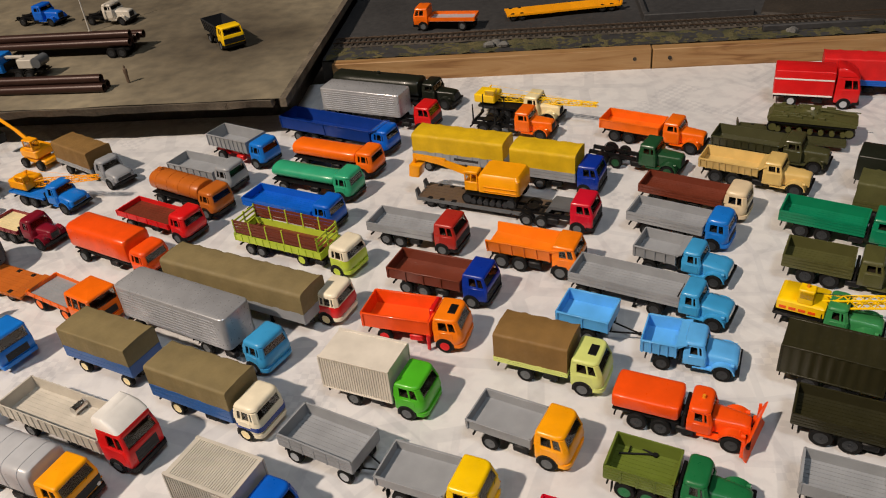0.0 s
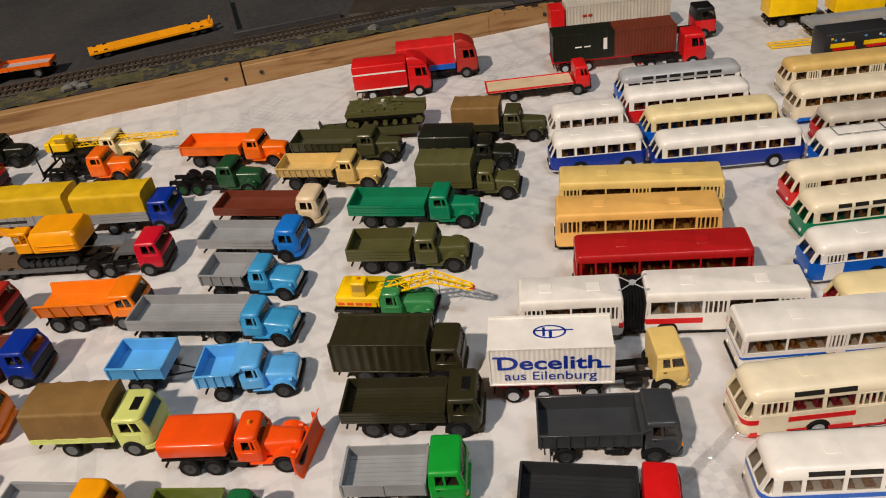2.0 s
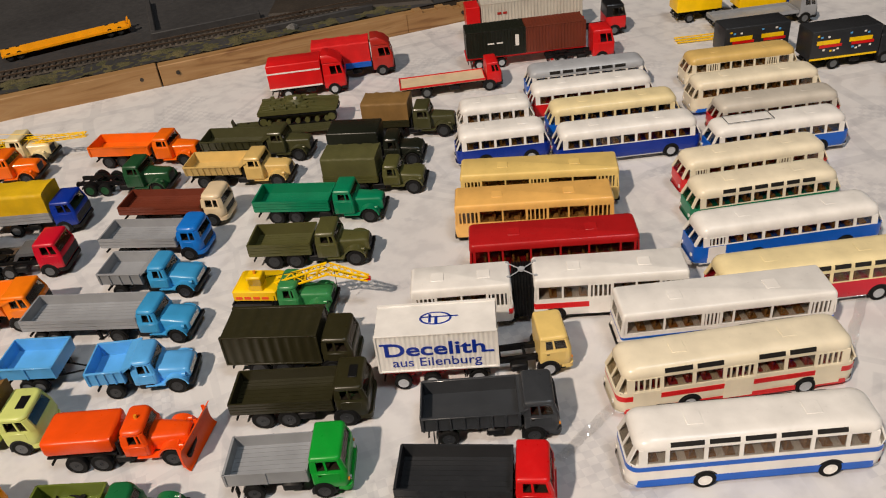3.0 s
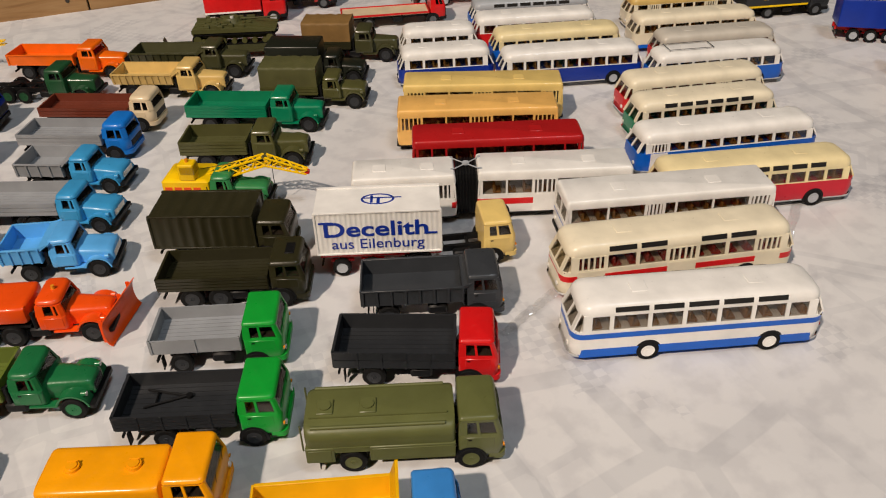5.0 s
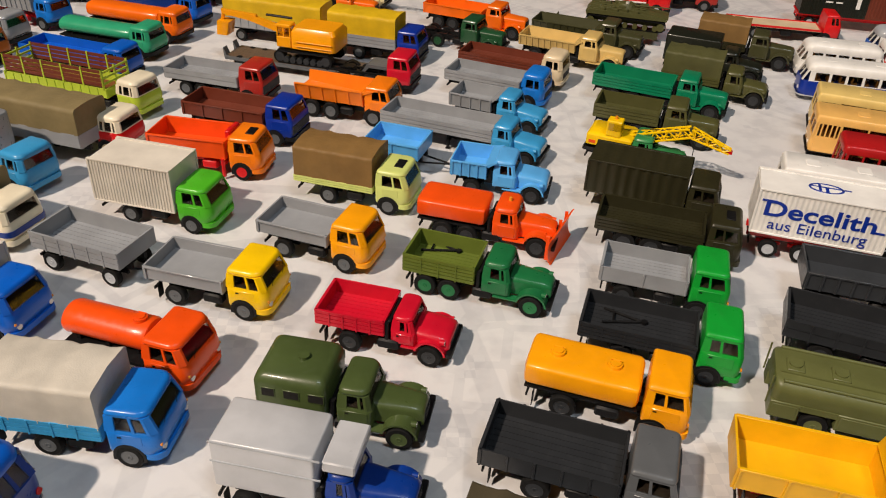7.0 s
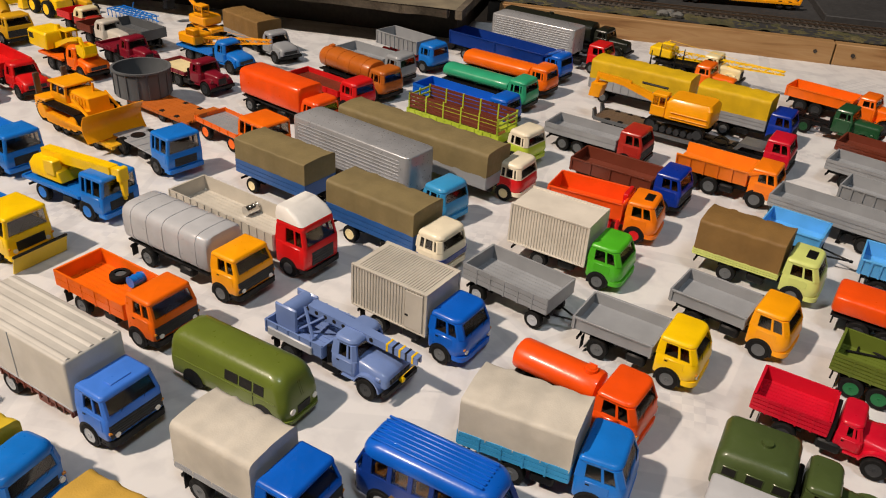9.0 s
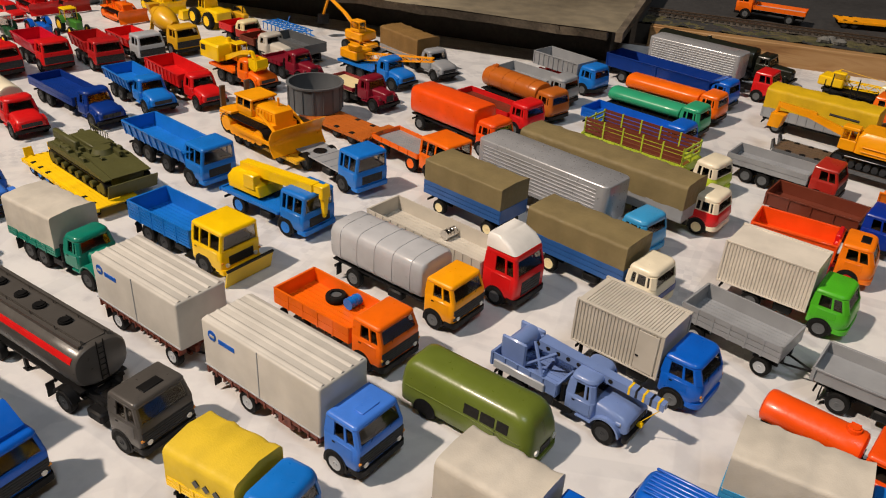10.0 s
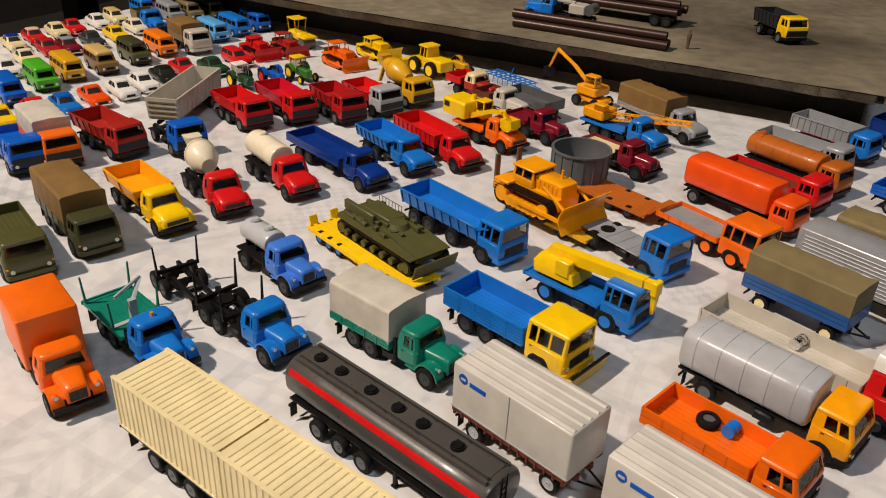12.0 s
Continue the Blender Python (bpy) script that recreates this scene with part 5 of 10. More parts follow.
def motor_car(place, label, tone, roof=None, length=0.049, kind="saloon", name="car", wb=0.029):
    """Small car seen from far; origin under its middle."""
    t = thing(name, place, label, "car")
    wheels(t, (-wb / 2, wb / 2), 0.0037, track=0.0088, w=0.0022, tone="lightgrey")
    a, b, hw = -length / 2, length / 2, 0.0093
    low = Geo().loft([rounded(a + 0.001, b - 0.001, -hw + 0.0008, hw - 0.0008, 0.0022, 0.003, 3), rounded(a, b, -hw, hw, 0.0042, 0.003, 3), rounded(a + 0.0004, b - 0.0004, -hw, hw, 0.0078, 0.003, 3),
                      rounded(a + 0.0016, b - 0.0018, -hw + 0.0009, hw - 0.0009, 0.0098, 0.003, 3)])
    part("body", low, paint(tone), t)
    ca, cb = {"saloon": (-0.3, 0.16), "estate": (-0.46, 0.16), "coupe": (-0.28, 0.10)}[kind]
    ca, cb = ca * length, cb * length
    ra = ca + (0.001 if kind == "estate" else 0.0055)
    rb_ = cb - 0.0050
    cabin = Geo().loft([rounded(ca, cb, -hw + 0.0013, hw - 0.0013, 0.0097, 0.002, 3), rounded(ra, rb_, -hw + 0.0026, hw - 0.0026, 0.0148, 0.002, 3)])
    part("glasshouse", cabin, DARKIN, t, "dark car windows")
    top = Geo().loft([rounded(ra - 0.0004, rb_ + 0.0004, -hw + 0.0023, hw - 0.0023, 0.0146, 0.002, 3), rounded(ra, rb_, -hw + 0.0025, hw - 0.0025, 0.0155, 0.002, 3), rounded(ra + 0.002, rb_ - 0.002, -hw + 0.004, hw - 0.004, 0.0161, 0.002, 3)])
    part("window_frame", cab_frame(ca - 0.0002, cb + 0.0002, hw - 0.0011, 0.0097, 0.0148, cb - rb_, ra - ca, 0.0012, 0.0012, (0.52,), 0.0008, 0.0012, thick=0.0006), paint(tone), t)
    part("roof", top, paint(roof or tone), t)
    for s in (-1, 1):
        part("headlamp", Geo().cyl((b - 0.0004, s * 0.0062, 0.0062), "x", 0.0011, 0.0005, 10), LAMP, t)
        part("tail_lamp", Geo().box(a - 0.0002, a + 0.0003, s * 0.0068 - 0.001, s * 0.0068 + 0.001, 0.0056, 0.0068), REDLENS, t)
    part("bumper", Geo().loft([rounded(a - 0.0006, b + 0.0006, -hw + 0.0002, hw - 0.0002, z, 0.003, 3) for z in (0.0036, 0.0046)]), CHROME, t)
    part("grille", Geo().box(b - 0.0006, b + 0.0002, -0.0042, 0.0042, 0.005, 0.0072), FRAME, t)
    return t


def van(place, label, tone, roof=None, length=0.052, hw=0.0105, zt=0.0235, name="van", hood=0.0, panes=4, rear_blind=False):
    """Delivery van or minibus; origin under its middle."""
    t = thing(name, place, label, "van")
    wb = length * 0.56
    wheels(t, (-wb / 2, wb / 2), 0.0042, track=hw + 0.0005, w=0.0026, tone="lightgrey")
    a, b = -length / 2, length / 2
    zb, zr = 0.0135, 0.0195 + (zt - 0.0235)
    low = Geo().loft([rounded(a + 0.0006, b - 0.001, -hw + 0.0006, hw - 0.0006, 0.0030, 0.003, 4, 0.0016), rounded(a, b, -hw, hw, 0.0046, 0.003, 4, 0.0016), rounded(a, b, -hw, hw, zb - 0.0004, 0.003, 4, 0.0016), rounded(a + 0.0003, b - 0.0005, -hw + 0.0004, hw - 0.0004, zb, 0.003, 4, 0.0016)])
    x1 = b - hood
    posts = tuple((k + 1) / panes for k in range(panes - 1))
    window_band(t, a, x1 - 0.0006, hw - 0.0004, zb, zr, 0.0026, 0.0004, paint(tone), posts, 0.003)
    part("body", low, paint(tone), t)
    for x in (-wb / 2, wb / 2):
        arch_shade(t, x, hw, 0.0042, 0.0042)
    part("roof", roof_geo(a, x1 - 0.0006, hw - 0.0004, zr, zt, 0.003, 0.0016, 0.0004, 0.0026), paint(roof or tone), t)
    for s in (-1, 1):
        part("headlamp", Geo().cyl((b - 0.0002, s * hw * 0.66, 0.0078), "x", 0.0013, 0.0005, 10), LAMP, t)
        part("tail_lamp", Geo().box(a - 0.0002, a + 0.0003, s * hw * 0.8 - 0.0006, s * hw * 0.8 + 0.0006, 0.007, 0.009), REDLENS, t)
    part("bumper", Geo().loft([rounded(b - 0.004, b + 0.0007, -hw + 0.0002, hw - 0.0002, z, 0.003, 4, 0.0005) for z in (0.0036, 0.005)]), FRAME, t)
    part("grille", Geo().box(b - 0.0006, b + 0.0002, -hw * 0.4, hw * 0.4, 0.0066, 0.0092), FRAME, t)
    return t


# ---------------------------------------------------------------- superstructures
def lattice(t, a, b, w0, w1, tone, bays=14, r=0.00032, name="lattice_boom", h_mul=1.0):
    """Lattice boom of four chords and zigzag bracing from a to b."""
    a, b = Vector(a), Vector(b)
    ahead = (b - a).normalized()
    side = ahead.cross(Vector((0, 0, 1))).normalized()
    up = side.cross(ahead)
    g = Geo()

    def corner(f, i, j):
        w = (w0 + (w1 - w0) * f) / 2
        return a + (b - a) * f + side * i * w + up * j * w * h_mul
    for i in (-1, 1):
        for j in (-1, 1):
            g.rod(corner(0, i, j), corner(1, i, j), r, 5)
    for k in range(bays):
        f0, f1 = k / bays, (k + 1) / bays
        s = 1 if k % 2 else -1
        for i in (-1, 1):
            g.rod(corner(f0, i, -s), corner(f1, i, s), r * 0.75, 4)
            g.rod(corner(f0, -s, i), corner(f1, s, i), r * 0.75, 4)
    return part(name, g, paint(tone), t)


def stakes(t, xs, tone, z0=0.0125, z1=0.0300, hw=0.0132):
    for x in xs:
        g = Geo().box(x - 0.001, x + 0.001, -hw, hw, z0 - 0.001, z0 + 0.001)
        for s in (-1, 1):
            g.hexa(rect(x - 0.0008, x + 0.0008, *sorted((s * (hw - 0.0012), s * hw)), z0), rect(x - 0.0004, x + 0.0004, *sorted((s * (hw - 0.0002), s * (hw + 0.0006))), z1))
        part("bolster", g, paint(tone, 0.45) if tone != "black" else FRAME, t)


def crawler(t, x0, x1, y, r, tone, w=0.0050, rollers=6, belt=True):
    """One track: belt of plates round a sprocket, an idler and rollers."""
    g = Geo()
    n = 14
    pts = [(x1 - r + r * math.cos(a), r + r * math.sin(a)) for a in np.linspace(-math.pi / 2, math.pi / 2, n)] + [(x0 + r + r * math.cos(a), r + r * math.sin(a)) for a in np.linspace(math.pi / 2, 3 * math.pi / 2, n)]
    inner = [((x - (x0 + x1) / 2) * (1 - 0.0016 / (x1 - x0)) + (x0 + x1) / 2, r + (z - r) * (1 - 0.0009 / r)) for x, z in pts]
    k = len(pts)
    verts = [(x, y - w / 2, z) for x, z in pts] + [(x, y + w / 2, z) for x, z in pts] + [(x, y - w / 2, z) for x, z in inner] + [(x, y + w / 2, z) for x, z in inner]
    faces = []
    for i in range(k):
        j = (i + 1) % k
        faces += [(i, j, k + j, k + i), (2 * k + i, 3 * k + i, 3 * k + j, 2 * k + j), (i, 2 * k + i, 2 * k + j, j), (k + i, k + j, 3 * k + j, 3 * k + i)]
    g.add(verts, faces)
    m = max(8, int((x1 - x0) / 0.0016))
    for i in range(m):
        x = x0 + r * 0.7 + (x1 - x0 - 1.4 * r) * i / (m - 1)
        for z in (2 * r, 0.0):
            g.box(x - 0.0004, x + 0.0004, y - w / 2, y + w / 2, max(0, z - 0.0003), z + 0.0003)
    o = part("track", g, FRAME, t, "dark track belt of plates")
    c = paint(tone, 0.45)
    part("sprocket", Geo().cyl((x0 + r, y, r), "y", r * 0.72, w * 0.55, 16), c, o)
    part("idler", Geo().cyl((x1 - r, y, r), "y", r * 0.72, w * 0.55, 16), c, o)
    for i in range(rollers):
        x = x0 + 2.0 * r + (x1 - x0 - 4.0 * r) * i / max(1, rollers - 1)
        part("roller", Geo().cyl((x, y, r * 0.62), "y", r * 0.48, w * 0.54, 14), c, o)
    return o


def mixer_drum(t, xa, xb, z, tone, hopper=True):
    c = paint(tone)
    tilt = 0.20
    prof = [(0.0, 0.0052), (0.06, 0.0070), (0.34, 0.0116), (0.58, 0.0116), (0.88, 0.0066), (0.97, 0.0052), (1.0, 0.0052)]
    rings = []
    for f, r in prof:
        x = xb + (xa - xb) * f
        zc = z + (xb - x) * tilt
        rings.append([(x, r * math.cos(2 * math.pi * i / 24), zc + r * math.sin(2 * math.pi * i / 24)) for i in range(24)])
    o = part("mixing_drum", Geo().loft(rings), c, t, tone + " concrete mixing drum")
    x = xb + (xa - xb) * 0.58
    part("drum_ring", Geo().cyl((x, 0, z + (xb - x) * tilt), "x", 0.0119, 0.0008, 24), c, o)
    if hopper:
        zc = z + (xb - xa) * tilt
        g = Geo().loft([rounded(xa - 0.004, xa + 0.002, -0.004, 0.004, zc - 0.001, 0.001, 2), rounded(xa - 0.007, xa + 0.003, -0.0065, 0.0065, zc + 0.0075, 0.001, 2)])
        g.hexa([(xa - 0.003, -0.002, zc - 0.004), (xa - 0.001, -0.002, zc - 0.004), (xa - 0.001, 0.002, zc - 0.004), (xa - 0.003, 0.002, zc - 0.004)], [(xa - 0.011, -0.002, 0.010), (xa - 0.009, -0.002, 0.010), (xa - 0.009, 0.002, 0.010), (xa - 0.011, 0.002, 0.010)])
        part("chute", g, c, t)


def writing_bars(t, x0, x1, z0, z1, y, tone, cuts=(0.3, 0.42, 0.7), name="lettering"):
    """Unreadable writing: plain bars of its size on the near side."""
    g = Geo()
    edges = [0.0] + list(cuts) + [1.0]
    for a, b in zip(edges[::2], edges[1::2]):
        g.box(x0 + (x1 - x0) * a, x0 + (x1 - x0) * b, y - 0.0002, y + 0.0001, z0, z1)
    part(name, g, paint(tone, 0.5), t, "plain bars of writing")


def sign(t, text, x, z, y, size, tone, squeeze=1.0, heavy=0.0):
    """Readable words on the side that faces -y."""
    c = bpy.data.curves.new("lettering", "FONT")
    c.body, c.size, c.extrude, c.offset = text, size, 0.00008, heavy
    c.align_x = "CENTER"
    ob = new("lettering_source", c)
    me = bpy.data.meshes.new_from_object(ob.evaluated_get(bpy.context.evaluated_depsgraph_get()))
    bpy.data.objects.remove(ob)
    me.materials.clear()
    me.materials.append(paint(tone, 0.45))
    o = new("lettering", me)
    o.parent = t
    o.matrix_basis = pose(x, y, z, 90, 0, 0) @ Matrix.Diagonal((squeeze, 1, 1, 1))
    return o


def snow_plough(t, x):
    c = paint("vermilion")
    g = Geo()
    prof = [(x + 0.006 + 0.0035 * math.cos(a), 0.009 + 0.0088 * math.sin(a)) for a in np.linspace(math.pi * 0.6, math.pi * 1.42, 9)]
    prof = [(px, max(0.0005, pz)) for px, pz in prof]
    out = prof + [(px + 0.0007, pz) for px, pz in prof[::-1]]
    k = len(out)
    skew = 0.006
    verts = [(px - skew / 2, -0.0175, pz) for px, pz in out] + [(px + skew / 2, 0.0175, pz) for px, pz in out]
    faces = [(i, (i + 1) % k, k + (i + 1) % k, k + i) for i in range(k)]
    n = len(prof)
    for i in range(n - 1):
        j = k - 1 - i
        faces += [(i, i + 1, j - 1, j), (k + i, k + j, k + j - 1, k + i + 1)]
    g.add(verts, faces)
    for s in (-0.9, -0.3, 0.3, 0.9):
        y = s * 0.0175
        g.box(x + 0.0012 + skew / 2 * s, x + 0.0030 + skew / 2 * s, y - 0.0004, y + 0.0004, 0.002, 0.016)
    b = part("plough_blade", g, c, t, "orange curved plough blade")
    h = Geo()
    for s in (-1, 1):
        h.box(x - 0.006, x + 0.003, s * 0.006 - 0.0007, s * 0.006 + 0.0007, 0.004, 0.0056)
        h.rod((x - 0.004, s * 0.005, 0.012), (x + 0.0025, s * 0.004, 0.011), 0.0006)
    h.box(x - 0.0045, x - 0.003, -0.009, 0.009, 0.0035, 0.0135)
    part("plough_frame", h, c, t)


def front_blade(t, x, tone):
    g = Geo().hexa([(x + 0.001, -0.0165, 0.0004), (x + 0.002, -0.0165, 0.0004), (x + 0.002, 0.0165, 0.0004), (x + 0.001, 0.0165, 0.0004)],
                   [(x + 0.004, -0.0165, 0.0115), (x + 0.005, -0.0165, 0.0115), (x + 0.005, 0.0165, 0.0115), (x + 0.004, 0.0165, 0.0115)])
    for s in (-0.7, 0, 0.7):
        g.box(x - 0.002, x + 0.002, s * 0.0165 - 0.0005, s * 0.0165 + 0.0005, 0.003, 0.006)
    part("plough_blade", g, paint(tone), t, "flat yellow snow blade")
    part("blade_edge", Geo().box(x + 0.0038, x + 0.0054, -0.0167, 0.0167, 0.0112, 0.0122), FRAME, t)


def slewing_crane(t, x, tone):
    c = paint(tone)
    part("turntable", Geo().cyl((x, 0, 0.0148), "z", 0.0085, 0.0012, 24), FRAME, t)
    g = Geo().loft([rounded(x - 0.020, x + 0.010, -0.0122, 0.0122, 0.016, 0.001, 2), rounded(x - 0.020, x + 0.010, -0.0122, 0.0122, 0.0225, 0.001, 2), rounded(x - 0.018, x + 0.008, -0.0108, 0.0108, 0.0240, 0.001, 2)])
    h = part("crane_house", g, c, t, tone + " slewing crane house")
    for k in range(4):
        part("marker", Geo().box(x - 0.018 + k * 0.0060, x - 0.0135 + k * 0.0060, -0.0125, -0.0121, 0.0172, 0.0192), paint("vermilion"), h)
    cab = Geo().box(x - 0.008, x + 0.002, -0.0118, -0.0030, 0.0235, 0.0345, 0.0006)
    cc = part("operator_cab", cab, c, h)
    part("cab_window", Geo().box(x - 0.0065, x + 0.0022, -0.0120, -0.0028, 0.0280, 0.0328), GLASS, cc)
    part("beacon", Geo().cyl((x - 0.003, -0.007, 0.0355), "z", 0.001, 0.001, 10), AMBERLENS, cc)
    knee = (x + 0.044, 0.0, 0.0325)
    lattice(t, (x + 0.006, 0.0, 0.0200), knee, 0.0062, 0.0056, tone, 9, 0.0007)
    lattice(t, knee, (x + 0.070, 0.0, 0.0245), 0.0056, 0.0030, tone, 6, 0.0006)
    part("boom_tip", Geo().box(x + 0.0685, x + 0.0715, -0.0014, 0.0014, 0.0230, 0.0256, 0.0004), paint("red"), t)
    r = Geo().rod((x - 0.002, 0.003, 0.0235), (x + 0.044, 0.001, 0.0340), 0.0002, 4)
    r.rod((x + 0.048, 0, 0.0310), (x + 0.048, 0, 0.0160), 0.00025, 4)
    part("cable", r, FRAME, t)


def telescopic_crane(t, wb):
    c = paint("yellow")
    part("turntable", Geo().cyl((0.008, 0, 0.0150), "z", 0.0085, 0.0012, 24), FRAME, t)
    g = Geo().loft([rounded(-0.012, 0.018, -0.0105, 0.0105, 0.016, 0.0015, 2), rounded(-0.013, 0.016, -0.0105, 0.0105, 0.0225, 0.0015, 2), rounded(-0.010, 0.006, -0.0085, 0.0085, 0.0275, 0.0015, 2)])
    part("crane_house", g, c, t, "yellow crane superstructure")
    b = Geo().hexa([(-0.006, -0.0045, 0.0250), (-0.006, 0.0025, 0.0250), (-0.006, 0.0025, 0.0325), (-0.006, -0.0045, 0.0325)], [(wb + 0.018, -0.0045, 0.0300), (wb + 0.018, 0.0025, 0.0300), (wb + 0.018, 0.0025, 0.0360), (wb + 0.018, -0.0045, 0.0360)])
    o = part("telescopic_boom", b, c, t, "yellow box-section boom")
    k = Geo().hexa([(wb + 0.016, -0.0035, 0.0308), (wb + 0.016, 0.0015, 0.0308), (wb + 0.016, 0.0015, 0.0354), (wb + 0.016, -0.0035, 0.0354)], [(wb + 0.026, -0.0035, 0.0318), (wb + 0.026, 0.0015, 0.0318), (wb + 0.026, 0.0015, 0.0364), (wb + 0.026, -0.0035, 0.0364)])
    k.box(wb + 0.0235, wb + 0.0272, -0.0045, 0.0025, 0.0285, 0.0372, 0.0005)
    part("boom_head", k, c, o)
    h = Geo().hexa(rect(wb + 0.0240, wb + 0.0262, -0.0022, 0.0004, 0.0180), rect(wb + 0.0236, wb + 0.0268, -0.0030, 0.0012, 0.0290))
    h.cyl((wb + 0.0250, -0.001, 0.0168), "y", 0.0012, 0.0008, 12)
    part("hook_block", h, c, o)
    r = Geo().rod((0.010, -0.001, 0.0190), (wb * 0.62, -0.001, 0.0285), 0.0012, 8)
    part("lift_ram", r, c, t)
    cab = Geo().box(0.004, 0.014, -0.0115, -0.0055, 0.0200, 0.0300, 0.0006)
    part("operator_cab", cab, c, t)


def loader_crane(t, x):
    c = paint("lightgrey")
    g = Geo().box(x - 0.0015, x + 0.0015, -0.002, 0.002, 0.012, 0.026)
    g.box(x - 0.002, x + 0.002, -0.013, 0.013, 0.011, 0.0135)
    g.hexa([(x - 0.001, -0.001, 0.0245), (x + 0.001, -0.001, 0.0245), (x + 0.001, 0.001, 0.0245), (x - 0.001, 0.001, 0.0245)], [(x - 0.011, 0.009, 0.0315), (x - 0.009, 0.009, 0.0315), (x - 0.009, 0.011, 0.0315), (x - 0.011, 0.011, 0.0315)])
    g.rod((x - 0.010, 0.010, 0.0315), (x - 0.002, -0.008, 0.0290), 0.0010)
    part("loader_arm", g, c, t, "pale grey folding loader arm")


def wrecker_jib(t, wb):
    c = paint("slateblue")
    g = Geo()
    for s in (-1, 1):
        g.hexa([(0.004, s * 0.0028 - 0.0005, 0.0248), (0.004, s * 0.0028 + 0.0005, 0.0248), (0.004, s * 0.0028 + 0.0005, 0.0292), (0.004, s * 0.0028 - 0.0005, 0.0292)],
               [(wb + 0.022, s * 0.0014 - 0.0005, 0.0225), (wb + 0.022, s * 0.0014 + 0.0005, 0.0225), (wb + 0.022, s * 0.0014 + 0.0005, 0.0262), (wb + 0.022, s * 0.0014 - 0.0005, 0.0262)])
    g.hexa([(0.004, -0.0028, 0.0284), (0.004, 0.0028, 0.0284), (0.004, 0.0028, 0.0293), (0.004, -0.0028, 0.0293)], [(wb + 0.022, -0.0014, 0.0255), (wb + 0.022, 0.0014, 0.0255), (wb + 0.022, 0.0014, 0.0263), (wb + 0.022, -0.0014, 0.0263)])
    o = part("jib", g, c, t, "slate blue pierced steel jib")
    holes = Geo()
    for k in range(8):
        f = 0.18 + 0.07 * k
        x, z = -0.010 + (wb + 0.032) * f, 0.02775 + (0.02435 - 0.02775) * f
        y = -0.0028 + 0.0014 * f - 0.0006
        holes.cyl((x, y, z), "y", 0.0011, 0.0002, 12)
    part("jib_holes", holes, DARKIN, o)
    for k in range(5):
        f = 0.78 + 0.045 * k
        x, z = -0.010 + (wb + 0.032) * f, 0.02775 + (0.02435 - 0.02775) * f
        y = 0.0028 - 0.0014 * f + 0.0006
        part("warning_stripe", Geo().box(x, x + 0.0010, -y - 0.0001, y + 0.0001, z - 0.0019, z + 0.0021), paint("yellow" if k % 2 == 0 else "black"), o)
    a = Geo().cyl((-0.006, 0, 0.0225), "y", 0.0048, 0.0075, 18)
    a.box(-0.013, 0.001, -0.0085, -0.0070, 0.0135, 0.0270, 0.0008)
    a.box(-0.013, 0.001, 0.0070, 0.0085, 0.0135, 0.0270, 0.0008)
    for s in (-1, 1):
        a.rod((0.010, s * 0.007, 0.0140), (0.002, s * 0.003, 0.0275), 0.0009)
        a.rod((0.0, s * 0.007, 0.0150), (0.014, s * 0.003, 0.0265), 0.0007)
    part("winch", a, c, t)
    b = Geo()
    for s in (-1, 1):
        b.box(-0.012, 0.016, s * 0.0145 - 0.0006, s * 0.0145 + 0.0006, 0.0120, 0.0165, 0.0004)
    part("side_panel", b, paint("lightgrey"), t)
    r = Geo().rod((wb + 0.0215, 0, 0.0235), (wb + 0.0125, 0.0, 0.0100), 0.0002, 4)
    r.cyl((wb + 0.013, 0, 0.0090), "y", 0.0014, 0.0008, 12)
    part("cable_hook", r, paint("yellow"), t)


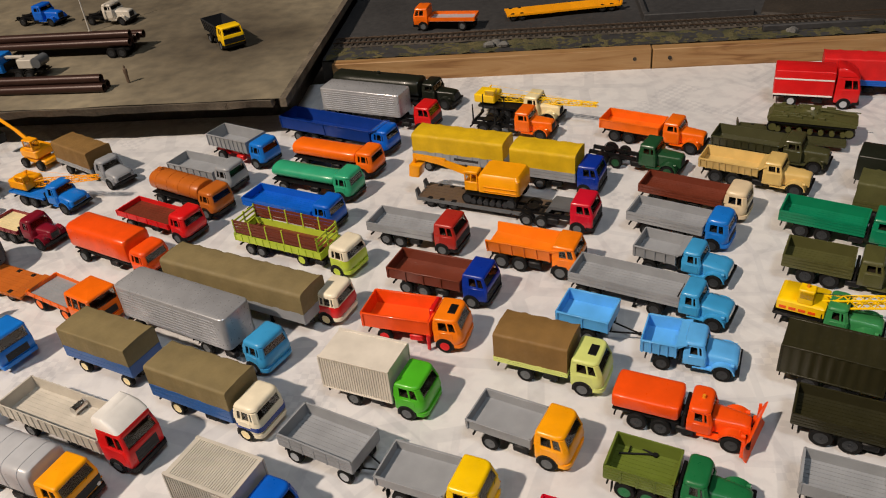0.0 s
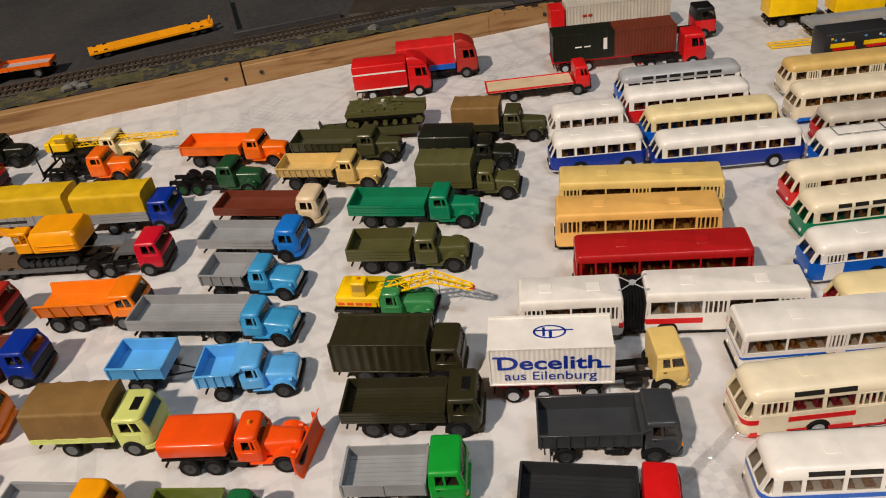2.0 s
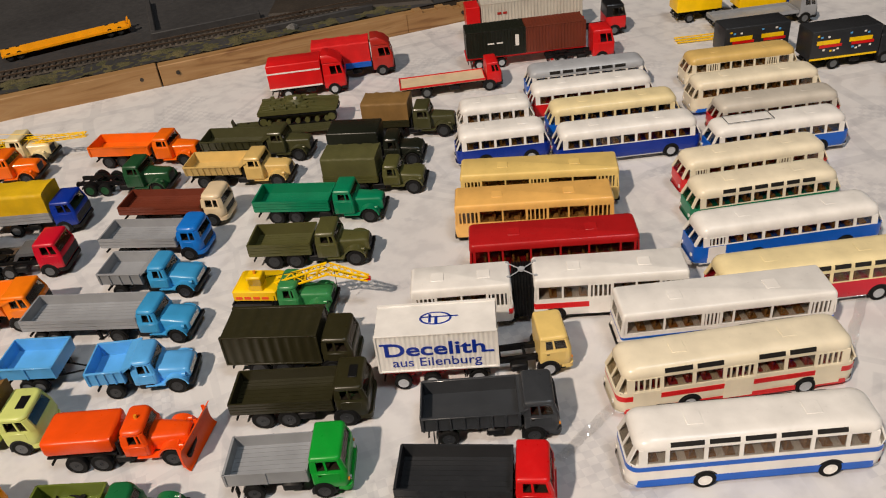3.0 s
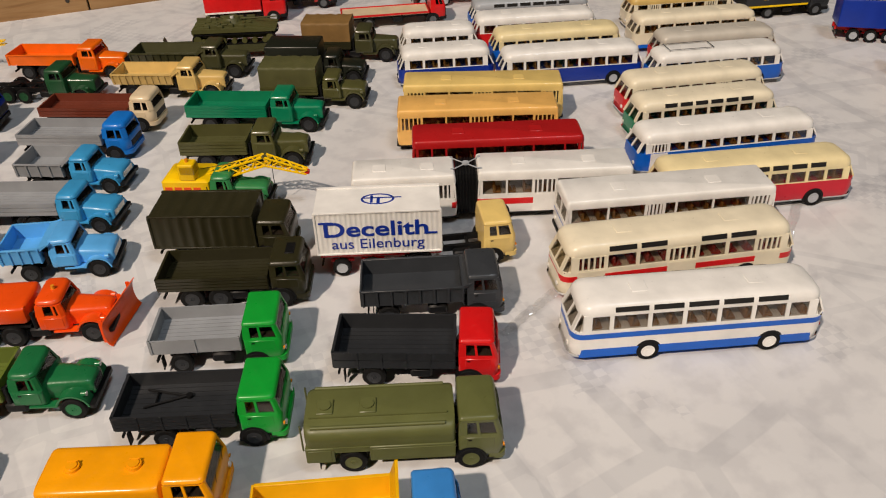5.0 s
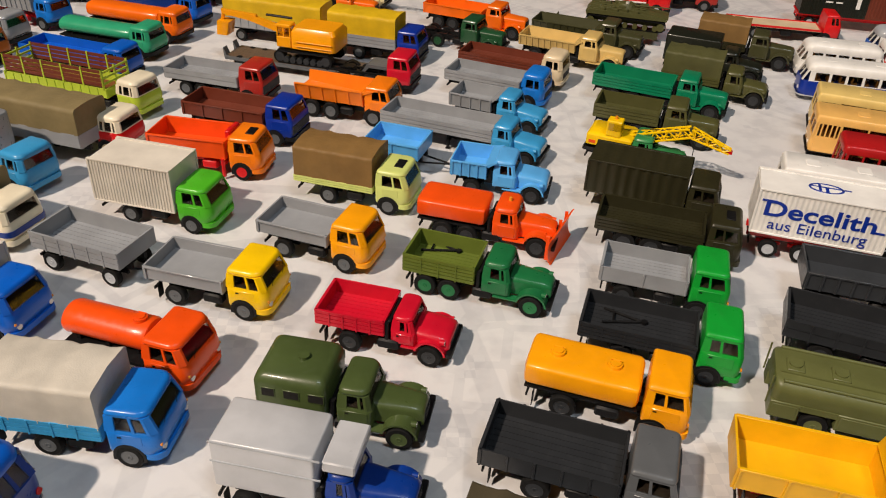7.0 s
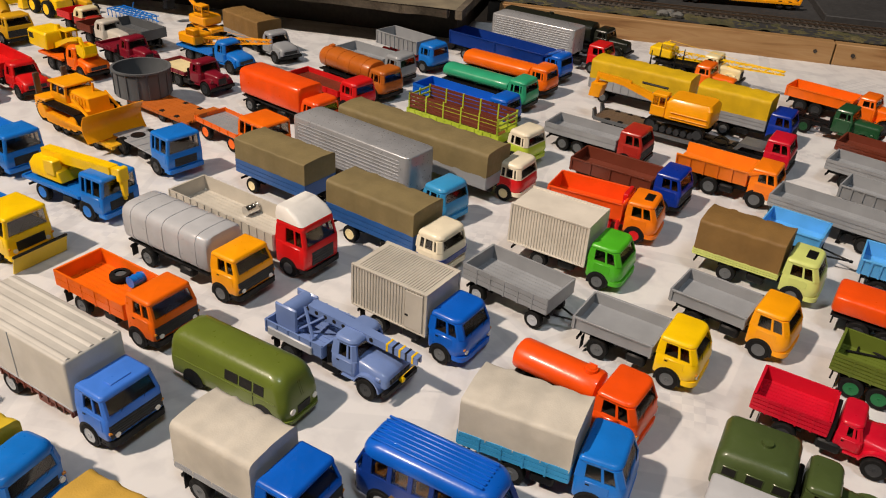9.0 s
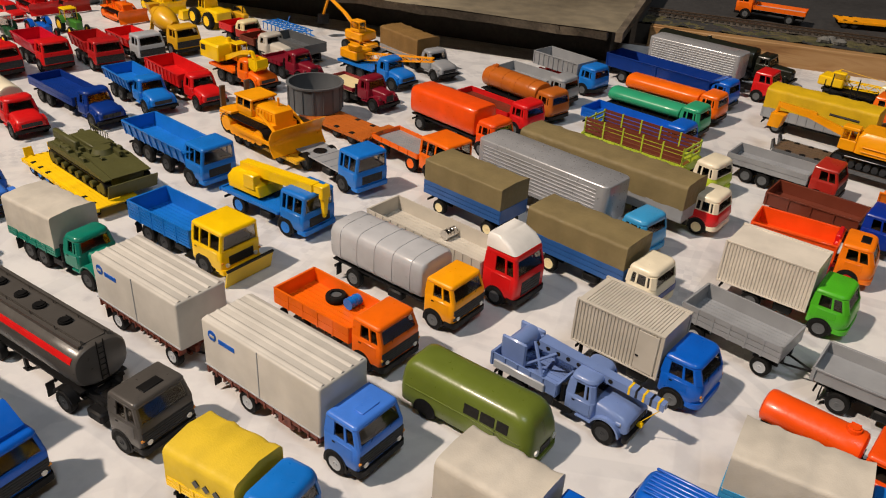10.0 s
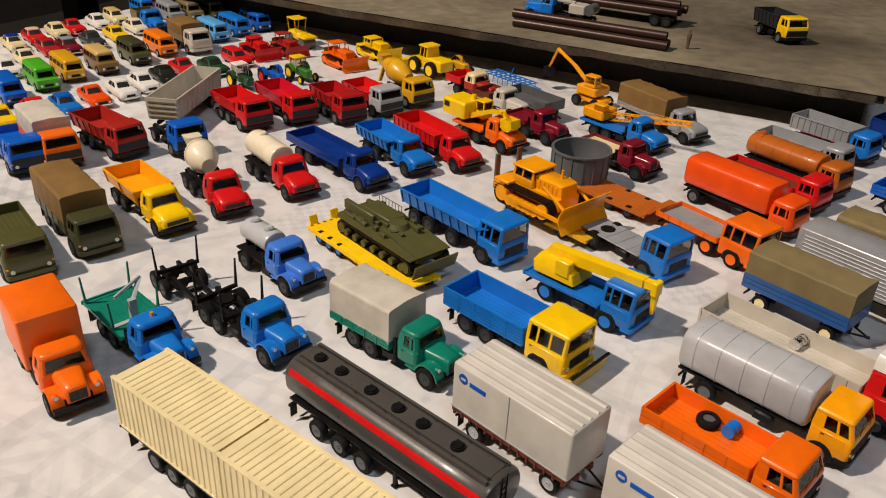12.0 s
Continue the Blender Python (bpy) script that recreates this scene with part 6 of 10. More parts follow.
def bulldozer(place, label, tone, blade_tone=None, canopy=True, k=1.0):
    """Crawler tractor with a blade; origin under its middle."""
    t = thing("bulldozer", place, label, "bulldozer")
    c = paint(tone)
    for s in (-1, 1):
        crawler(t, -0.022 * k, 0.020 * k, s * 0.0115 * k, 0.0058 * k, tone, w=0.0060 * k)
        arm = Geo().box(-0.004 * k, 0.030 * k, s * 0.0155 * k - 0.0008, s * 0.0155 * k + 0.0008, 0.0050 * k, 0.0070 * k)
        arm.rod((0.010 * k, s * 0.010 * k, 0.0180 * k), (0.029 * k, s * 0.010 * k, 0.0080 * k), 0.0009 * k)
        part("push_arm", arm, c, t)
    b = Geo().loft([rounded(-0.020 * k, 0.020 * k, -0.0085 * k, 0.0085 * k, 0.0060 * k, 0.001, 2), rounded(-0.020 * k, 0.020 * k, -0.0085 * k, 0.0085 * k, 0.0130 * k, 0.001, 2)])
    b.loft([rounded(-0.001 * k, 0.020 * k, -0.0065 * k, 0.0065 * k, 0.0125 * k, 0.0012, 2), rounded(-0.001 * k, 0.0195 * k, -0.0065 * k, 0.0065 * k, 0.0195 * k, 0.0012, 2), rounded(0.0, 0.018 * k, -0.0055 * k, 0.0055 * k, 0.0205 * k, 0.0012, 2)])
    b.box(-0.023 * k, -0.012 * k, -0.0140 * k, 0.0140 * k, 0.0118 * k, 0.0135 * k, 0.0004)
    for q in range(5):
        b.box(0.003 * k + q * 0.003 * k, 0.0045 * k + q * 0.003 * k, -0.0069 * k, 0.0069 * k, 0.0145 * k, 0.0185 * k)
    part("body", b, c, t)
    if canopy:
        g = Geo().box(-0.014 * k, 0.001 * k, -0.0088 * k, 0.0088 * k, 0.0130 * k, 0.0170 * k, 0.0005)
        for q in range(4):
            g.box(-0.0225 * k, -0.0145 * k, -0.0145 * k, -0.0138 * k, 0.0062 * k + q * 0.0016 * k, 0.0070 * k + q * 0.0016 * k)
        window_band(t, -0.014 * k, 0.001 * k, 0.0088 * k, 0.0170 * k, 0.0222 * k, 0.0004, 0.0004, c, (0.5,), 0.0008)
        part("operator_cab", g, c, t)
        part("cab_roof", Geo().box(-0.015 * k, 0.002 * k, -0.0092 * k, 0.0092 * k, 0.0220 * k, 0.0234 * k, 0.0006), c, t)
    else:
        g = Geo()
        for x in (-0.016, -0.004):
            for s in (-1, 1):
                g.rod((x * k, s * 0.008 * k, 0.013 * k), (x * k, s * 0.008 * k, 0.026 * k), 0.0006 * k)
        g.box(-0.018 * k, -0.002 * k, -0.0092 * k, 0.0092 * k, 0.0255 * k, 0.0266 * k)
        g.box(-0.014 * k, -0.007 * k, -0.004 * k, 0.004 * k, 0.013 * k, 0.019 * k, 0.0006)
        part("canopy", g, c, t)
    x = 0.030 * k
    prof = [(x + 0.0030 * k - 0.0036 * k * math.sin(math.pi * f), 0.0008 + 0.0155 * k * f) for f in np.linspace(0, 1, 8)]
    out = prof + [(px - 0.0009, pz) for px, pz in prof[::-1]]
    n, m = len(prof), len(prof) * 2
    bl = Geo()
    verts = [(px, -0.0185 * k, pz) for px, pz in out] + [(px, 0.0185 * k, pz) for px, pz in out]
    faces = [(i, (i + 1) % m, m + (i + 1) % m, m + i) for i in range(m)]
    for i in range(n - 1):
        j = m - 1 - i
        faces += [(i, i + 1, j - 1, j), (m + i, m + j, m + j - 1, m + i + 1)]
    bl.add(verts, faces)
    part("dozer_blade", bl, paint(blade_tone or tone), t, "curved dozer blade")
    part("exhaust", Geo().cyl((0.012 * k, 0.002 * k, 0.0222 * k), "z", 0.0007 * k, 0.0030 * k, 10), c, t)
    if k > 1.2:
        for y in (-0.010, 0.007):
            part("ripper_post", Geo().box(-0.0262 * k, -0.0246 * k, (y - 0.0012) * k, (y + 0.0022) * k, 0.0050 * k, 0.0250 * k, 0.0003), paint("umber"), t)
        part("ripper_frame", Geo().box(-0.0260 * k, -0.0200 * k, -0.0100 * k, 0.0100 * k, 0.0080 * k, 0.0105 * k, 0.0004), c, t)
    elif not canopy:
        part("rear_plate", Geo().box(-0.0235 * k, -0.0225 * k, -0.010 * k, 0.010 * k, 0.010 * k, 0.018 * k), paint("khaki"), t)
    return t


def tracked_carrier(place, label, tone, length=0.076, turret=True, blade=False, rails=False):
    """Military tracked vehicle; origin under its middle."""
    t = thing("tracked_carrier", place, label, "military vehicle")
    h = length / 2
    for s in (-1, 1):
        crawler(t, -h, h, s * 0.0135, 0.0050, tone, w=0.0048, rollers=7)
    c = paint(tone, 0.5)
    b = Geo().profile([(-h + 0.001, 0.0055), (-h - 0.001, 0.0120), (-h + 0.003, 0.0168), (h - 0.026, 0.0168), (h + 0.001, 0.0125), (h - 0.002, 0.0070), (h - 0.006, 0.0045), (-h + 0.004, 0.0045)], -0.0112, 0.0112)
    b.profile([(-h, 0.0112), (-h + 0.002, 0.0150), (h - 0.024, 0.0150), (h, 0.0118), (h, 0.0110)], -0.0160, 0.0160)
    part("hull", b, c, t)
    if turret:
        part("turret", Geo().cyl((-0.002, 0, 0.0188), "z", 0.0100, 0.0022, 24, 0.0066), c, t)
        g = Geo().rod((0.004, 0, 0.0190), (0.040, 0, 0.0196), 0.0006, 8)
        part("gun_barrel", g, c, t)
        part("searchlight", Geo().cyl((-0.001, -0.004, 0.0216), "z", 0.0018, 0.0009, 14), LAMP, t)
    det = Geo()
    rnd = random.Random(5)
    for k in range(46):
        x, y = rnd.uniform(-h + 0.004, h - 0.022), rnd.choice((-1, 1)) * rnd.uniform(0.004, 0.014)
        a, bb = rnd.uniform(0.0015, 0.0040), rnd.uniform(0.0008, 0.0020)
        z = 0.0150 if abs(y) > 0.0112 else 0.0168
        det.box(x - a, x + a, y - bb, y + bb, z - 0.0002, z + rnd.uniform(0.0006, 0.0030), 0.0002)
    part("fittings", det, c, t)
    hatch = Geo()
    for x, y in ((h - 0.030, -0.005), (h - 0.030, 0.005), (-h + 0.014, 0.0)):
        hatch.cyl((x, y, 0.0171), "z", 0.0032, 0.0004, 16)
    part("hatch", hatch, c, t)
    if blade:
        part("dozer_blade", Geo().hexa([(h + 0.003, -0.0170, 0.0010), (h + 0.004, -0.0170, 0.0010), (h + 0.004, 0.0170, 0.0010), (h + 0.003, 0.0170, 0.0010)], [(h + 0.006, -0.0170, 0.0105), (h + 0.007, -0.0170, 0.0105), (h + 0.007, 0.0170, 0.0105), (h + 0.006, 0.0170, 0.0105)]), c, t)
        cr = Geo().box(-h + 0.002, -h + 0.034, -0.0115, -0.0080, 0.0170, 0.0235, 0.0006)
        cr.box(-h + 0.010, -h + 0.040, -0.003, 0.011, 0.0170, 0.0200, 0.0006)
        for q in range(8):
            cr.rod((-h + 0.012 + q * 0.0034, 0.0105, 0.020), (-h + 0.012 + q * 0.0034, 0.0105, 0.0245), 0.0003, 4)
        cr.rod((-h + 0.012, 0.0105, 0.0245), (-h + 0.036, 0.0105, 0.0245), 0.0003, 4)
        part("jib", cr, c, t)
        part("turret", Geo().cyl((0.006, 0.001, 0.0182), "z", 0.0080, 0.0018, 20, 0.0056), c, t)
    return t


def excavator(place, label, tone, reach=0.055):
    t = thing("excavator", place, label, "excavator")
    c = paint(tone)
    for s in (-1, 1):
        crawler(t, -0.020, 0.020, s * 0.0110, 0.0042, "charcoal", w=0.0052)
    g = Geo().loft([rounded(-0.009, 0.022, -0.0125, 0.0125, 0.0100, 0.003, 3), rounded(-0.009, 0.022, -0.0125, 0.0125, 0.0205, 0.003, 3), rounded(-0.007, 0.020, -0.0105, 0.0105, 0.0232, 0.003, 3)])
    part("engine_house", g, c, t, tone + " rounded excavator house")
    part("turntable", Geo().cyl((0, 0, 0.0092), "z", 0.008, 0.001, 20), FRAME, t)
    cab = Geo().box(-0.018, -0.008, -0.0125, -0.0040, 0.0100, 0.0170, 0.0005)
    o = part("operator_cab", cab, c, t)
    part("cab_roof", Geo().box(-0.018, -0.008, -0.0125, -0.0040, 0.0228, 0.0250, 0.0005), c, o)
    for x in (-0.0178, -0.0134, -0.0090):
        for y in (-0.0122, -0.0048):
            part("cab_post", Geo().box(x, x + 0.0008, y, y + 0.0008, 0.0165, 0.0232), c, o)
    part("cab_window", Geo().box(-0.0172, -0.0088, -0.0119, -0.0046, 0.0168, 0.0230), GLASS, o)
    r = Geo()
    for s in (-1, 1):
        r.rod((-0.004, s * 0.0131, 0.0120), (0.020, s * 0.0131, 0.0120), 0.0003)
        r.rod((-0.004, s * 0.0131, 0.0150), (0.020, s * 0.0131, 0.0150), 0.0003)
    part("handrail", r, c, t)
    b = Geo().hexa([(-0.008, -0.002, 0.012), (-0.008, 0.002, 0.012), (-0.008, 0.002, 0.0165), (-0.008, -0.002, 0.0165)], [(-0.010 - reach * 0.6, -0.0014, 0.0205), (-0.010 - reach * 0.6, 0.0014, 0.0205), (-0.010 - reach * 0.6, 0.0014, 0.0245), (-0.010 - reach * 0.6, -0.0014, 0.0245)])
    b.hexa([(-0.006 - reach * 0.6, -0.0012, 0.0200), (-0.006 - reach * 0.6, 0.0012, 0.0200), (-0.006 - reach * 0.6, 0.0012, 0.0250), (-0.006 - reach * 0.6, -0.0012, 0.0250)], [(-0.010 - reach, -0.0010, 0.0230), (-0.010 - reach, 0.0010, 0.0230), (-0.010 - reach, 0.0010, 0.0262), (-0.010 - reach, -0.0010, 0.0262)])
    part("boom", b, c, t)
    k = Geo().loft([rounded(-0.013 - reach, -0.005 - reach, -0.005, 0.005, 0.0100, 0.001, 2), rounded(-0.012 - reach, -0.003 - reach, -0.005, 0.005, 0.0190, 0.001, 2)])
    k.rod((-0.010 - reach, 0, 0.019), (-0.009 - reach, 0, 0.0235), 0.0012)
    part("bucket", k, c, t)
    ram = Geo().rod((-0.012, 0.0, 0.0255), (-0.030, 0.0, 0.0258), 0.0008)
    part("ram", ram, FRAME, t)
    return t


def farm_tractor(place, label, tone, hub="yellow", cab=None):
    t = thing("farm_tractor", place, label, "tractor")
    c = paint(tone)
    for s in (-1, 1):
        for x, r, w in ((-0.009, 0.0080, 0.0042), (0.013, 0.0048, 0.0026)):
            tyre, rim = wheel_meshes(r, w, hub)
            o = new("wheel", tyre)
            o.parent, o.location = t, (x, s * 0.0092, r)
            if s > 0:
                o.rotation_euler = (0, 0, math.pi)
            q = new("rim", rim)
            q.parent = o
        part("mudguard", Geo().arc(-0.009, 0.008, 0.0086, 0.0007, 20, 150, *sorted((s * 0.0062, s * 0.0112))), c, t)
    b = Geo().loft([rounded(-0.010, 0.016, -0.0036, 0.0036, 0.006, 0.001, 2), rounded(-0.010, 0.016, -0.0038, 0.0038, 0.0130, 0.001, 2), rounded(-0.004, 0.015, -0.0028, 0.0028, 0.0142, 0.001, 2)])
    part("bonnet", b, c, t)
    part("exhaust", Geo().cyl((0.008, 0.001, 0.0175), "z", 0.0006, 0.0035, 8), FRAME, t)
    if cab:
        g = Geo()
        for x in (-0.013, -0.002):
            for s in (-1, 1):
                g.box(x, x + 0.0009, *sorted((s * 0.0060, s * 0.0068)), 0.012, 0.0235)
        g.box(-0.0138, -0.0006, -0.0072, 0.0072, 0.0232, 0.0250, 0.0006)
        o = part("cab_frame", g, paint(cab), t)
        part("cab_window", Geo().box(-0.0126, -0.0016, -0.0064, 0.0064, 0.0135, 0.0232), GLASS, o)
    else:
        g = Geo().box(-0.012, -0.008, -0.003, 0.003, 0.0118, 0.0150, 0.0006)
        g.rod((-0.003, 0, 0.013), (-0.0055, 0, 0.0170), 0.0004)
        g.cyl((-0.0055, 0, 0.0170), "x", 0.0022, 0.0003, 14)
        part("driver_seat", g, FRAME, t)
    return t


def concrete_ring(place, label):
    """Open grey tub with a rolled rim."""
    t = thing("storage_tub", place, label, "tub")
    n, g = 40, Geo()
    ring = lambda r, z: [(r * math.cos(2 * math.pi * i / n), r * math.sin(2 * math.pi * i / n), z) for i in range(n)]
    g.loft([ring(0.0225, 0.0), ring(0.0228, 0.0205), ring(0.0240, 0.0210), ring(0.0240, 0.0224), ring(0.0218, 0.0224), ring(0.0216, 0.0012), ring(0.0215, 0.0010)])
    part("tub_wall", g, paint("midgrey", 0.5), t)
    for k in range(16):
        a = 2 * math.pi * k / 16
        part("tub_rib", Geo().box(0.0224, 0.0234, -0.0005, 0.0005, 0.001, 0.0206), paint("midgrey", 0.5), t).rotation_euler = (0, 0, a)
    return t


def low_loader(place, label, tone, length=0.09, axles=(0.0, 0.0115, 0.023), z=0.0085, deck_tone=None, neck=0.018, rim="charcoal", wr=0.0048):
    t = thing("low_loader", place, label, "trailer")
    wheels(t, axles, wr, tone=rim)
    c = paint(tone, 0.42)
    g = Geo()
    for s in (-1, 1):
        g.box(-0.012, length - 0.012, s * 0.0135 - 0.0012, s * 0.0135 + 0.0012, z - 0.0022, z + 0.0002)
        for k in range(12):
            x = -0.010 + (length - 0.004) * k / 11
            g.box(x - 0.0003, x + 0.0003, s * 0.0147 - 0.0003, s * 0.0147 + 0.0003, z - 0.002, z)
    g.box(-0.012, -0.010, -0.0135, 0.0135, z - 0.002, z + 0.0004)
    part("side_beam", g, c, t)
    n = 10
    board = finish("plank", Geo().box(-0.012, length - 0.012, -0.00115, 0.00115, z - 0.0006, z + 0.0004), paint(deck_tone or tone, 0.5))
    for k in range(n):
        d = new("plank", board)
        d.parent = t
        d.location = (0, -0.0125 + 0.025 * (k + 0.5) / n, 0.0001 * (k % 2))
    if neck:
        x = length - 0.012
        nk = Geo().profile([(x - 0.001, z - 0.002), (x - 0.001, z + 0.0006), (x + 0.004, 0.0165), (x + neck, 0.0165), (x + neck, 0.0140), (x + 0.006, 0.0140)], -0.0095, 0.0095)
        part("gooseneck", nk, c, t)
    ramps = Geo()
    for s in (-1, 1):
        ramps.hexa([(-0.014, s * 0.0085 - 0.003, z - 0.003), (-0.012, s * 0.0085 - 0.003, z), (-0.012, s * 0.0085 + 0.003, z), (-0.014, s * 0.0085 + 0.003, z - 0.003)],
                   [(-0.015, s * 0.0085 - 0.003, z + 0.006), (-0.0142, s * 0.0085 - 0.003, z + 0.006), (-0.0142, s * 0.0085 + 0.003, z + 0.006), (-0.015, s * 0.0085 + 0.003, z + 0.006)])
    part("ramp", ramps, c, t)
    return t


def semi_trailer(place, length, label, body, tone, cloth=None, top=0.0400, z=0.0135, axles=(0.16, 0.27), rim="midgrey", hb=0.006, ribs=0, roof_ribs=0, frame_tone=None, bands=0,
                 hatches=(), stakes_n=6, boards=3, metal=False, wr=0.0052, legs=0.72, name="semi_trailer", r=0.0012, plain_roof=False, drawbar=0.0, walkway=False, inner=None, taper=0.9, hw=0.0141, rib=0.00045):
    """Trailer; the origin lies under its rear end. axles are fractions of its length."""
    t = trailer_base(name, place, label, [length * a for a in axles], length, rear=0.0, wr=wr, rim=rim, legs=legs, frame_tone=frame_tone, drawbar=drawbar)
    if body == "bed":
        drop_bed(t, 0, length, z, hb, tone, boards=boards, stakes=stakes_n, inner=inner, hw=hw)
    elif body == "tarp":
        drop_bed(t, 0, length, z, hb, tone, boards=boards, stakes=stakes_n, hw=hw)
        tarp_top(t, 0, length, z + hb - 0.0004, top, canvas(cloth), bows=max(4, int(length / 0.016)), r=r, hw=hw + 0.0001)
    elif body == "box":
        if ribs:
            container(t, 0, length, z, top, tone, ribs=ribs, roof_ribs=roof_ribs, plain_roof=plain_roof, hw=hw, rib=rib)
        else:
            plain_box(t, 0, length, z, top, tone, r=r, hw=hw, mat=metalled(tone) if metal else None)
    elif body == "tip":
        tipper(t, 0, length, z, hb, tone, ribs=stakes_n, taper=taper)
    elif body == "tank":
        barrel(t, 0, length, z + 0.0098, 0.0132, 0.0104, metalled(tone) if metal else paint(tone), bands=bands, hatches=hatches, flat=2.6, walkway=walkway)
        part("tank_deck", Geo().box(0.002, length - 0.002, -0.0115, 0.0115, 0.0112, 0.0122), FRAME, t)
    return t


def horizontal_ribs(t, x0, x1, z0, z1, hw, tone, n=8, metal=True):
    for s in (-1, 1):
        g = Geo()
        for k in range(n):
            z = z0 + (z1 - z0) * (k + 0.5) / n
            g.rod((x0, s * hw, z), (x1, s * hw, z), 0.0004, 6)
        part("side_ribs", g, metalled(tone) if metal else paint(tone), t)


def slat_sides(t, x0, x1, z0, z1, hw, frame, slat, bays=5):
    """High sides of coloured posts with dark boards between them."""
    for s in (-1, 1):
        g = Geo()
        for k in range(bays + 1):
            x = x0 + (x1 - x0) * k / bays
            g.box(x - 0.0006, x + 0.0006, s * hw - 0.0006, s * hw + 0.0006, z0 - 0.002, z1)
        part("side_posts", g, paint(frame), t)
        for k in range(4):
            z = z0 + (z1 - z0) * (k + 0.15) / 4
            part("slat", Geo().box(x0, x1, s * hw - 0.0003, s * hw + 0.0003, z, z + (z1 - z0) * 0.19), paint(slat, 0.5), t)
    e = Geo()
    for y in (-hw, 0, hw):
        e.box(x1 - 0.0005, x1 + 0.0005, y - 0.0006, y + 0.0006, z0 - 0.002, z1)
        e.box(x0 - 0.0005, x0 + 0.0005, y - 0.0006, y + 0.0006, z0 - 0.002, z1)
    for k in range(3):
        z = z0 + (z1 - z0) * (k + 0.3) / 3
        e.box(x1 - 0.0004, x1 + 0.0004, -hw, hw, z, z + 0.0014)
        e.box(x0 - 0.0004, x0 + 0.0004, -hw, hw, z, z + 0.0014)
    part("end_gate", e, paint(frame), t)


def lattice_crane(t, tip, tone="amber", x=-0.002, z=0.0145):
    """Small slewing house with a long low lattice boom."""
    c = paint(tone)
    part("turntable", Geo().cyl((x, 0, z), "z", 0.0075, 0.0010, 20), FRAME, t)
    g = Geo().box(x - 0.015, x + 0.009, -0.0112, 0.0112, z + 0.001, z + 0.0105, 0.0012)
    g.box(x - 0.003, x + 0.0095, -0.0112, -0.0035, z + 0.0100, z + 0.0165, 0.0008)
    o = part("crane_house", g, c, t, tone + " crane house")
    part("cab_window", Geo().box(x - 0.0015, x + 0.0093, -0.0115, -0.0045, z + 0.0112, z + 0.0152), GLASS, o)
    a = (x + 0.008, 0.002, z + 0.0040)
    lattice(t, a, tip, 0.0064, 0.0034, tone, 16, 0.00052)
    f = Geo().rod((x - 0.004, 0.002, z + 0.009), (x + 0.001, 0.002, z + 0.0170), 0.0006)
    f.rod((x - 0.009, 0.002, z + 0.009), (x + 0.001, 0.002, z + 0.0170), 0.0004)
    f.rod((x + 0.001, 0.002, z + 0.0170), tip, 0.00018, 4)
    part("gantry", f, c, t)


def excavator_body(t, x, tone):
    """Boxy slewing house with a windowed engine bay and a folded digging arm."""
    c = paint(tone)
    part("turntable", Geo().cyl((x, 0, 0.0160), "z", 0.0085, 0.0012, 20), FRAME, t)
    w = 0.0128
    g = Geo().loft([rounded(x - 0.026, x + 0.004, -w, w, 0.0172, 0.0016, 3), rounded(x - 0.026, x + 0.004, -w, w, 0.0300, 0.0016, 3), rounded(x - 0.0245, x + 0.003, -w + 0.0015, w - 0.0015, 0.0318, 0.0016, 3)])
    g.cyl((x - 0.002, 0.004, 0.0335), "z", 0.0030, 0.0026, 14, 0.0022)
    o = part("excavator_house", g, c, t, tone + " excavator house")
    part("side_window", Geo().box(x - 0.023, x - 0.016, -w - 0.0002, -w + 0.0004, 0.0238, 0.0288), DARKIN, o)
    cab = Geo().box(x + 0.0042, x + 0.0150, 0.0010, w, 0.0172, 0.0240, 0.0006)
    oc = part("operator_cab", cab, c, t)
    part("cab_roof", Geo().box(x + 0.0042, x + 0.0152, 0.0008, w, 0.0322, 0.0338, 0.0005), c, oc)
    for px in (x + 0.0044, x + 0.0138):
        for py in (0.0012, w - 0.0012):
            part("cab_post", Geo().box(px, px + 0.0011, py, py + 0.0011, 0.0238, 0.0324), c, oc)
    part("cab_window", Geo().box(x + 0.0052, x + 0.0140, 0.0020, w - 0.0006, 0.0240, 0.0322), GLASS, oc)
    b = Geo()
    for y in (-0.0052, -0.0018):
        b.profile([(x + 0.002, 0.0185), (x + 0.006, 0.0178), (x + 0.030, 0.0288), (x + 0.044, 0.0322), (x + 0.044, 0.0348), (x + 0.028, 0.0318), (x + 0.002, 0.0215)], y - 0.0007, y + 0.0007)
    b.rod((x + 0.008, -0.0035, 0.0205), (x + 0.030, -0.0035, 0.0300), 0.0010, 8)
    part("boom", b, c, t)
    part("dipper", Geo().profile([(x + 0.041, 0.0350), (x + 0.046, 0.0344), (x + 0.050, 0.0280), (x + 0.047, 0.0276)], -0.0048, -0.0022), c, t)
    k = Geo().profile([(x + 0.046, 0.0295), (x + 0.049, 0.0205), (x + 0.056, 0.0200), (x + 0.060, 0.0240), (x + 0.059, 0.0305), (x + 0.0575, 0.0305), (x + 0.0580, 0.0245), (x + 0.0550, 0.0220), (x + 0.0505, 0.0225), (x + 0.0485, 0.0295)], -0.0095, 0.0025)
    k.box(x + 0.047, x + 0.0575, -0.0097, -0.0090, 0.0220, 0.0302)
    k.box(x + 0.047, x + 0.0575, 0.0020, 0.0027, 0.0220, 0.0302)
    part("bucket", k, c, t)


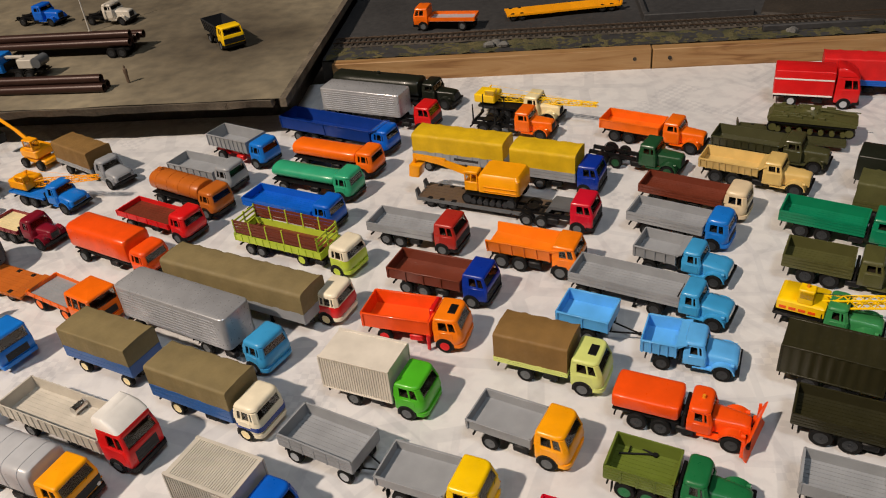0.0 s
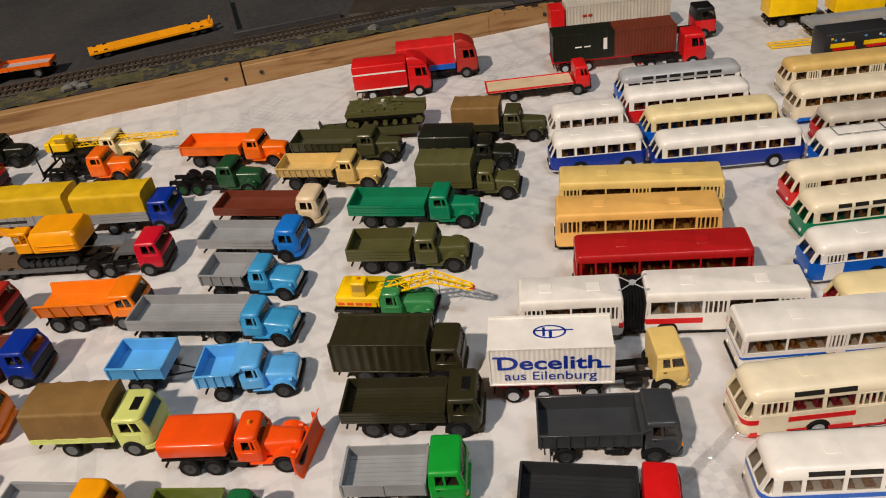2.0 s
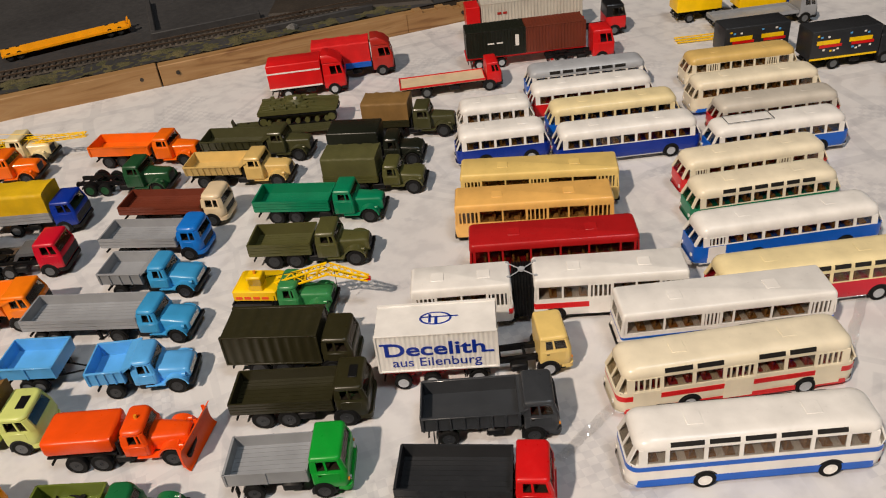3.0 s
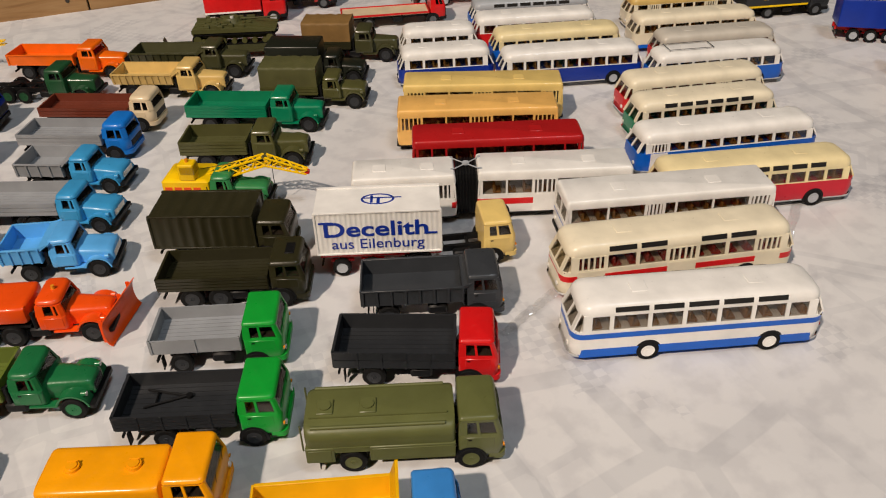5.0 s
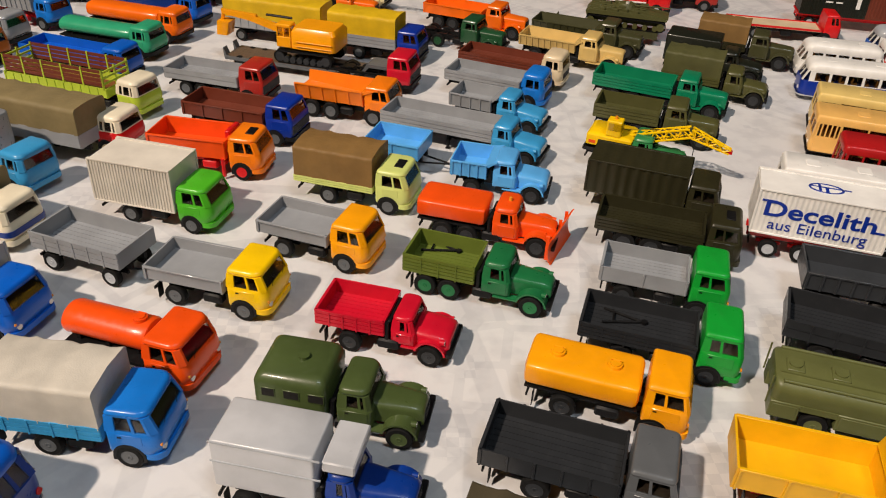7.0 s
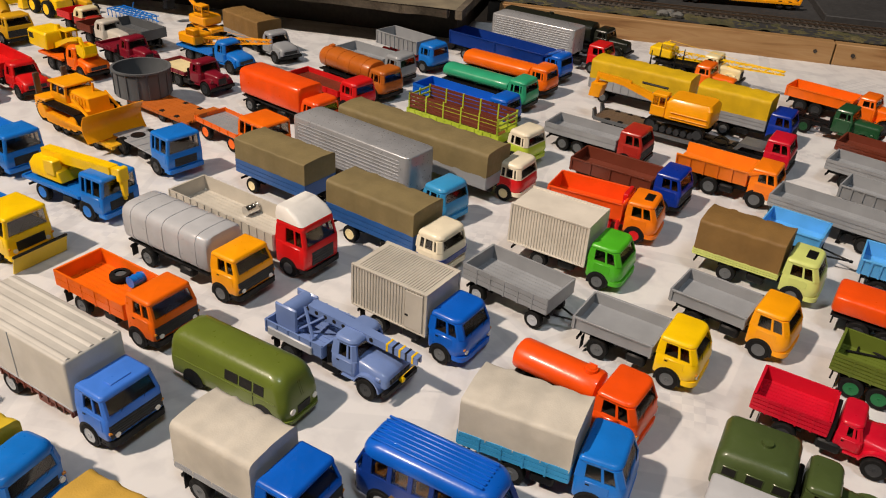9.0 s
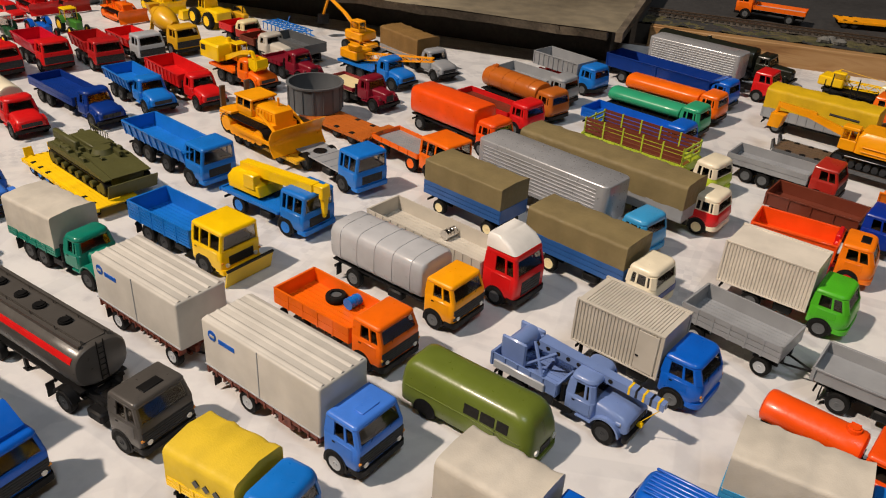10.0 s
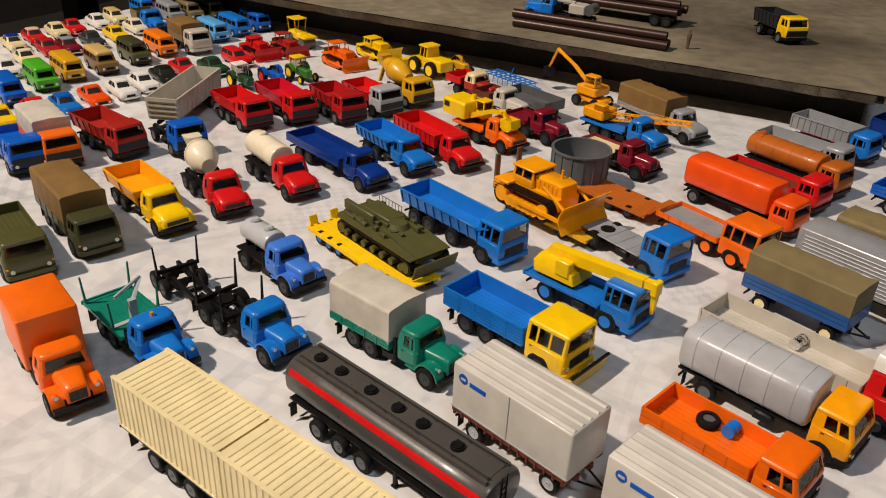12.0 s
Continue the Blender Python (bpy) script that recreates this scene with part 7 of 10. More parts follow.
def backhoe(place, label, tone):
    """Wheeled digger with its arm folded high; origin under its middle."""
    t = thing("excavator", place, label, "excavator")
    c = paint(tone)
    wheels(t, (-0.012, 0.012), 0.0056, tone="charcoal")
    part("undercarriage", Geo().box(-0.018, 0.018, -0.009, 0.009, 0.0055, 0.0105, 0.001), c, t)
    part("excavator_house", Geo().box(-0.014, 0.012, -0.012, 0.012, 0.0125, 0.0220, 0.0015), c, t)
    cab = Geo().box(-0.004, 0.010, -0.012, -0.002, 0.0220, 0.0255, 0.0006)
    cab.box(-0.004, 0.010, -0.012, -0.002, 0.0320, 0.0338, 0.0006)
    for x in (-0.0038, 0.0088):
        for y in (-0.0118, -0.0032):
            cab.box(x, x + 0.001, y, y + 0.001, 0.025, 0.0325)
    o = part("operator_cab", cab, c, t)
    part("cab_window", Geo().box(-0.003, 0.009, -0.0112, -0.0028, 0.0255, 0.0320), GLASS, o)
    b = Geo()
    for a, q, r in (((-0.006, 0.003, 0.018), (-0.030, 0.003, 0.034), 0.0022), ((-0.030, 0.003, 0.034), (-0.056, 0.003, 0.046), 0.0019), ((-0.056, 0.003, 0.046), (-0.066, 0.003, 0.024), 0.0014)):
        b.rod(a, q, r, 8)
    part("digging_arm", b, c, t)
    part("bucket", Geo().loft([rounded(-0.071, -0.062, -0.002, 0.008, 0.015, 0.001, 2), rounded(-0.070, -0.061, -0.002, 0.008, 0.025, 0.001, 2)]), FRAME, t)
    return t


def harrow(place, label):
    t = thing("farm_harrow", place, label, "implement")
    c = paint("steelblue")
    g = Geo()
    for y in (-0.010, -0.0035, 0.0035, 0.010):
        g.rod((-0.030, y, 0.0085), (0.030, y, 0.0085), 0.0007)
    for k in range(9):
        x = -0.030 + 0.0075 * k
        g.rod((x, -0.011, 0.0085), (x + 0.003, 0.011, 0.0085), 0.0006)
        g.rod((x, -0.010, 0.0085), (x, -0.010, 0.0004), 0.0005)
        g.rod((x, 0.010, 0.0085), (x, 0.010, 0.0004), 0.0005)
    g.rod((0.0, 0, 0.0085), (0.006, 0, 0.0200), 0.0006)
    g.rod((0.030, 0, 0.0085), (0.048, 0, 0.0070), 0.0007)
    part("frame", g, c, t)
    return t


def wheel_loader(place, label, tone):
    t = thing("wheel_loader", place, label, "loader")
    wheels(t, (-0.014, 0.014), 0.0092, track=0.0150, w=0.0058, tone=tone)
    c = paint(tone)
    g = Geo().loft([rounded(-0.028, -0.002, -0.0100, 0.0100, 0.0090, 0.002, 3), rounded(-0.028, -0.002, -0.0100, 0.0100, 0.0190, 0.002, 3), rounded(-0.026, -0.004, -0.0085, 0.0085, 0.0208, 0.002, 3)])
    g.box(-0.002, 0.022, -0.0085, 0.0085, 0.0080, 0.0150, 0.0012)
    part("body", g, c, t)
    cab = Geo().box(-0.004, 0.010, -0.0090, 0.0090, 0.0150, 0.0200, 0.0006)
    window_band(t, -0.004, 0.010, 0.0090, 0.0200, 0.0310, 0.0010, 0.0006, c, (0.5,), 0.0008)
    part("operator_cab", cab, c, t)
    part("cab_roof", Geo().box(-0.005, 0.011, -0.0098, 0.0098, 0.0308, 0.0330, 0.0008), c, t)
    b = Geo()
    for s in (-1, 1):
        b.rod((0.012, s * 0.006, 0.0165), (0.034, s * 0.006, 0.0080), 0.0013)
    b.loft([rounded(0.032, 0.044, -0.0165, 0.0165, 0.0010, 0.001, 2), rounded(0.031, 0.040, -0.0165, 0.0165, 0.0110, 0.001, 2)])
    part("bucket", b, c, t)
    return t


def road_roller(place, label, tone):
    t = thing("road_roller", place, label, "roller")
    c = paint(tone)
    part("front_drum", Geo().cyl((0.014, 0, 0.0070), "y", 0.0070, 0.0085, 24), paint("midgrey"), t)
    part("rear_drum", Geo().cyl((-0.013, 0, 0.0080), "y", 0.0080, 0.0100, 24), paint("midgrey"), t)
    g = Geo().box(-0.020, 0.008, -0.0070, 0.0070, 0.0085, 0.0180, 0.0018)
    g.box(0.004, 0.024, -0.0095, 0.0095, 0.0130, 0.0160, 0.0008)
    part("body", g, c, t)
    r = Geo().box(-0.018, 0.002, -0.0090, 0.0090, 0.0325, 0.0338, 0.0005)
    for x in (-0.016, 0.0):
        for s in (-1, 1):
            r.rod((x, s * 0.0065, 0.018), (x, s * 0.0080, 0.0328), 0.0005)
    part("canopy", r, c, t)
    return t


def pipe_load(place, label, length, n=5, r=0.0050, tone="maroon"):
    """A stack of loose pipes, each a pipe of its own."""
    t = thing("pipe_stack", place, label, "pipes")
    m = surface("pipe_steel", (0.040, 0.018, 0.014), rough=0.35, metal=0.2)
    rows = [(k, 0) for k in range((n + 1) // 2 + (n > 3))]
    rows += [(k + 0.5, 1) for k in range(n - len(rows))]
    for k, lvl in rows:
        g = Geo()
        ring = lambda x, q: [(x, q * math.cos(2 * math.pi * i / 20), q * math.sin(2 * math.pi * i / 20)) for i in range(20)]
        g.loft([ring(length, r * 0.82), ring(0, r * 0.82), ring(0, r), ring(length, r), ring(length, r * 0.82)], cap=False)
        o = part("pipe", g, m, t)
        o.location = (random.uniform(-0.004, 0.004), k * 2.02 * r, r + lvl * 1.74 * r)
    return t


def figurine(place, label):
    t = tagged(new("figurine", finish("figurine", Geo().loft([[(q * math.cos(2 * math.pi * i / 10), q * 0.7 * math.sin(2 * math.pi * i / 10), z) for i in range(10)] for q, z in
               ((0.0016, 0.0), (0.0018, 0.004), (0.0020, 0.0095), (0.0026, 0.0120), (0.0024, 0.0160), (0.0010, 0.0168), (0.0013, 0.0185), (0.0006, 0.0202))]), paint("umber", 0.6))), label, "figurine")
    x, y, turn, z = place
    t.matrix_basis = pose(x, y, z, 0, 0, turn)
    return t


def roof_emblem(t, x, z):
    """Blue ring with bars on a trailer's roof."""
    g = Geo()
    n = 32
    for k in range(n):
        a0, a1 = 2 * math.pi * k / n, 2 * math.pi * (k + 1) / n
        q = [(x + r * math.cos(a), 0.6 * r * math.sin(a)) for r, a in ((0.0092, a0), (0.0092, a1), (0.0080, a1), (0.0080, a0))]
        g.hexa([(px, py, z - 0.0001) for px, py in q], [(px, py, z + 0.0002) for px, py in q])
    g.box(x - 0.0085, x + 0.0130, 0.0008, 0.0016, z - 0.0001, z + 0.0002)
    g.box(x - 0.0005, x + 0.0012, -0.0046, 0.0012, z - 0.0001, z + 0.0002)
    g.box(x - 0.0040, x - 0.0026, -0.0036, 0.0036, z - 0.0001, z + 0.0002)
    part("emblem", g, paint("navy"), t, "blue ring emblem")


def event_print(t, length, x0=0.0):
    """Bright unreadable lettering on a black box side, with a yellow rail."""
    rnd = random.Random(9)
    for panel in (0.06, 0.54):
        a = x0 + length * panel
        w = length * 0.40
        part("print", Geo().box(a + w * 0.05, a + w * 0.90, -0.0146, -0.0140, 0.0265, 0.0305), paint("yellow"), t, "yellow bar of bold writing")
        part("print", Geo().box(a + w * 0.15, a + w * 0.98, -0.0147, -0.0140, 0.0235, 0.0262), paint("red"), t)
        for k in range(7):
            x, z = a + w * (0.04 + 0.13 * k), rnd.choice((0.0190, 0.0205, 0.0330, 0.0345))
            part("print", Geo().box(x, x + w * 0.08, -0.0146, -0.0140, z, z + 0.0016), paint(rnd.choice(("white", "sky", "yellow", "white"))), t)
    part("rail", Geo().box(x0, x0 + length, -0.0150, -0.0142, 0.0118, 0.0134), paint("yellow"), t)


def tilt_print(t, length, x0=0.0, top=0.0390):
    """Long folds in a tarpaulin roof and a blue emblem on its side."""
    g = Geo()
    for k in range(5):
        y = -0.0112 + 0.0056 * k
        g.hexa([(x0 + 0.001, y - 0.0016, top - 0.0002), (x0 + length - 0.001, y - 0.0016, top - 0.0002), (x0 + length - 0.001, y + 0.0016, top - 0.0002), (x0 + 0.001, y + 0.0016, top - 0.0002)],
               [(x0 + 0.001, y - 0.0003, top + 0.0006), (x0 + length - 0.001, y - 0.0003, top + 0.0006), (x0 + length - 0.001, y + 0.0003, top + 0.0006), (x0 + 0.001, y + 0.0003, top + 0.0006)])
    part("roof_folds", g, paint("palegrey", 0.45), t)
    e = Geo().cyl((x0 + length * 0.10, -0.0142, top - 0.0062), "y", 0.0026, 0.0002, 22)
    part("emblem", e, paint("blue"), t, "round blue emblem")
    part("emblem_mark", Geo().box(x0 + length * 0.10 - 0.0012, x0 + length * 0.10 + 0.0018, -0.0146, -0.0143, top - 0.0069, top - 0.0057), paint("stone"), t)
    writing_bars(t, x0 + length * 0.16, x0 + length * 0.30, top - 0.0082, top - 0.0060, -0.0142, "blue", ())
    s = Geo().box(x0 + length * 0.5 - 0.0002, x0 + length * 0.5 + 0.0002, -0.0144, -0.0140, 0.0142, top - 0.0004)
    s.box(x0, x0 + length, -0.0144, -0.0140, 0.0140, 0.0146)
    part("seam", s, paint("lightgrey", 0.5), t)
    for q in (-1, 1):
        rail = Geo().box(x0 + 0.0005, x0 + length - 0.0005, *sorted((q * 0.0110, q * 0.0138)), 0.0112, 0.0138)
        for k in range(14):
            x = x0 + 0.002 + (length - 0.004) * k / 13
            rail.box(x - 0.0005, x + 0.0005, *sorted((q * 0.0105, q * 0.0142)), 0.0098, 0.0134)
        part("side_rail", rail, paint("brown", 0.45), t, "brown ribbed side rail")


def truck_tilt(place, wb, label, cab, tone, body, **kw):
    t, back = truck("covered_truck", place, wb, label, cab, tone, tail=0.026, frame_tone="brown", **kw)
    o = plain_box(t, -0.027, back - 0.0015, 0.0140, 0.0390, body, hw=0.0141)
    tilt_print(t, back + 0.0255, -0.027)
    return t


def log_dolly(place, label):
    t = thing("log_dolly", place, label, "trailer")
    wheels(t, (0.0, 0.013), 0.0058, tone="charcoal")
    chassis(t, -0.006, 0.050, axles=(0.0, 0.013), tanks=False, r=0.0058)
    stakes(t, (0.0065,), "black", 0.0135, 0.0310)
    return t


def pipe_dolly(place, label):
    t = thing("log_dolly", place, label, "trailer")
    wheels(t, (0.0, 0.014), 0.0062, tone="charcoal")
    chassis(t, -0.008, 0.022, axles=(0.0, 0.014), tanks=False, r=0.0062)
    return t


def bellows(t, x0):
    """Folding joint of an articulated bus with its cross brace on top."""
    rings = []
    n = 14
    for k in range(n + 1):
        x = x0 + (0.0004 - x0) * k / n
        e = 0.0 if k % 2 else 0.0009
        rings.append([(x, y * (0.0132 - e), z) for y, z in ((-1, 0.0055), (-1, 0.0300 - e), (-0.86, 0.0318 - e), (0.86, 0.0318 - e), (1, 0.0300 - e), (1, 0.0055))])
    o = part("bellows", Geo().loft(rings), FRAME, t, "black folded bellows between the halves", sharp=20)
    c = Geo()
    m = x0 / 2
    for a in (1, -1):
        for s in (1, -1):
            c.rod((m, 0, 0.0330), (m + s * 0.0085, a * s * 0.0075, 0.0330), 0.0004)
            c.cyl((m + s * 0.0085, a * s * 0.0075, 0.0332), "z", 0.0011, 0.0005, 12)
    c.cyl((m, 0, 0.0334), "z", 0.0022, 0.0006, 16)
    part("roof_brace", c, paint("lightgrey"), o, "grey cross brace with round ends")


def panel_bus(place, label, tone, length=0.070, hw=0.0120):
    """One-piece van with a rounded roof; windows only in its front half."""
    t = thing("panel_bus", place, label, "van")
    a, b = -length / 2, length / 2
    wheels(t, (a + 0.015, b - 0.013), 0.0052, track=hw - 0.0004, w=0.0032, tone=tone)
    rings = []
    for z, e, f in ((0.0042, 0.0010, 0.0014), (0.0052, 0.0002, 0.0002), (0.0105, 0.0, 0.0), (0.0150, 0.0002, 0.0006), (0.0205, 0.0009, 0.0024), (0.0232, 0.0016, 0.0038), (0.0252, 0.0030, 0.0056), (0.0265, 0.0050, 0.0084), (0.0271, 0.0078, 0.0120)):
        rings.append(rounded(a + e * 0.9, b - f, -hw + e, hw - e, z, min(0.0052, (hw - e) * 0.8), 6, min(0.0038, (hw - e) * 0.7)))
    o = part("body", Geo().loft(rings), paint(tone), t, sharp=60)
    for s in (-1, 1):
        for x0, x1 in ((0.0005, 0.0080), (0.0090, 0.0160), (0.0172, 0.0228)):
            z0, z1 = 0.0156, 0.0204
            y0, y1 = hw - 0.0003, hw - 0.0009
            g = Geo().hexa([(x0, s * (y0 + 0.0003), z0), (x1, s * (y0 + 0.0003), z0), (x1, s * (y0 - 0.001), z0), (x0, s * (y0 - 0.001), z0)], [(x0, s * (y1 + 0.0002), z1), (x1, s * (y1 + 0.0002), z1), (x1, s * (y1 - 0.001), z1), (x0, s * (y1 - 0.001), z1)])
            part("window", g, DARKIN, o)
        part("windscreen", Geo().hexa([(b - 0.0005, s * 0.0004, 0.0150), (b - 0.0024, s * (hw - 0.0020), 0.0150), (b - 0.0040, s * (hw - 0.0030), 0.0150), (b - 0.0020, s * 0.0004, 0.0150)], [(b - 0.0026, s * 0.0004, 0.0212), (b - 0.0046, s * (hw - 0.0032), 0.0212), (b - 0.0060, s * (hw - 0.0042), 0.0212), (b - 0.0040, s * 0.0004, 0.0212)]), GLASS, o)
        part("headlamp", Geo().cyl((b - 0.0004, s * hw * 0.60, 0.0100), "x", 0.0015, 0.0008, 14), LAMP, t)
        part("belt_line", Geo().box(a + 0.004, b - 0.006, s * hw - 0.0002, s * hw + 0.0002, 0.0138, 0.0143), paint(tone), o)
        part("door_seam", Geo().box(0.0166, 0.0168, s * hw - 0.00015, s * hw + 0.00015, 0.0062, 0.0150), FRAME, o)
    for x in (a + 0.015, b - 0.013):
        arch_shade(t, x, hw, 0.0050, 0.0050)
    part("bumper", Geo().loft([rounded(b - 0.006, b + 0.0008, -hw + 0.0002, hw - 0.0002, z, 0.0052, 5, 0.0006) for z in (0.0044, 0.0060)]), paint(tone, 0.4), t)
    part("grille", Geo().box(b - 0.0006, b + 0.0002, -0.0040, 0.0040, 0.0072, 0.0112), FRAME, t)
    return t


def spare_tyre(place, label):
    t = thing("spare_tyre", place, label, "tyre")
    n = 22
    rings = [[(r * math.cos(2 * math.pi * i / n), r * math.sin(2 * math.pi * i / n), z) for i in range(n)] for r, z in ((0.0030, 0.0), (0.0050, 0.0), (0.0056, 0.0008), (0.0056, 0.0030), (0.0050, 0.0038), (0.0030, 0.0038))]
    part("tyre", Geo().loft(rings, cap=False), RUBBER, t)
    part("rim", Geo().cyl((0, 0, 0.0018), "z", 0.0031, 0.0012, 18), paint("midgrey", 0.45), t)
    return t


def drum(place, label, tone):
    t = thing("drum", place, label, "drum")
    c = CHROME if tone == "chrome" else paint(tone)
    r = 0.0030
    part("barrel", Geo().cyl((0, 0, r), "y", r, 0.0045, 20), c, t)
    for y in (-0.0044, -0.0015, 0.0015, 0.0044):
        part("hoop", Geo().cyl((0, y, r + 0.0002), "y", r + 0.0002, 0.0003, 20), c, t)
    return t


def fuel_truck(place, wb, label, cab, tone, body, tail=0.0170, **kw):
    """Fuel tanker with lockers along its sides and a low rounded tank."""
    t, back = truck("tank_truck", place, wb, label, cab, tone, tail=tail - 0.002, **kw)
    c = paint(body, 0.42)
    x0, x1 = -tail, back - 0.0012
    g = Geo().loft([rounded(x0, x1, -w, w, z, 0.002, 4, 0.003) for z, w in ((0.0150, 0.0134), (0.0200, 0.0138), (0.0226, 0.0134), (0.0242, 0.0122), (0.0250, 0.0098))])
    o = part("tank", g, c, t, sharp=50)
    for s in (-1, 1):
        for a, b in ((x0, -0.0072), (0.0072, x1)):
            k = part("locker", Geo().box(a, b, *sorted((s * 0.0060, s * 0.0139)), 0.0072, 0.0156, 0.0003), c, o)
            part("locker_door", Geo().box(a + 0.0012, b - 0.0012, *sorted((s * 0.0138, s * 0.0141)), 0.0086, 0.0144, 0.0001), c, k)
        part("wheel_cover", Geo().box(-0.0072, 0.0072, *sorted((s * 0.0060, s * 0.0138)), 0.0128, 0.0156), c, o)
        part("hose_tube", Geo().rod((x0 + 0.003, s * 0.0112, 0.0250), (x1 - 0.004, s * 0.0112, 0.0250), 0.0008, 10), c, o)
        part("rear_rail", Geo().rod((x0 - 0.0012, s * 0.0110, 0.0120), (x0 - 0.0012, s * 0.0110, 0.0262), 0.0004), c, o)
    for q in (0.13, 0.42):
        x = x0 + (x1 - x0) * q
        hatch = part("hatch", Geo().box(x - 0.0035, x + 0.0035, -0.0042, 0.0042, 0.0246, 0.0258, 0.0003), c, o)
        part("hatch_lid", Geo().cyl((x, 0, 0.0261), "z", 0.0026, 0.0004, 16), c, hatch)
    part("roof_rail", Geo().box(x0 + 0.002, x1 - 0.003, -0.0062, -0.0055, 0.0248, 0.0258), c, o)
    return t


def beam_bundle(place, label):
    t = thing("beam_bundle", place, label, "beams")
    for k in range(4):
        y, z = -0.006 + 0.004 * k, 0.0006 + 0.0011 * (k % 2)
        g = Geo().box(-0.030, 0.030, y - 0.0005, y + 0.0005, z, z + 0.0012)
        for q in range(9):
            x = -0.028 + 0.007 * q
            g.box(x - 0.0005, x + 0.0005, y - 0.0016, y + 0.0016, z + 0.0002, z + 0.0010)
        part("beam", g, paint("yellow"), t)
    return t


def film_material():
    m, nt, p = shader("clear_film")
    nt.nodes.remove(p)
    clear = nt.nodes.new("ShaderNodeBsdfTransparent")
    clear.inputs["Color"].default_value = (0.95, 0.95, 0.95, 1)
    gloss = nt.nodes.new("ShaderNodeBsdfGlossy")
    gloss.inputs["Roughness"].default_value = 0.12
    mix = nt.nodes.new("ShaderNodeMixShader")
    mix.inputs["Fac"].default_value = 0.12
    link(nt, clear.outputs["BSDF"], mix.inputs[1])
    link(nt, gloss.outputs["BSDF"], mix.inputs[2])
    link(nt, mix.outputs["Shader"], nt.nodes["Material Output"].inputs["Surface"])
    return m


FILM = film_material()


def film_strip(place, label, length):
    """Thin crumpled ribbon of clear film lying on the cloth."""
    t = thing("film_strip", place, label, "plastic film")
    n, m = 40, 6
    verts, faces = [], []
    for i in range(n + 1):
        for j in range(m + 1):
            x, y = -length / 2 + length * i / n, -0.003 + 0.006 * j / m
            z = 0.0016 + 0.0030 * abs(noise.noise(Vector((x * 130, y * 220, 4.0)))) + 0.0012 * abs(noise.noise(Vector((x * 420, y * 300, 9.0))))
            verts.append((x, y + 0.002 * noise.noise(Vector((x * 60, 0, 2))), z))
    for i in range(n):
        for j in range(m):
            a = i * (m + 1) + j
            faces.append((a, a + 1, a + m + 2, a + m + 1))
    g = Geo().add(verts, faces)
    part("film", g, FILM, t, sharp=25)
    return t


def folded_loader(t, x):
    """Red loading crane folded behind the cab."""
    c = paint("red")
    o = part("loader_column", Geo().box(x - 0.0016, x + 0.0016, -0.0040, 0.0040, 0.0110, 0.0275, 0.0005), c, t, "red folded loading crane")
    part("outrigger_beam", Geo().box(x - 0.0014, x + 0.0014, -0.0150, 0.0150, 0.0088, 0.0112, 0.0003), c, o)
    for s in (-1, 1):
        part("outrigger_leg", Geo().cyl((x, s * 0.0140, 0.0075), "z", 0.0013, 0.0060, 12), c, o)
        part("crane_arm", Geo().box(x - 0.0013, x + 0.0013, *sorted((s * 0.0008, s * 0.0125)), 0.0240 if s > 0 else 0.0190, 0.0270 if s > 0 else 0.0222, 0.0004), c, o)
    part("crane_ram", Geo().rod((x, -0.0105, 0.0140), (x, -0.0030, 0.0235), 0.0009, 10), c, o)


def tow_bar(place, label):
    """Triangular tow bar of thin rods lying flat."""
    t = thing("tow_bar", place, label, "tow bar")
    g = Geo().rod((0.010, 0, 0.0008), (-0.008, 0.0055, 0.0008), 0.0006, 8)
    g.rod((0.010, 0, 0.0008), (-0.008, -0.0055, 0.0008), 0.0006, 8)
    g.rod((-0.003, -0.0040, 0.0008), (-0.003, 0.0040, 0.0008), 0.0005, 8)
    g.cyl((0.011, 0, 0.0008), "z", 0.0015, 0.0006, 14)
    part("rod", g, FRAME, t)
    return t


# ---------------------------------------------------------------- the vehicles on the table

# coaches and city buses
bus((0.4325, 0.3901, -18.3), 0.124, "white coach with blue stripes and skylights along its roof edge", "white", "white", axles=(0.0378, 0.0980), band="blue", shares=(0.65, 1.15, 1.05, 1.05, 1.05, 1.05, 0.7), skylights=True, skirt="blue", skirt_z=(0.0040, 0.0088), rim="white", band_z=(0.0152, 0.0182), zb=0.0196, zr=0.0280, zt=0.0342)
bus((0.4515, 0.4340, -14.2), 0.1312, "cream coach with a red stripe and slit doors", "ivory", "ivory", axles=(0.0400, 0.1036), band="red", skirt="red", shares=(0.95, 1.05, 1.0, 1.0, 1.0, 1.0, 0.9), doors=(0, 3, 6), skylights=True, seat=SEATRED, band_z=(0.0128, 0.0162), zb=0.0190, zr=0.0272, zt=0.0342)
bus((0.4790, 0.4750, -16.8), 0.1240, "white city bus with a blue stripe and square ends", "white", "white", axles=(0.0298, 0.0917), band="blue", shares=(1.1, 1.1, 0.55, 0.35, 1.1, 1.1, 0.65), doors=(2, 6), square=True, r=0.002, rb=0.002, band_z=(0.014, 0.0155), pane_gap=0.0012, zb=0.0180, zr=0.0276, zt=0.0325)
bus((0.5480, 0.4806, -16.0), 0.1265, "red and cream touring coach with skylights", "crimson", "cream", axles=(0.0402, 0.1004), panes=9, skylights=True)
bus((0.5650, 0.5280, -14.1), 0.1284, "white and blue rounded coach", "blue", "white", axles=(0.0422, 0.1023), panes=9, doors=(0,), zb=0.0180, zr=0.0240)
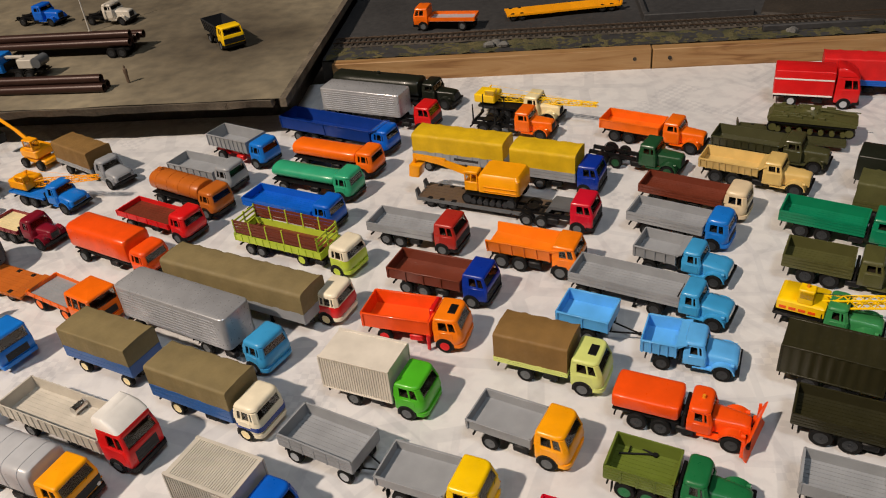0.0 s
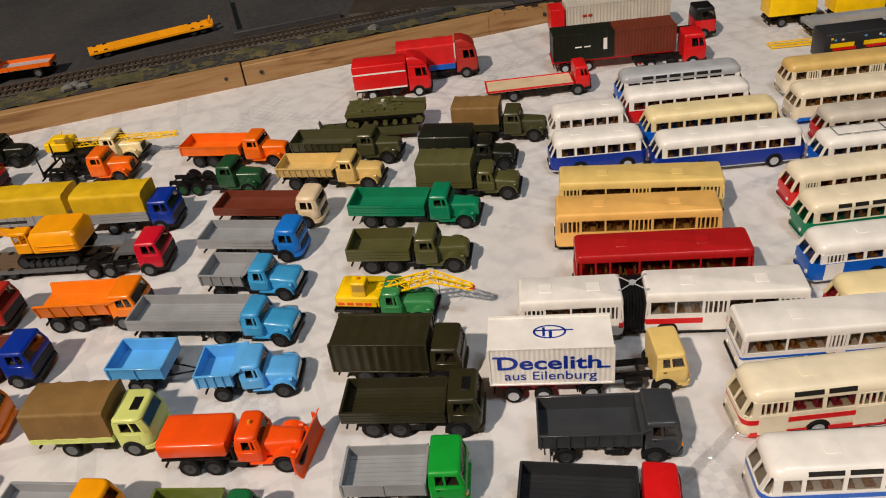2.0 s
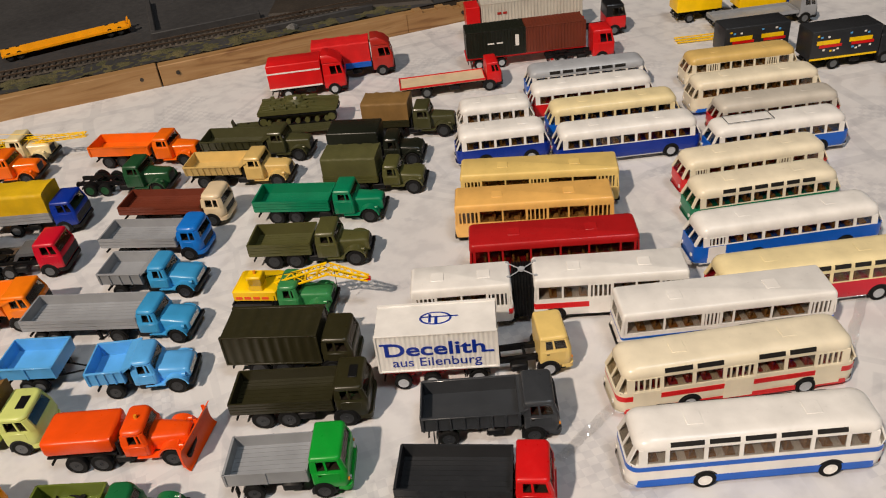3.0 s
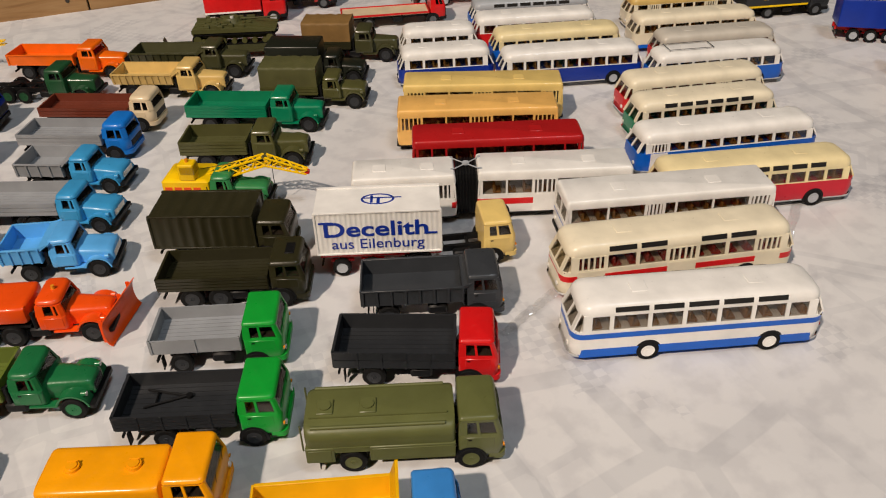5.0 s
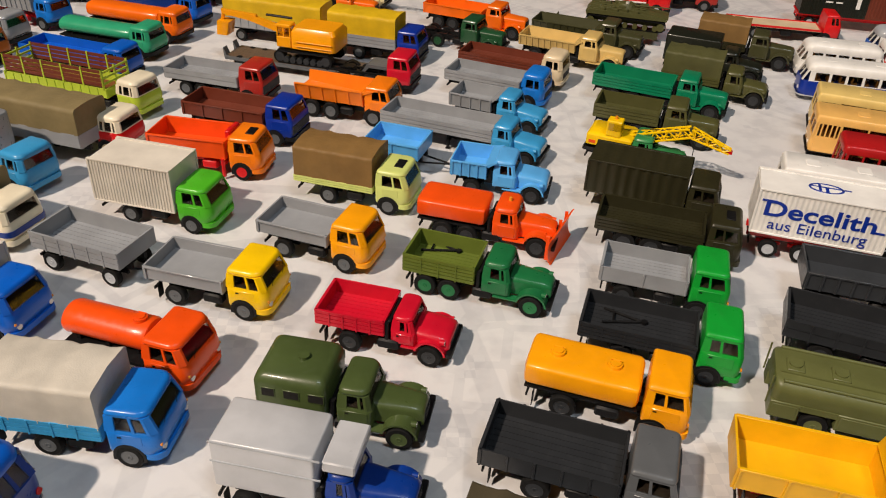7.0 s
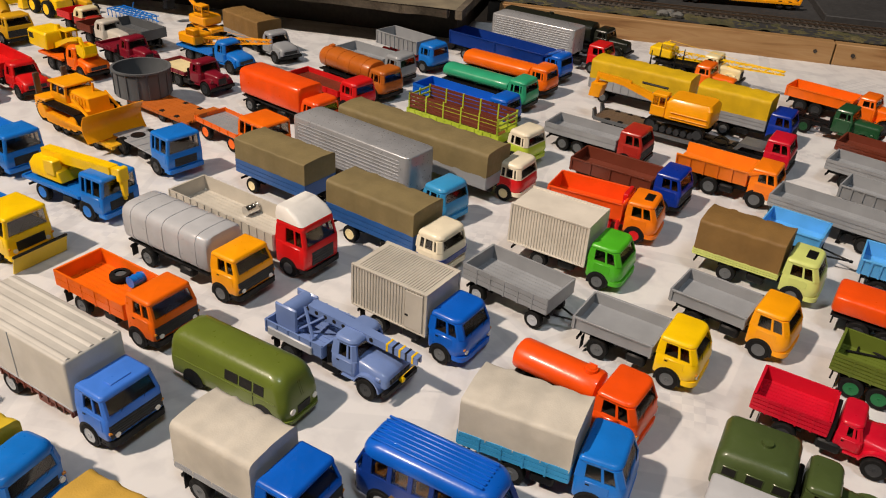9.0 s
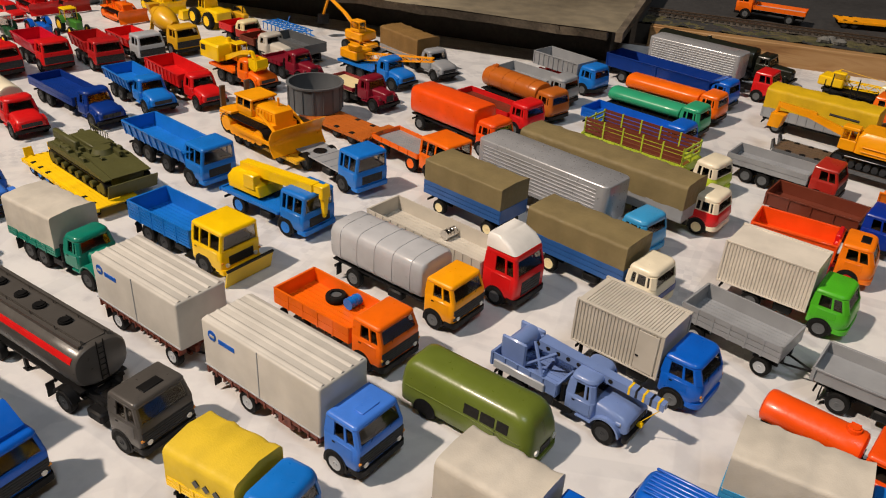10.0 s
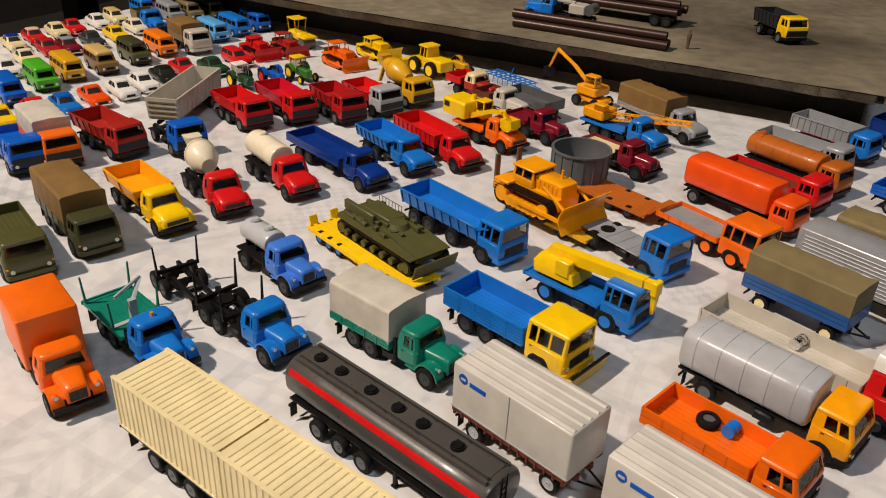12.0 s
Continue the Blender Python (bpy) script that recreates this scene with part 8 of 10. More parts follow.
bus((0.5912, 0.5689, -13.5), 0.1094, "green and ivory coach with roof windows", "emerald", "ivory", axles=(0.0334, 0.0864), panes=8, skylights=True, skirt="ivory")
bus((0.6083, 0.6062, -13.4), 0.1139, "red and ivory rounded bus with ribbed doors", "red", "ivory", axles=(0.0347, 0.0900), panes=9, doors=(0, 6))
bus((0.6581, 0.6386, -14.8), 0.112, "blue bus with a pale grey roof and roof rack", "blue", "white", axles=(0.0342, 0.0885), panes=8, rack=True)
bus((0.6867, 0.6736, -15.3), 0.108, "red bus with a pale grey roof", "red", "stone", axles=(0.0329, 0.0853), panes=8)
bus((0.6965, 0.7215, -15.4), 0.118, "ivory bus with a blue skirt", "ivory", "ivory", axles=(0.0360, 0.0932), panes=7, skirt="blue")
bus((0.7245, 0.7714, -15.6), 0.108, "ivory bus with a tan roof", "ivory", "ivory", axles=(0.0329, 0.0853), roof="sand", panes=8, doors=(1, 6))
bus((0.5501, 0.6959, -16.2), 0.12, "dark blue coach with a white roof", "navy", "white", axles=(0.0366, 0.0948), panes=9)
bus((0.5655, 0.7410, -16.2), 0.116, "cream coach with a blue lower half", "blue", "cream", axles=(0.0354, 0.0916), panes=8)
bus((0.5690, 0.7865, -16.4), 0.116, "red coach with a white roof", "red", "white", axles=(0.0354, 0.0916), panes=8)
bus((0.5847, 0.8264, -16.4), 0.118, "blue and white coach with glazed roof edges", "blue", "white", axles=(0.0360, 0.0932), panes=8, skylights=True, roof="lightgrey")
bus((0.4770, 0.7366, -16.9), 0.08, "small dark blue bus with a white roof", "navy", "white", axles=(0.0244, 0.0632), panes=5)
bus((0.4971, 0.7850, -16.7), 0.07, "small white bus with a blue skirt and open windows", "white", "white", axles=(0.0214, 0.0553), panes=5, skirt="blue")
bus((0.4575, 0.6716, -24.0), 0.1200, "pale yellow city bus with square ends", "buttercream", "buttercream", axles=(0.0283, 0.0873), shares=(0.75, 1, 1, 0.75, 1, 1, 0.75), doors=(0, 3, 6), square=True, r=0.002, rb=0.002, pane_gap=0.0012, zb=0.0165, zr=0.0268, zt=0.0322)
bus((0.4378, 0.6329, -22.3), 0.1140, "warm yellow city bus with slit doors", "apricot", "apricot", axles=(0.0268, 0.0826), shares=(1, 1.1, 1.1, 1, 0.95, 0.95, 1), doors=(0, 3, 6), square=True, r=0.0015, rb=0.0015, pane_gap=0.0012, zb=0.0165, zr=0.0264, zt=0.0316)
bus((0.4263, 0.5755, -21.0), 0.1112, "red city bus with large windows", "wine", "wine", axles=(0.0259, 0.0800), shares=(0.5, 0.5, 1, 1.05, 1, 1.1, 0.5), square=True, r=0.003, rb=0.003, pane_gap=0.0012, zb=0.0180, zr=0.0310, zt=0.0360, hw=0.0136)
bus((0.3766, 0.5496, -20.2), 0.0633, "white rear half of an articulated bus with a red stripe", "white", "white", axles=(0.0190, 0.0316), band="red", shares=(0.85, 1, 1, 0.85), doors=(0, 3), square=True, r=0.002, rb=0.002, band_z=(0.011, 0.015), pane_gap=0.0012, zb=0.0178, zr=0.0278, zt=0.0336, hw=0.0130)
t = bus((0.4488, 0.5256, -21.2), 0.0950, "white front half of an articulated bus with a red stripe", "white", "white", axles=(0.0134, 0.0660), band="red", shares=(0.95, 1, 0.9, 0.9, 0.9, 0.95), doors=(2, 5), square=True, r=0.002, rb=0.002, band_z=(0.011, 0.015), pane_gap=0.0012, zb=0.0178, zr=0.0278, zt=0.0334, hw=0.0131)
bellows(t, -0.0125)

# army vehicles and work trucks beside the buses
flatbed_truck((0.3218, 0.7244, -26.7), 0.075, "green long-bed truck with a bonnet and timber sides", "kraz", "emerald", "emerald", boards=4, axles=(0.0158,), wr=0.0062, h=0.0085)
flatbed_truck((0.3083, 0.6638, -23.8), 0.0599, "olive army truck with bench seats in a slatted bed", "kraz", "olive", "olive", boards=4, axles=(0.0158,), wr=0.0066, h=0.009)
box_truck((0.2798, 0.5537, -24.1), 0.046, "dark olive army radio truck with a panelled box", "angular", "darkolive", "darkolive", axles=(0.015,), wr=0.0064, top=0.0325, tail=0.018, ribs=9, roof_ribs=6, cab_kw=dict(lamps=False))
flatbed_truck((0.2742, 0.5102, -21.5), 0.0478, "dark olive army truck with an empty slatted bed", "angular", "darkolive", "darkolive", axles=(0.015,), wr=0.0064, boards=4, h=0.0072, hw=0.0135, cab_kw=dict(hatch="dark"))
covered_truck((0.3820, 0.7410, -26.4), 0.057, "olive army truck with a dark green tarpaulin", "zil", "olive", "olive", "olive", axles=(0.014,), wr=0.0062, top=0.035, peak=0.0)
box_truck((0.3972, 0.7869, -26.5), 0.0564, "black-green army truck with a hinged box body", "zil", "blackgreen", "blackgreen", wr=0.0062, top=0.034, axles=(0.014,))
covered_truck((0.4391, 0.8254, -26.4), 0.0572, "green army truck with a brown canvas cover", "kraz", "armygreen", "darkolive", "tan", wr=0.0064, top=0.036, peak=0.0, axles=(0.014,))
dump_truck((0.2929, 0.8569, -26.8), 0.0746, "olive dump truck with a ribbed open body", "kraz", "armygreen", "armygreen", axles=(0.015,), wr=0.0062, h=0.0085, ribs=9, canopy=0.006)
dump_truck((0.2745, 0.8137, -26.7), 0.0657, "sand-coloured dump truck with a bonnet", "kraz", "sand", "sand", axles=(0.015,), wr=0.0064, h=0.0085, ribs=9, canopy=0.006)
dump_truck((0.1949, 0.9022, -26.9), 0.075, "orange dump truck with a bonnet", "kraz", "orange", "orange", axles=(0.0145,), wr=0.0062, h=0.0085, ribs=1, taper=0.98)
chassis_truck((0.1786, 0.8530, -26.8), 0.0629, "green tractor unit with a bare black chassis", "kraz", "pine", axles=(0.014,), wr=0.006, rim="pine")
flatbed_truck((0.2198, 0.7757, -26.7), 0.0609, "brown flatbed truck with a beige rounded cab", "bulb", "beige", "brown", wr=0.0056, boards=3)
flatbed_truck((0.2053, 0.7307, -26.6), 0.0523, "grey flatbed truck with a blue rounded cab", "bulb", "steelblue", "grey", boards=3, h=0.007)
dump_truck((0.2012, 0.6798, -26.4), 0.048, "grey dump truck with a pale blue bonnet cab", "zil", "cyan", "grey", h=0.0085, ribs=4, taper=0.95, canopy=0.004, tail=0.012, cab_kw=dict(grille="white"))
chassis_truck((0.1983, 0.6279, -26.3), 0.0409, "pale blue tractor unit hauling a grey trailer", "zil", "cyan", cab_kw=dict(grille="white"))
dump_truck((0.1941, 0.5737, -17.4), 0.0372, "sky blue dump truck with a bonnet cab", "zil", "sky", "sky", h=0.009, ribs=4, taper=0.95, canopy=0.006, tail=0.013, cab_kw=dict(grille="white"))
t = tank_truck((0.1733, 0.5220, -19.5), 0.0534, "orange snow plough truck with a long water tank", "old", "vermilion", "vermilion", axles=(0.014,), wr=0.006, flat=6, hw=0.0125, hz=0.0054, zc=0.0182, tail=0.016, hatches=(), cab_kw=dict(beacon=True))
snow_plough(t, 0.0487 + 0.0115)
t = flatbed_truck((0.2895, 0.6088, -26.4), 0.0397, "green crane carrier truck with a bonnet cab", "old", "fern", "black", h=0.0012, boards=1, stakes=2, wr=0.006, rim="fern", name="crane_truck")
slewing_crane(t, 0.004, "yellow")
flatbed_truck((0.2614, 0.4622, -20.0), 0.0362, "green-cabbed light truck with a grey drop-side bed", "angular", "green", "grey", h=0.0072, boards=1, stakes=2, wr=0.0054, rim="charcoal", tail=0.013, hw=0.013)
flatbed_truck((0.2484, 0.4161, -21.1), 0.038, "green-cabbed truck with a dark planked bed", "angular", "green", "charcoal", h=0.007, boards=4, wr=0.0054, rim="charcoal", tail=0.02, hw=0.0135)
flatbed_truck((0.1617, 0.4710, -21.1), 0.0543, "green army truck with an olive slatted bed", "old", "bottle", "grassolive", h=0.009, boards=5, stakes=4, wr=0.0058, axles=(0.0125,), rim="bottle", tail=0.0115, hw=0.013)
flatbed_truck((0.1248, 0.4278, -18.1), 0.0374, "crimson flatbed truck with a square bonnet", "zil", "crimson", "crimson", h=0.0072, boards=4, wr=0.0054, rim="charcoal", tail=0.016, hw=0.0126, gap=0.0006, cab_kw=dict(zb=0.0154, zr=0.0204, zt=0.0224, hood_z=0.0156, hw=0.0116, cab_len=0.0108, hood=0.0160))
tank_truck((0.2154, 0.3839, -21.6), 0.0368, "amber yellow tank truck with a flat-sided tank", "angular", "amber", "amber", zc=0.0178, hz=0.0055, hw=0.012, flat=6.5, tail=0.018, rim="charcoal")
fuel_truck((0.3181, 0.3704, -20.9), 0.0486, "olive green tank truck with side lockers and hatches", "angular", "sage", "sage", tail=0.019, rim="sage", wr=0.0058)
t = dump_truck((0.2821, 0.3297, -18.8), 0.0485, "yellow dump truck body with a blue cab and red hubs", "angular", "azure", "goldyellow", h=0.0105, axles=(0.015,), rim="red", ribs=3, canopy=0.0015, frame_tone="red", taper=0.92, gap=0.0070)
part("headboard", Geo().hexa([(0.0431 - 0.0075, -0.0142, 0.0240), (0.0431 - 0.0060, -0.0142, 0.0240), (0.0431 - 0.0060, 0.0142, 0.0240), (0.0431 - 0.0075, 0.0142, 0.0240)], [(0.0431 - 0.0050, -0.0138, 0.0325), (0.0431 - 0.0038, -0.0138, 0.0325), (0.0431 - 0.0038, 0.0138, 0.0325), (0.0431 - 0.0050, 0.0138, 0.0325)]), paint("goldyellow"), t)
flatbed_truck((0.1970, 0.3414, -21.3), 0.0365, "grey-cabbed truck with a long dark planked bed", "angular", "midgrey", "charcoal", h=0.0072, boards=1, tail=0.022, rim="charcoal")
dump_truck((0.3644, 0.4539, -20.2), 0.0452, "dark grey dump truck with a ribbed tipping body", "angular", "darkgrey", "darkgrey", h=0.009, ribs=7, taper=0.97, canopy=0.004, tail=0.013)
flatbed_truck((0.3435, 0.4144, -25.4), 0.0445, "red-cabbed truck with a dark grey plank bed", "angular", "red", "charcoal", h=0.0085, boards=2, tail=0.018, rim="charcoal")
chassis_truck((0.3955, 0.4907, -15.3), 0.0408, "cream tractor unit coupled to a white box trailer", "angular", "buttercream", rim="lightgrey", tail=0.008)

# trucks in the middle of the table
box_truck((-0.0015, 0.5412, -18.1), 0.0381, "green-cabbed truck with a white ribbed container", "soft", "leaf", "chalk", ribs=26, plain_roof=True, top=0.0372, wr=0.0054, tail=0.02)
dump_truck((0.0881, 0.5046, -23.0), 0.0361, "orange-cabbed tipper with a grey shallow body", "soft", "amber", "grey", h=0.0062, ribs=1, taper=0.99, tail=0.014, z=0.0145)
dump_truck((0.0397, 0.4633, -18.6), 0.0367, "yellow-cabbed tipper with a grey shallow body", "soft", "yellow", "grey", h=0.0062, ribs=1, taper=0.99, tail=0.014, z=0.0145)
t = dump_truck((0.0081, 0.6027, -13.1), 0.0448, "orange tipper with a red chassis and deep body", "soft", "tangerine", "vermilion", h=0.011, ribs=1, taper=0.99, tail=0.015, rim="red", frame_tone="red", cab_kw=dict(hatch="dark"))
folded_loader(t, 0.0448 - 0.0115)
covered_truck((0.1078, 0.5632, -19.6), 0.0378, "pale green truck with a brown canvas cover", "soft", "palelime", "palelime", "tan", hb=0.003, top=0.035, peak=0.0012, tail=0.021, cab_kw=dict(hatch="dark"))
dump_truck((0.0173, 0.6585, -19.5), 0.0541, "dark blue truck with a brown open body", "square", "navy", "brown", h=0.0085, ribs=4, taper=0.98, axles=(0.0145,), tail=0.014)
flatbed_truck((-0.0087, 0.7268, -19.3), 0.0521, "red-cabbed truck with a grey flat bed", "square", "oxide", "grey", axles=(0.013,), boards=2, tail=0.016, h=0.007)
dump_truck((0.0883, 0.6901, -19.4), 0.0479, "orange dump truck with a rock body and white bumper", "square", "tangerine", "tangerine", h=0.011, axles=(0.015,), wr=0.0064, canopy=0.012, taper=0.8, ribs=5, scoop=0.004, gate=False, tail=0.012, cab_kw=dict(bumper="white"))
covered_truck((-0.1156, 0.5317, -21.7), 0.057, "blue truck with an olive canvas cover and cream cab", "round", "ivory", "postblue", "khaki", hb=0.009, top=0.037, peak=0.0004, rim="cream", tail=0.018, cab_kw=dict(band="deepblue", band_z=(0.0105, 0.0138), bumper="ivory", grille=None))
chassis_truck((-0.1157, 0.5899, -26.6), 0.0462, "light blue rounded tractor unit", "round", "cyan", cab_kw=dict(bumper="cyan", grille=None))
chassis_truck((-0.0746, 0.6361, -19.6), 0.0403, "red and cream rounded tractor unit", "round", "red", roof="ivory", rim="cream", cab_kw=dict(bumper="ivory", grille=None))
chassis_truck((-0.0726, 0.6978, -26.4), 0.0374, "lime tractor unit with a white roof", "round", "lime", roof="ivory", rim="lime", cab_kw=dict(bumper="lime", grille=None))
flatbed_truck((-0.1313, 0.7730, -22.5), 0.0683, "blue flatbed truck with a low open bed", "round", "blue", "blue", tail=0.016, h=0.007)
tank_truck((-0.1216, 0.8213, -21.1), 0.0651, "green tank truck with a rounded cab", "round", "seagreen", "seagreen", zc=0.0185, hz=0.006, hw=0.0105, tail=0.014, flat=2.2, hatches=())
tank_truck((-0.1121, 0.8666, -21.3), 0.0684, "orange tank truck with a rounded cab", "round", "orange", "orange", zc=0.019, hz=0.0066, hw=0.0115, tail=0.014, flat=2.8, hatches=())
dump_truck((-0.1138, 0.9213, -24.1), 0.0807, "blue tractor with a dark blue tipping trailer body", "round", "blue", "deepblue", tail=0.042, h=0.0125, ribs=2, canopy=0.008, taper=0.92, axles=(-0.022,))
tank_truck((-0.2366, 0.8030, -26.7), 0.0626, "rust orange tank truck with a square cab", "round", "rust", "rust", zc=0.0215, hz=0.0092, hw=0.012, tail=0.012, flat=2.3, bands=4, hatches=(0.1,))
dump_truck((-0.2295, 0.8416, -22.7), 0.0523, "grey dump truck with a red frame and grey cab", "round", "grey", "grey", frame_tone="red", h=0.0085, ribs=7, taper=0.97)
dump_truck((-0.2051, 0.8912, -26.2), 0.0484, "blue-cabbed dump truck with a raised grey body", "round", "steelblue", "grey", frame_tone="red", h=0.012, ribs=9, z=0.0165, taper=0.97)
covered_truck((-0.3635, 0.8705, -30.4), 0.0705, "grey bonneted truck with a mustard canvas cover", "tatra", "grey", "grey", "tan", top=0.035, peak=0.0004, hb=0.004)
flatbed_truck((-0.2480, 0.7604, -24.7), 0.0605, "red fire truck with an open rear bed", "round", "red", "red", h=0.0045, boards=1, inner="brown", name="fire_truck", tail=0.014)
tank_truck((-0.2682, 0.7097, -24.5), 0.0695, "bright orange refuse truck with a rounded body", "round", "vermilion", "vermilion", zc=0.024, hz=0.0115, hw=0.0138, flat=5.0, tail=0.012, hatches=())
flatbed_truck((-0.2719, 0.6425, -26.2), 0.0537, "orange heavy tractor with a grey deck", "panorama", "orange", "orange", h=0.003, boards=1, inner="grey", rim="orange", axles=(0.0325,), wr=0.0062, tail=0.011, cab_kw=dict(length=0.0275))
chassis_truck((-0.3129, 0.5950, -26.1), 0.0459, "blue forward-control truck with a grey slatted deck", "panorama", "steelblue", deck="grey", wr=0.006)
t, o, back = box_truck((-0.0703, 0.4492, -20.3), 0.039, "blue-cabbed truck with a grey ribbed container", "soft", "blue", "stone", ribs=24, roof_ribs=26, top=0.0358, tail=0.016, wr=0.0054)
part("side_door", Geo().box(0.0175, 0.0280, -0.0150, -0.0146, 0.0132, 0.0345, 0.0001), paint("stone", 0.42), o)
part("latch", Geo().box(0.0180, 0.0196, -0.0154, -0.0150, 0.0205, 0.0212), FRAME, o)
flatbed_truck((-0.2071, 0.5115, -20.4), 0.0774, "red-cabbed truck with a long beige open body", "modern", "red", "stone", h=0.0095, boards=1, stakes=14, tail=0.022, cab_kw=dict(spoiler="white", bumper=None))
drum((-0.1802, 0.5101, -23.8, 0.0134), "bright metal cylinder lying in a truck body", "chrome")
tank_truck((-0.2135, 0.4675, -18.1), 0.0582, "orange-cabbed refuse truck with a grey banded body", "square", "amber", "silver", zc=0.0235, hz=0.0115, hw=0.0138, flat=4.2, bands=5, tail=0.018, hatches=())
flatbed_truck((-0.2186, 0.4156, -18.5), 0.044, "orange low-sided tipper carrying a spare wheel and drum", "square", "orange", "orange", h=0.008, boards=2, tail=0.017)
spare_tyre((-0.2108, 0.4212, -19.3, 0.0134), "black spare tyre lying in a truck bed")
drum((-0.2000, 0.4200, -19.3, 0.0134), "small blue drum lying in a truck bed", "steelblue")
panel_bus((-0.1187, 0.3751, -16.8), "olive green one-piece panel bus with a rounded roof", "grassolive")
t = flatbed_truck((-0.1038, 0.4137, -19.4), 0.0464, "slate blue wrecker truck with a lattice jib", "tatra", "slateblue", "slateblue", h=0.006, boards=1, name="wrecker_truck", tail=0.014)
wrecker_jib(t, 0.0446)
tank_truck((0.0114, 0.4151, -20.7), 0.04, "orange-cabbed truck with a round orange tank", "soft", "vermilion", "vermilion", zc=0.0195, hz=0.007, hw=0.0086, flat=2.0, tail=0.012, hatches=(0.85,))
covered_truck((0.0108, 0.3687, -10.6), 0.0331, "blue truck with a grey canvas cover", "soft", "steelblue", "cyan", "stone", hb=0.006, top=0.0362, peak=0.0012, tail=0.024)
t, o, back = box_truck((0.1010, 0.3790, -14.3), 0.0459, "green bonneted truck with a windowed box body", "old", "forest", "forest", rim="forest", top=0.0292, top_r=0.003, r=0.003, tail=0.013, windows=((-0.009, -0.004, 0.0195, 0.0232), (0.0, 0.006, 0.0195, 0.0232), (0.01, 0.016, 0.0195, 0.0232)))
part("roof_vent", Geo().cyl((0.004, 0, 0.0297), "z", 0.0022, 0.0008, 16), paint("forest"), o)
t, o, back = box_truck((0.0906, 0.3378, -15.1), 0.0517, "blue bonneted truck with a silver box body", "old", "deepblue", "silver", hw=0.0113, top=0.0342, tail=0.012, cab_kw=dict(cab_len=0.011, hw=0.0114))
part("over_cab_box", Geo().box(0.0284, 0.0400, -0.0104, 0.0104, 0.0280, 0.0328, 0.0005), paint("silver"), o)
for z in (0.0345, 0.0252):
    part("trim", Geo().box(-0.0122, 0.0282, -0.0116, -0.0112, z - 0.0012, z - 0.0006), paint("lightgrey"), o)
t = bus((-0.0480, 0.3412, -15.8), 0.063, "dark blue coach with a bright blue ribbed roof", "deepblue", "deepblue", axles=(0.0144, 0.0444), panes=5, zr=0.0255, zt=0.0318, zb=0.0175, hw=0.0116, roof="blue", hatches=0)
for k in range(7):
    part("roof_rib", Geo().box(0.006, 0.054, -0.0071 + 0.0022 * k, -0.0062 + 0.0022 * k, 0.0312, 0.0322, 0.0002), paint("blue"), t)
covered_truck((-0.1018, 0.3232, -16.7), 0.036, "blue-cabbed truck with a grey canvas cover", "square", "blue", "grey", "stone", top=0.0348, tail=0.012, hw=0.013, hb=0.002, r=0.003)
t = covered_truck((-0.1983, 0.2947, -10.0), 0.031, "blue-cabbed truck with a creased yellow cover", "bulb", "steelblue", "yellow", "lemon", top=0.031, hb=0.004, tail=0.012, hw=0.013, r=0.003, peak=0.0016, bows=3)
for x in (0.002, 0.007, 0.012):
    part("emblem", Geo().hexa([(x, -0.0134, 0.0215), (x + 0.0018, -0.0134, 0.0195), (x + 0.0036, -0.0134, 0.0215), (x + 0.0018, -0.0134, 0.0235)], [(x, -0.0130, 0.0215), (x + 0.0018, -0.0130, 0.0195), (x + 0.0036, -0.0130, 0.0215), (x + 0.0018, -0.0130, 0.0235)]), paint("charcoal"), t)

# trucks standing closest to the table's front
covered_truck((-0.1190, 0.2715, -12.5), 0.0400, "blue-cabbed truck with a smooth straw-yellow cover", "soft", "steelblue", "straw", "straw", hb=0.004, top=0.0350, tail=0.014, hw=0.0130, r=0.003, peak=0.0010)
covered_truck((-0.0175, 0.2932, -13.5), 0.0380, "grey-cabbed truck with a brown canvas cover", "angular", "midgrey", "drab", "drab", hb=0.004, top=0.0315, tail=0.014, hw=0.0130)
covered_truck((0.1750, 0.2974, -20.5), 0.0400, "olive truck with a dark olive canvas cover", "angular", "armygreen", "mudolive", "mudolive", hb=0.004, top=0.0300, tail=0.014, hw=0.0130)

# heavy trucks toward the dark end of the table
t = flatbed_truck((-0.3454, 0.4600, -16.6), 0.0523, "yellow-cabbed snow plough truck with a blue slatted bed", "panorama", "yellow", "steelblue", h=0.0105, boards=6, stakes=5, axles=(0.015,), wr=0.0062, tail=0.016, cab_kw=dict(length=0.0255, posts=(0.30, 0.62)))
front_blade(t, 0.0523 + 0.0190, "lemon")
covered_truck((-0.3927, 0.4165, -13.6), 0.0524, "teal bonneted truck with a grey canvas cover", "praga", "teal", "teal", "stone", hb=0.004, top=0.036, axles=(0.013,), wr=0.006, peak=0.001)
dump_truck((-0.4347, 0.5621, -20.7), 0.0691, "blue four-axle dump truck with a ribbed body", "panorama", "steelblue", "steelblue", h=0.01, ribs=9, axles=(0.015, 0.039), wr=0.0062, canopy=0.01, tail=0.014)
tank_truck((-0.4956, 0.4517, -18.2), 0.0422, "blue bonneted truck with a silver tank", "praga", "periwinkle", "silver", zc=0.0215, hz=0.007, hw=0.0085, flat=2.0, tail=0.012, wr=0.006)
t = flatbed_truck((-0.3189, 0.5160, -16.3), 0.0438, "blue mobile crane truck with a yellow boom", "panorama", "steelblue", "steelblue", h=0.001, boards=1, stakes=2, wr=0.0062, rim="steelblue", name="crane_truck")
telescopic_crane(t, 0.0398)
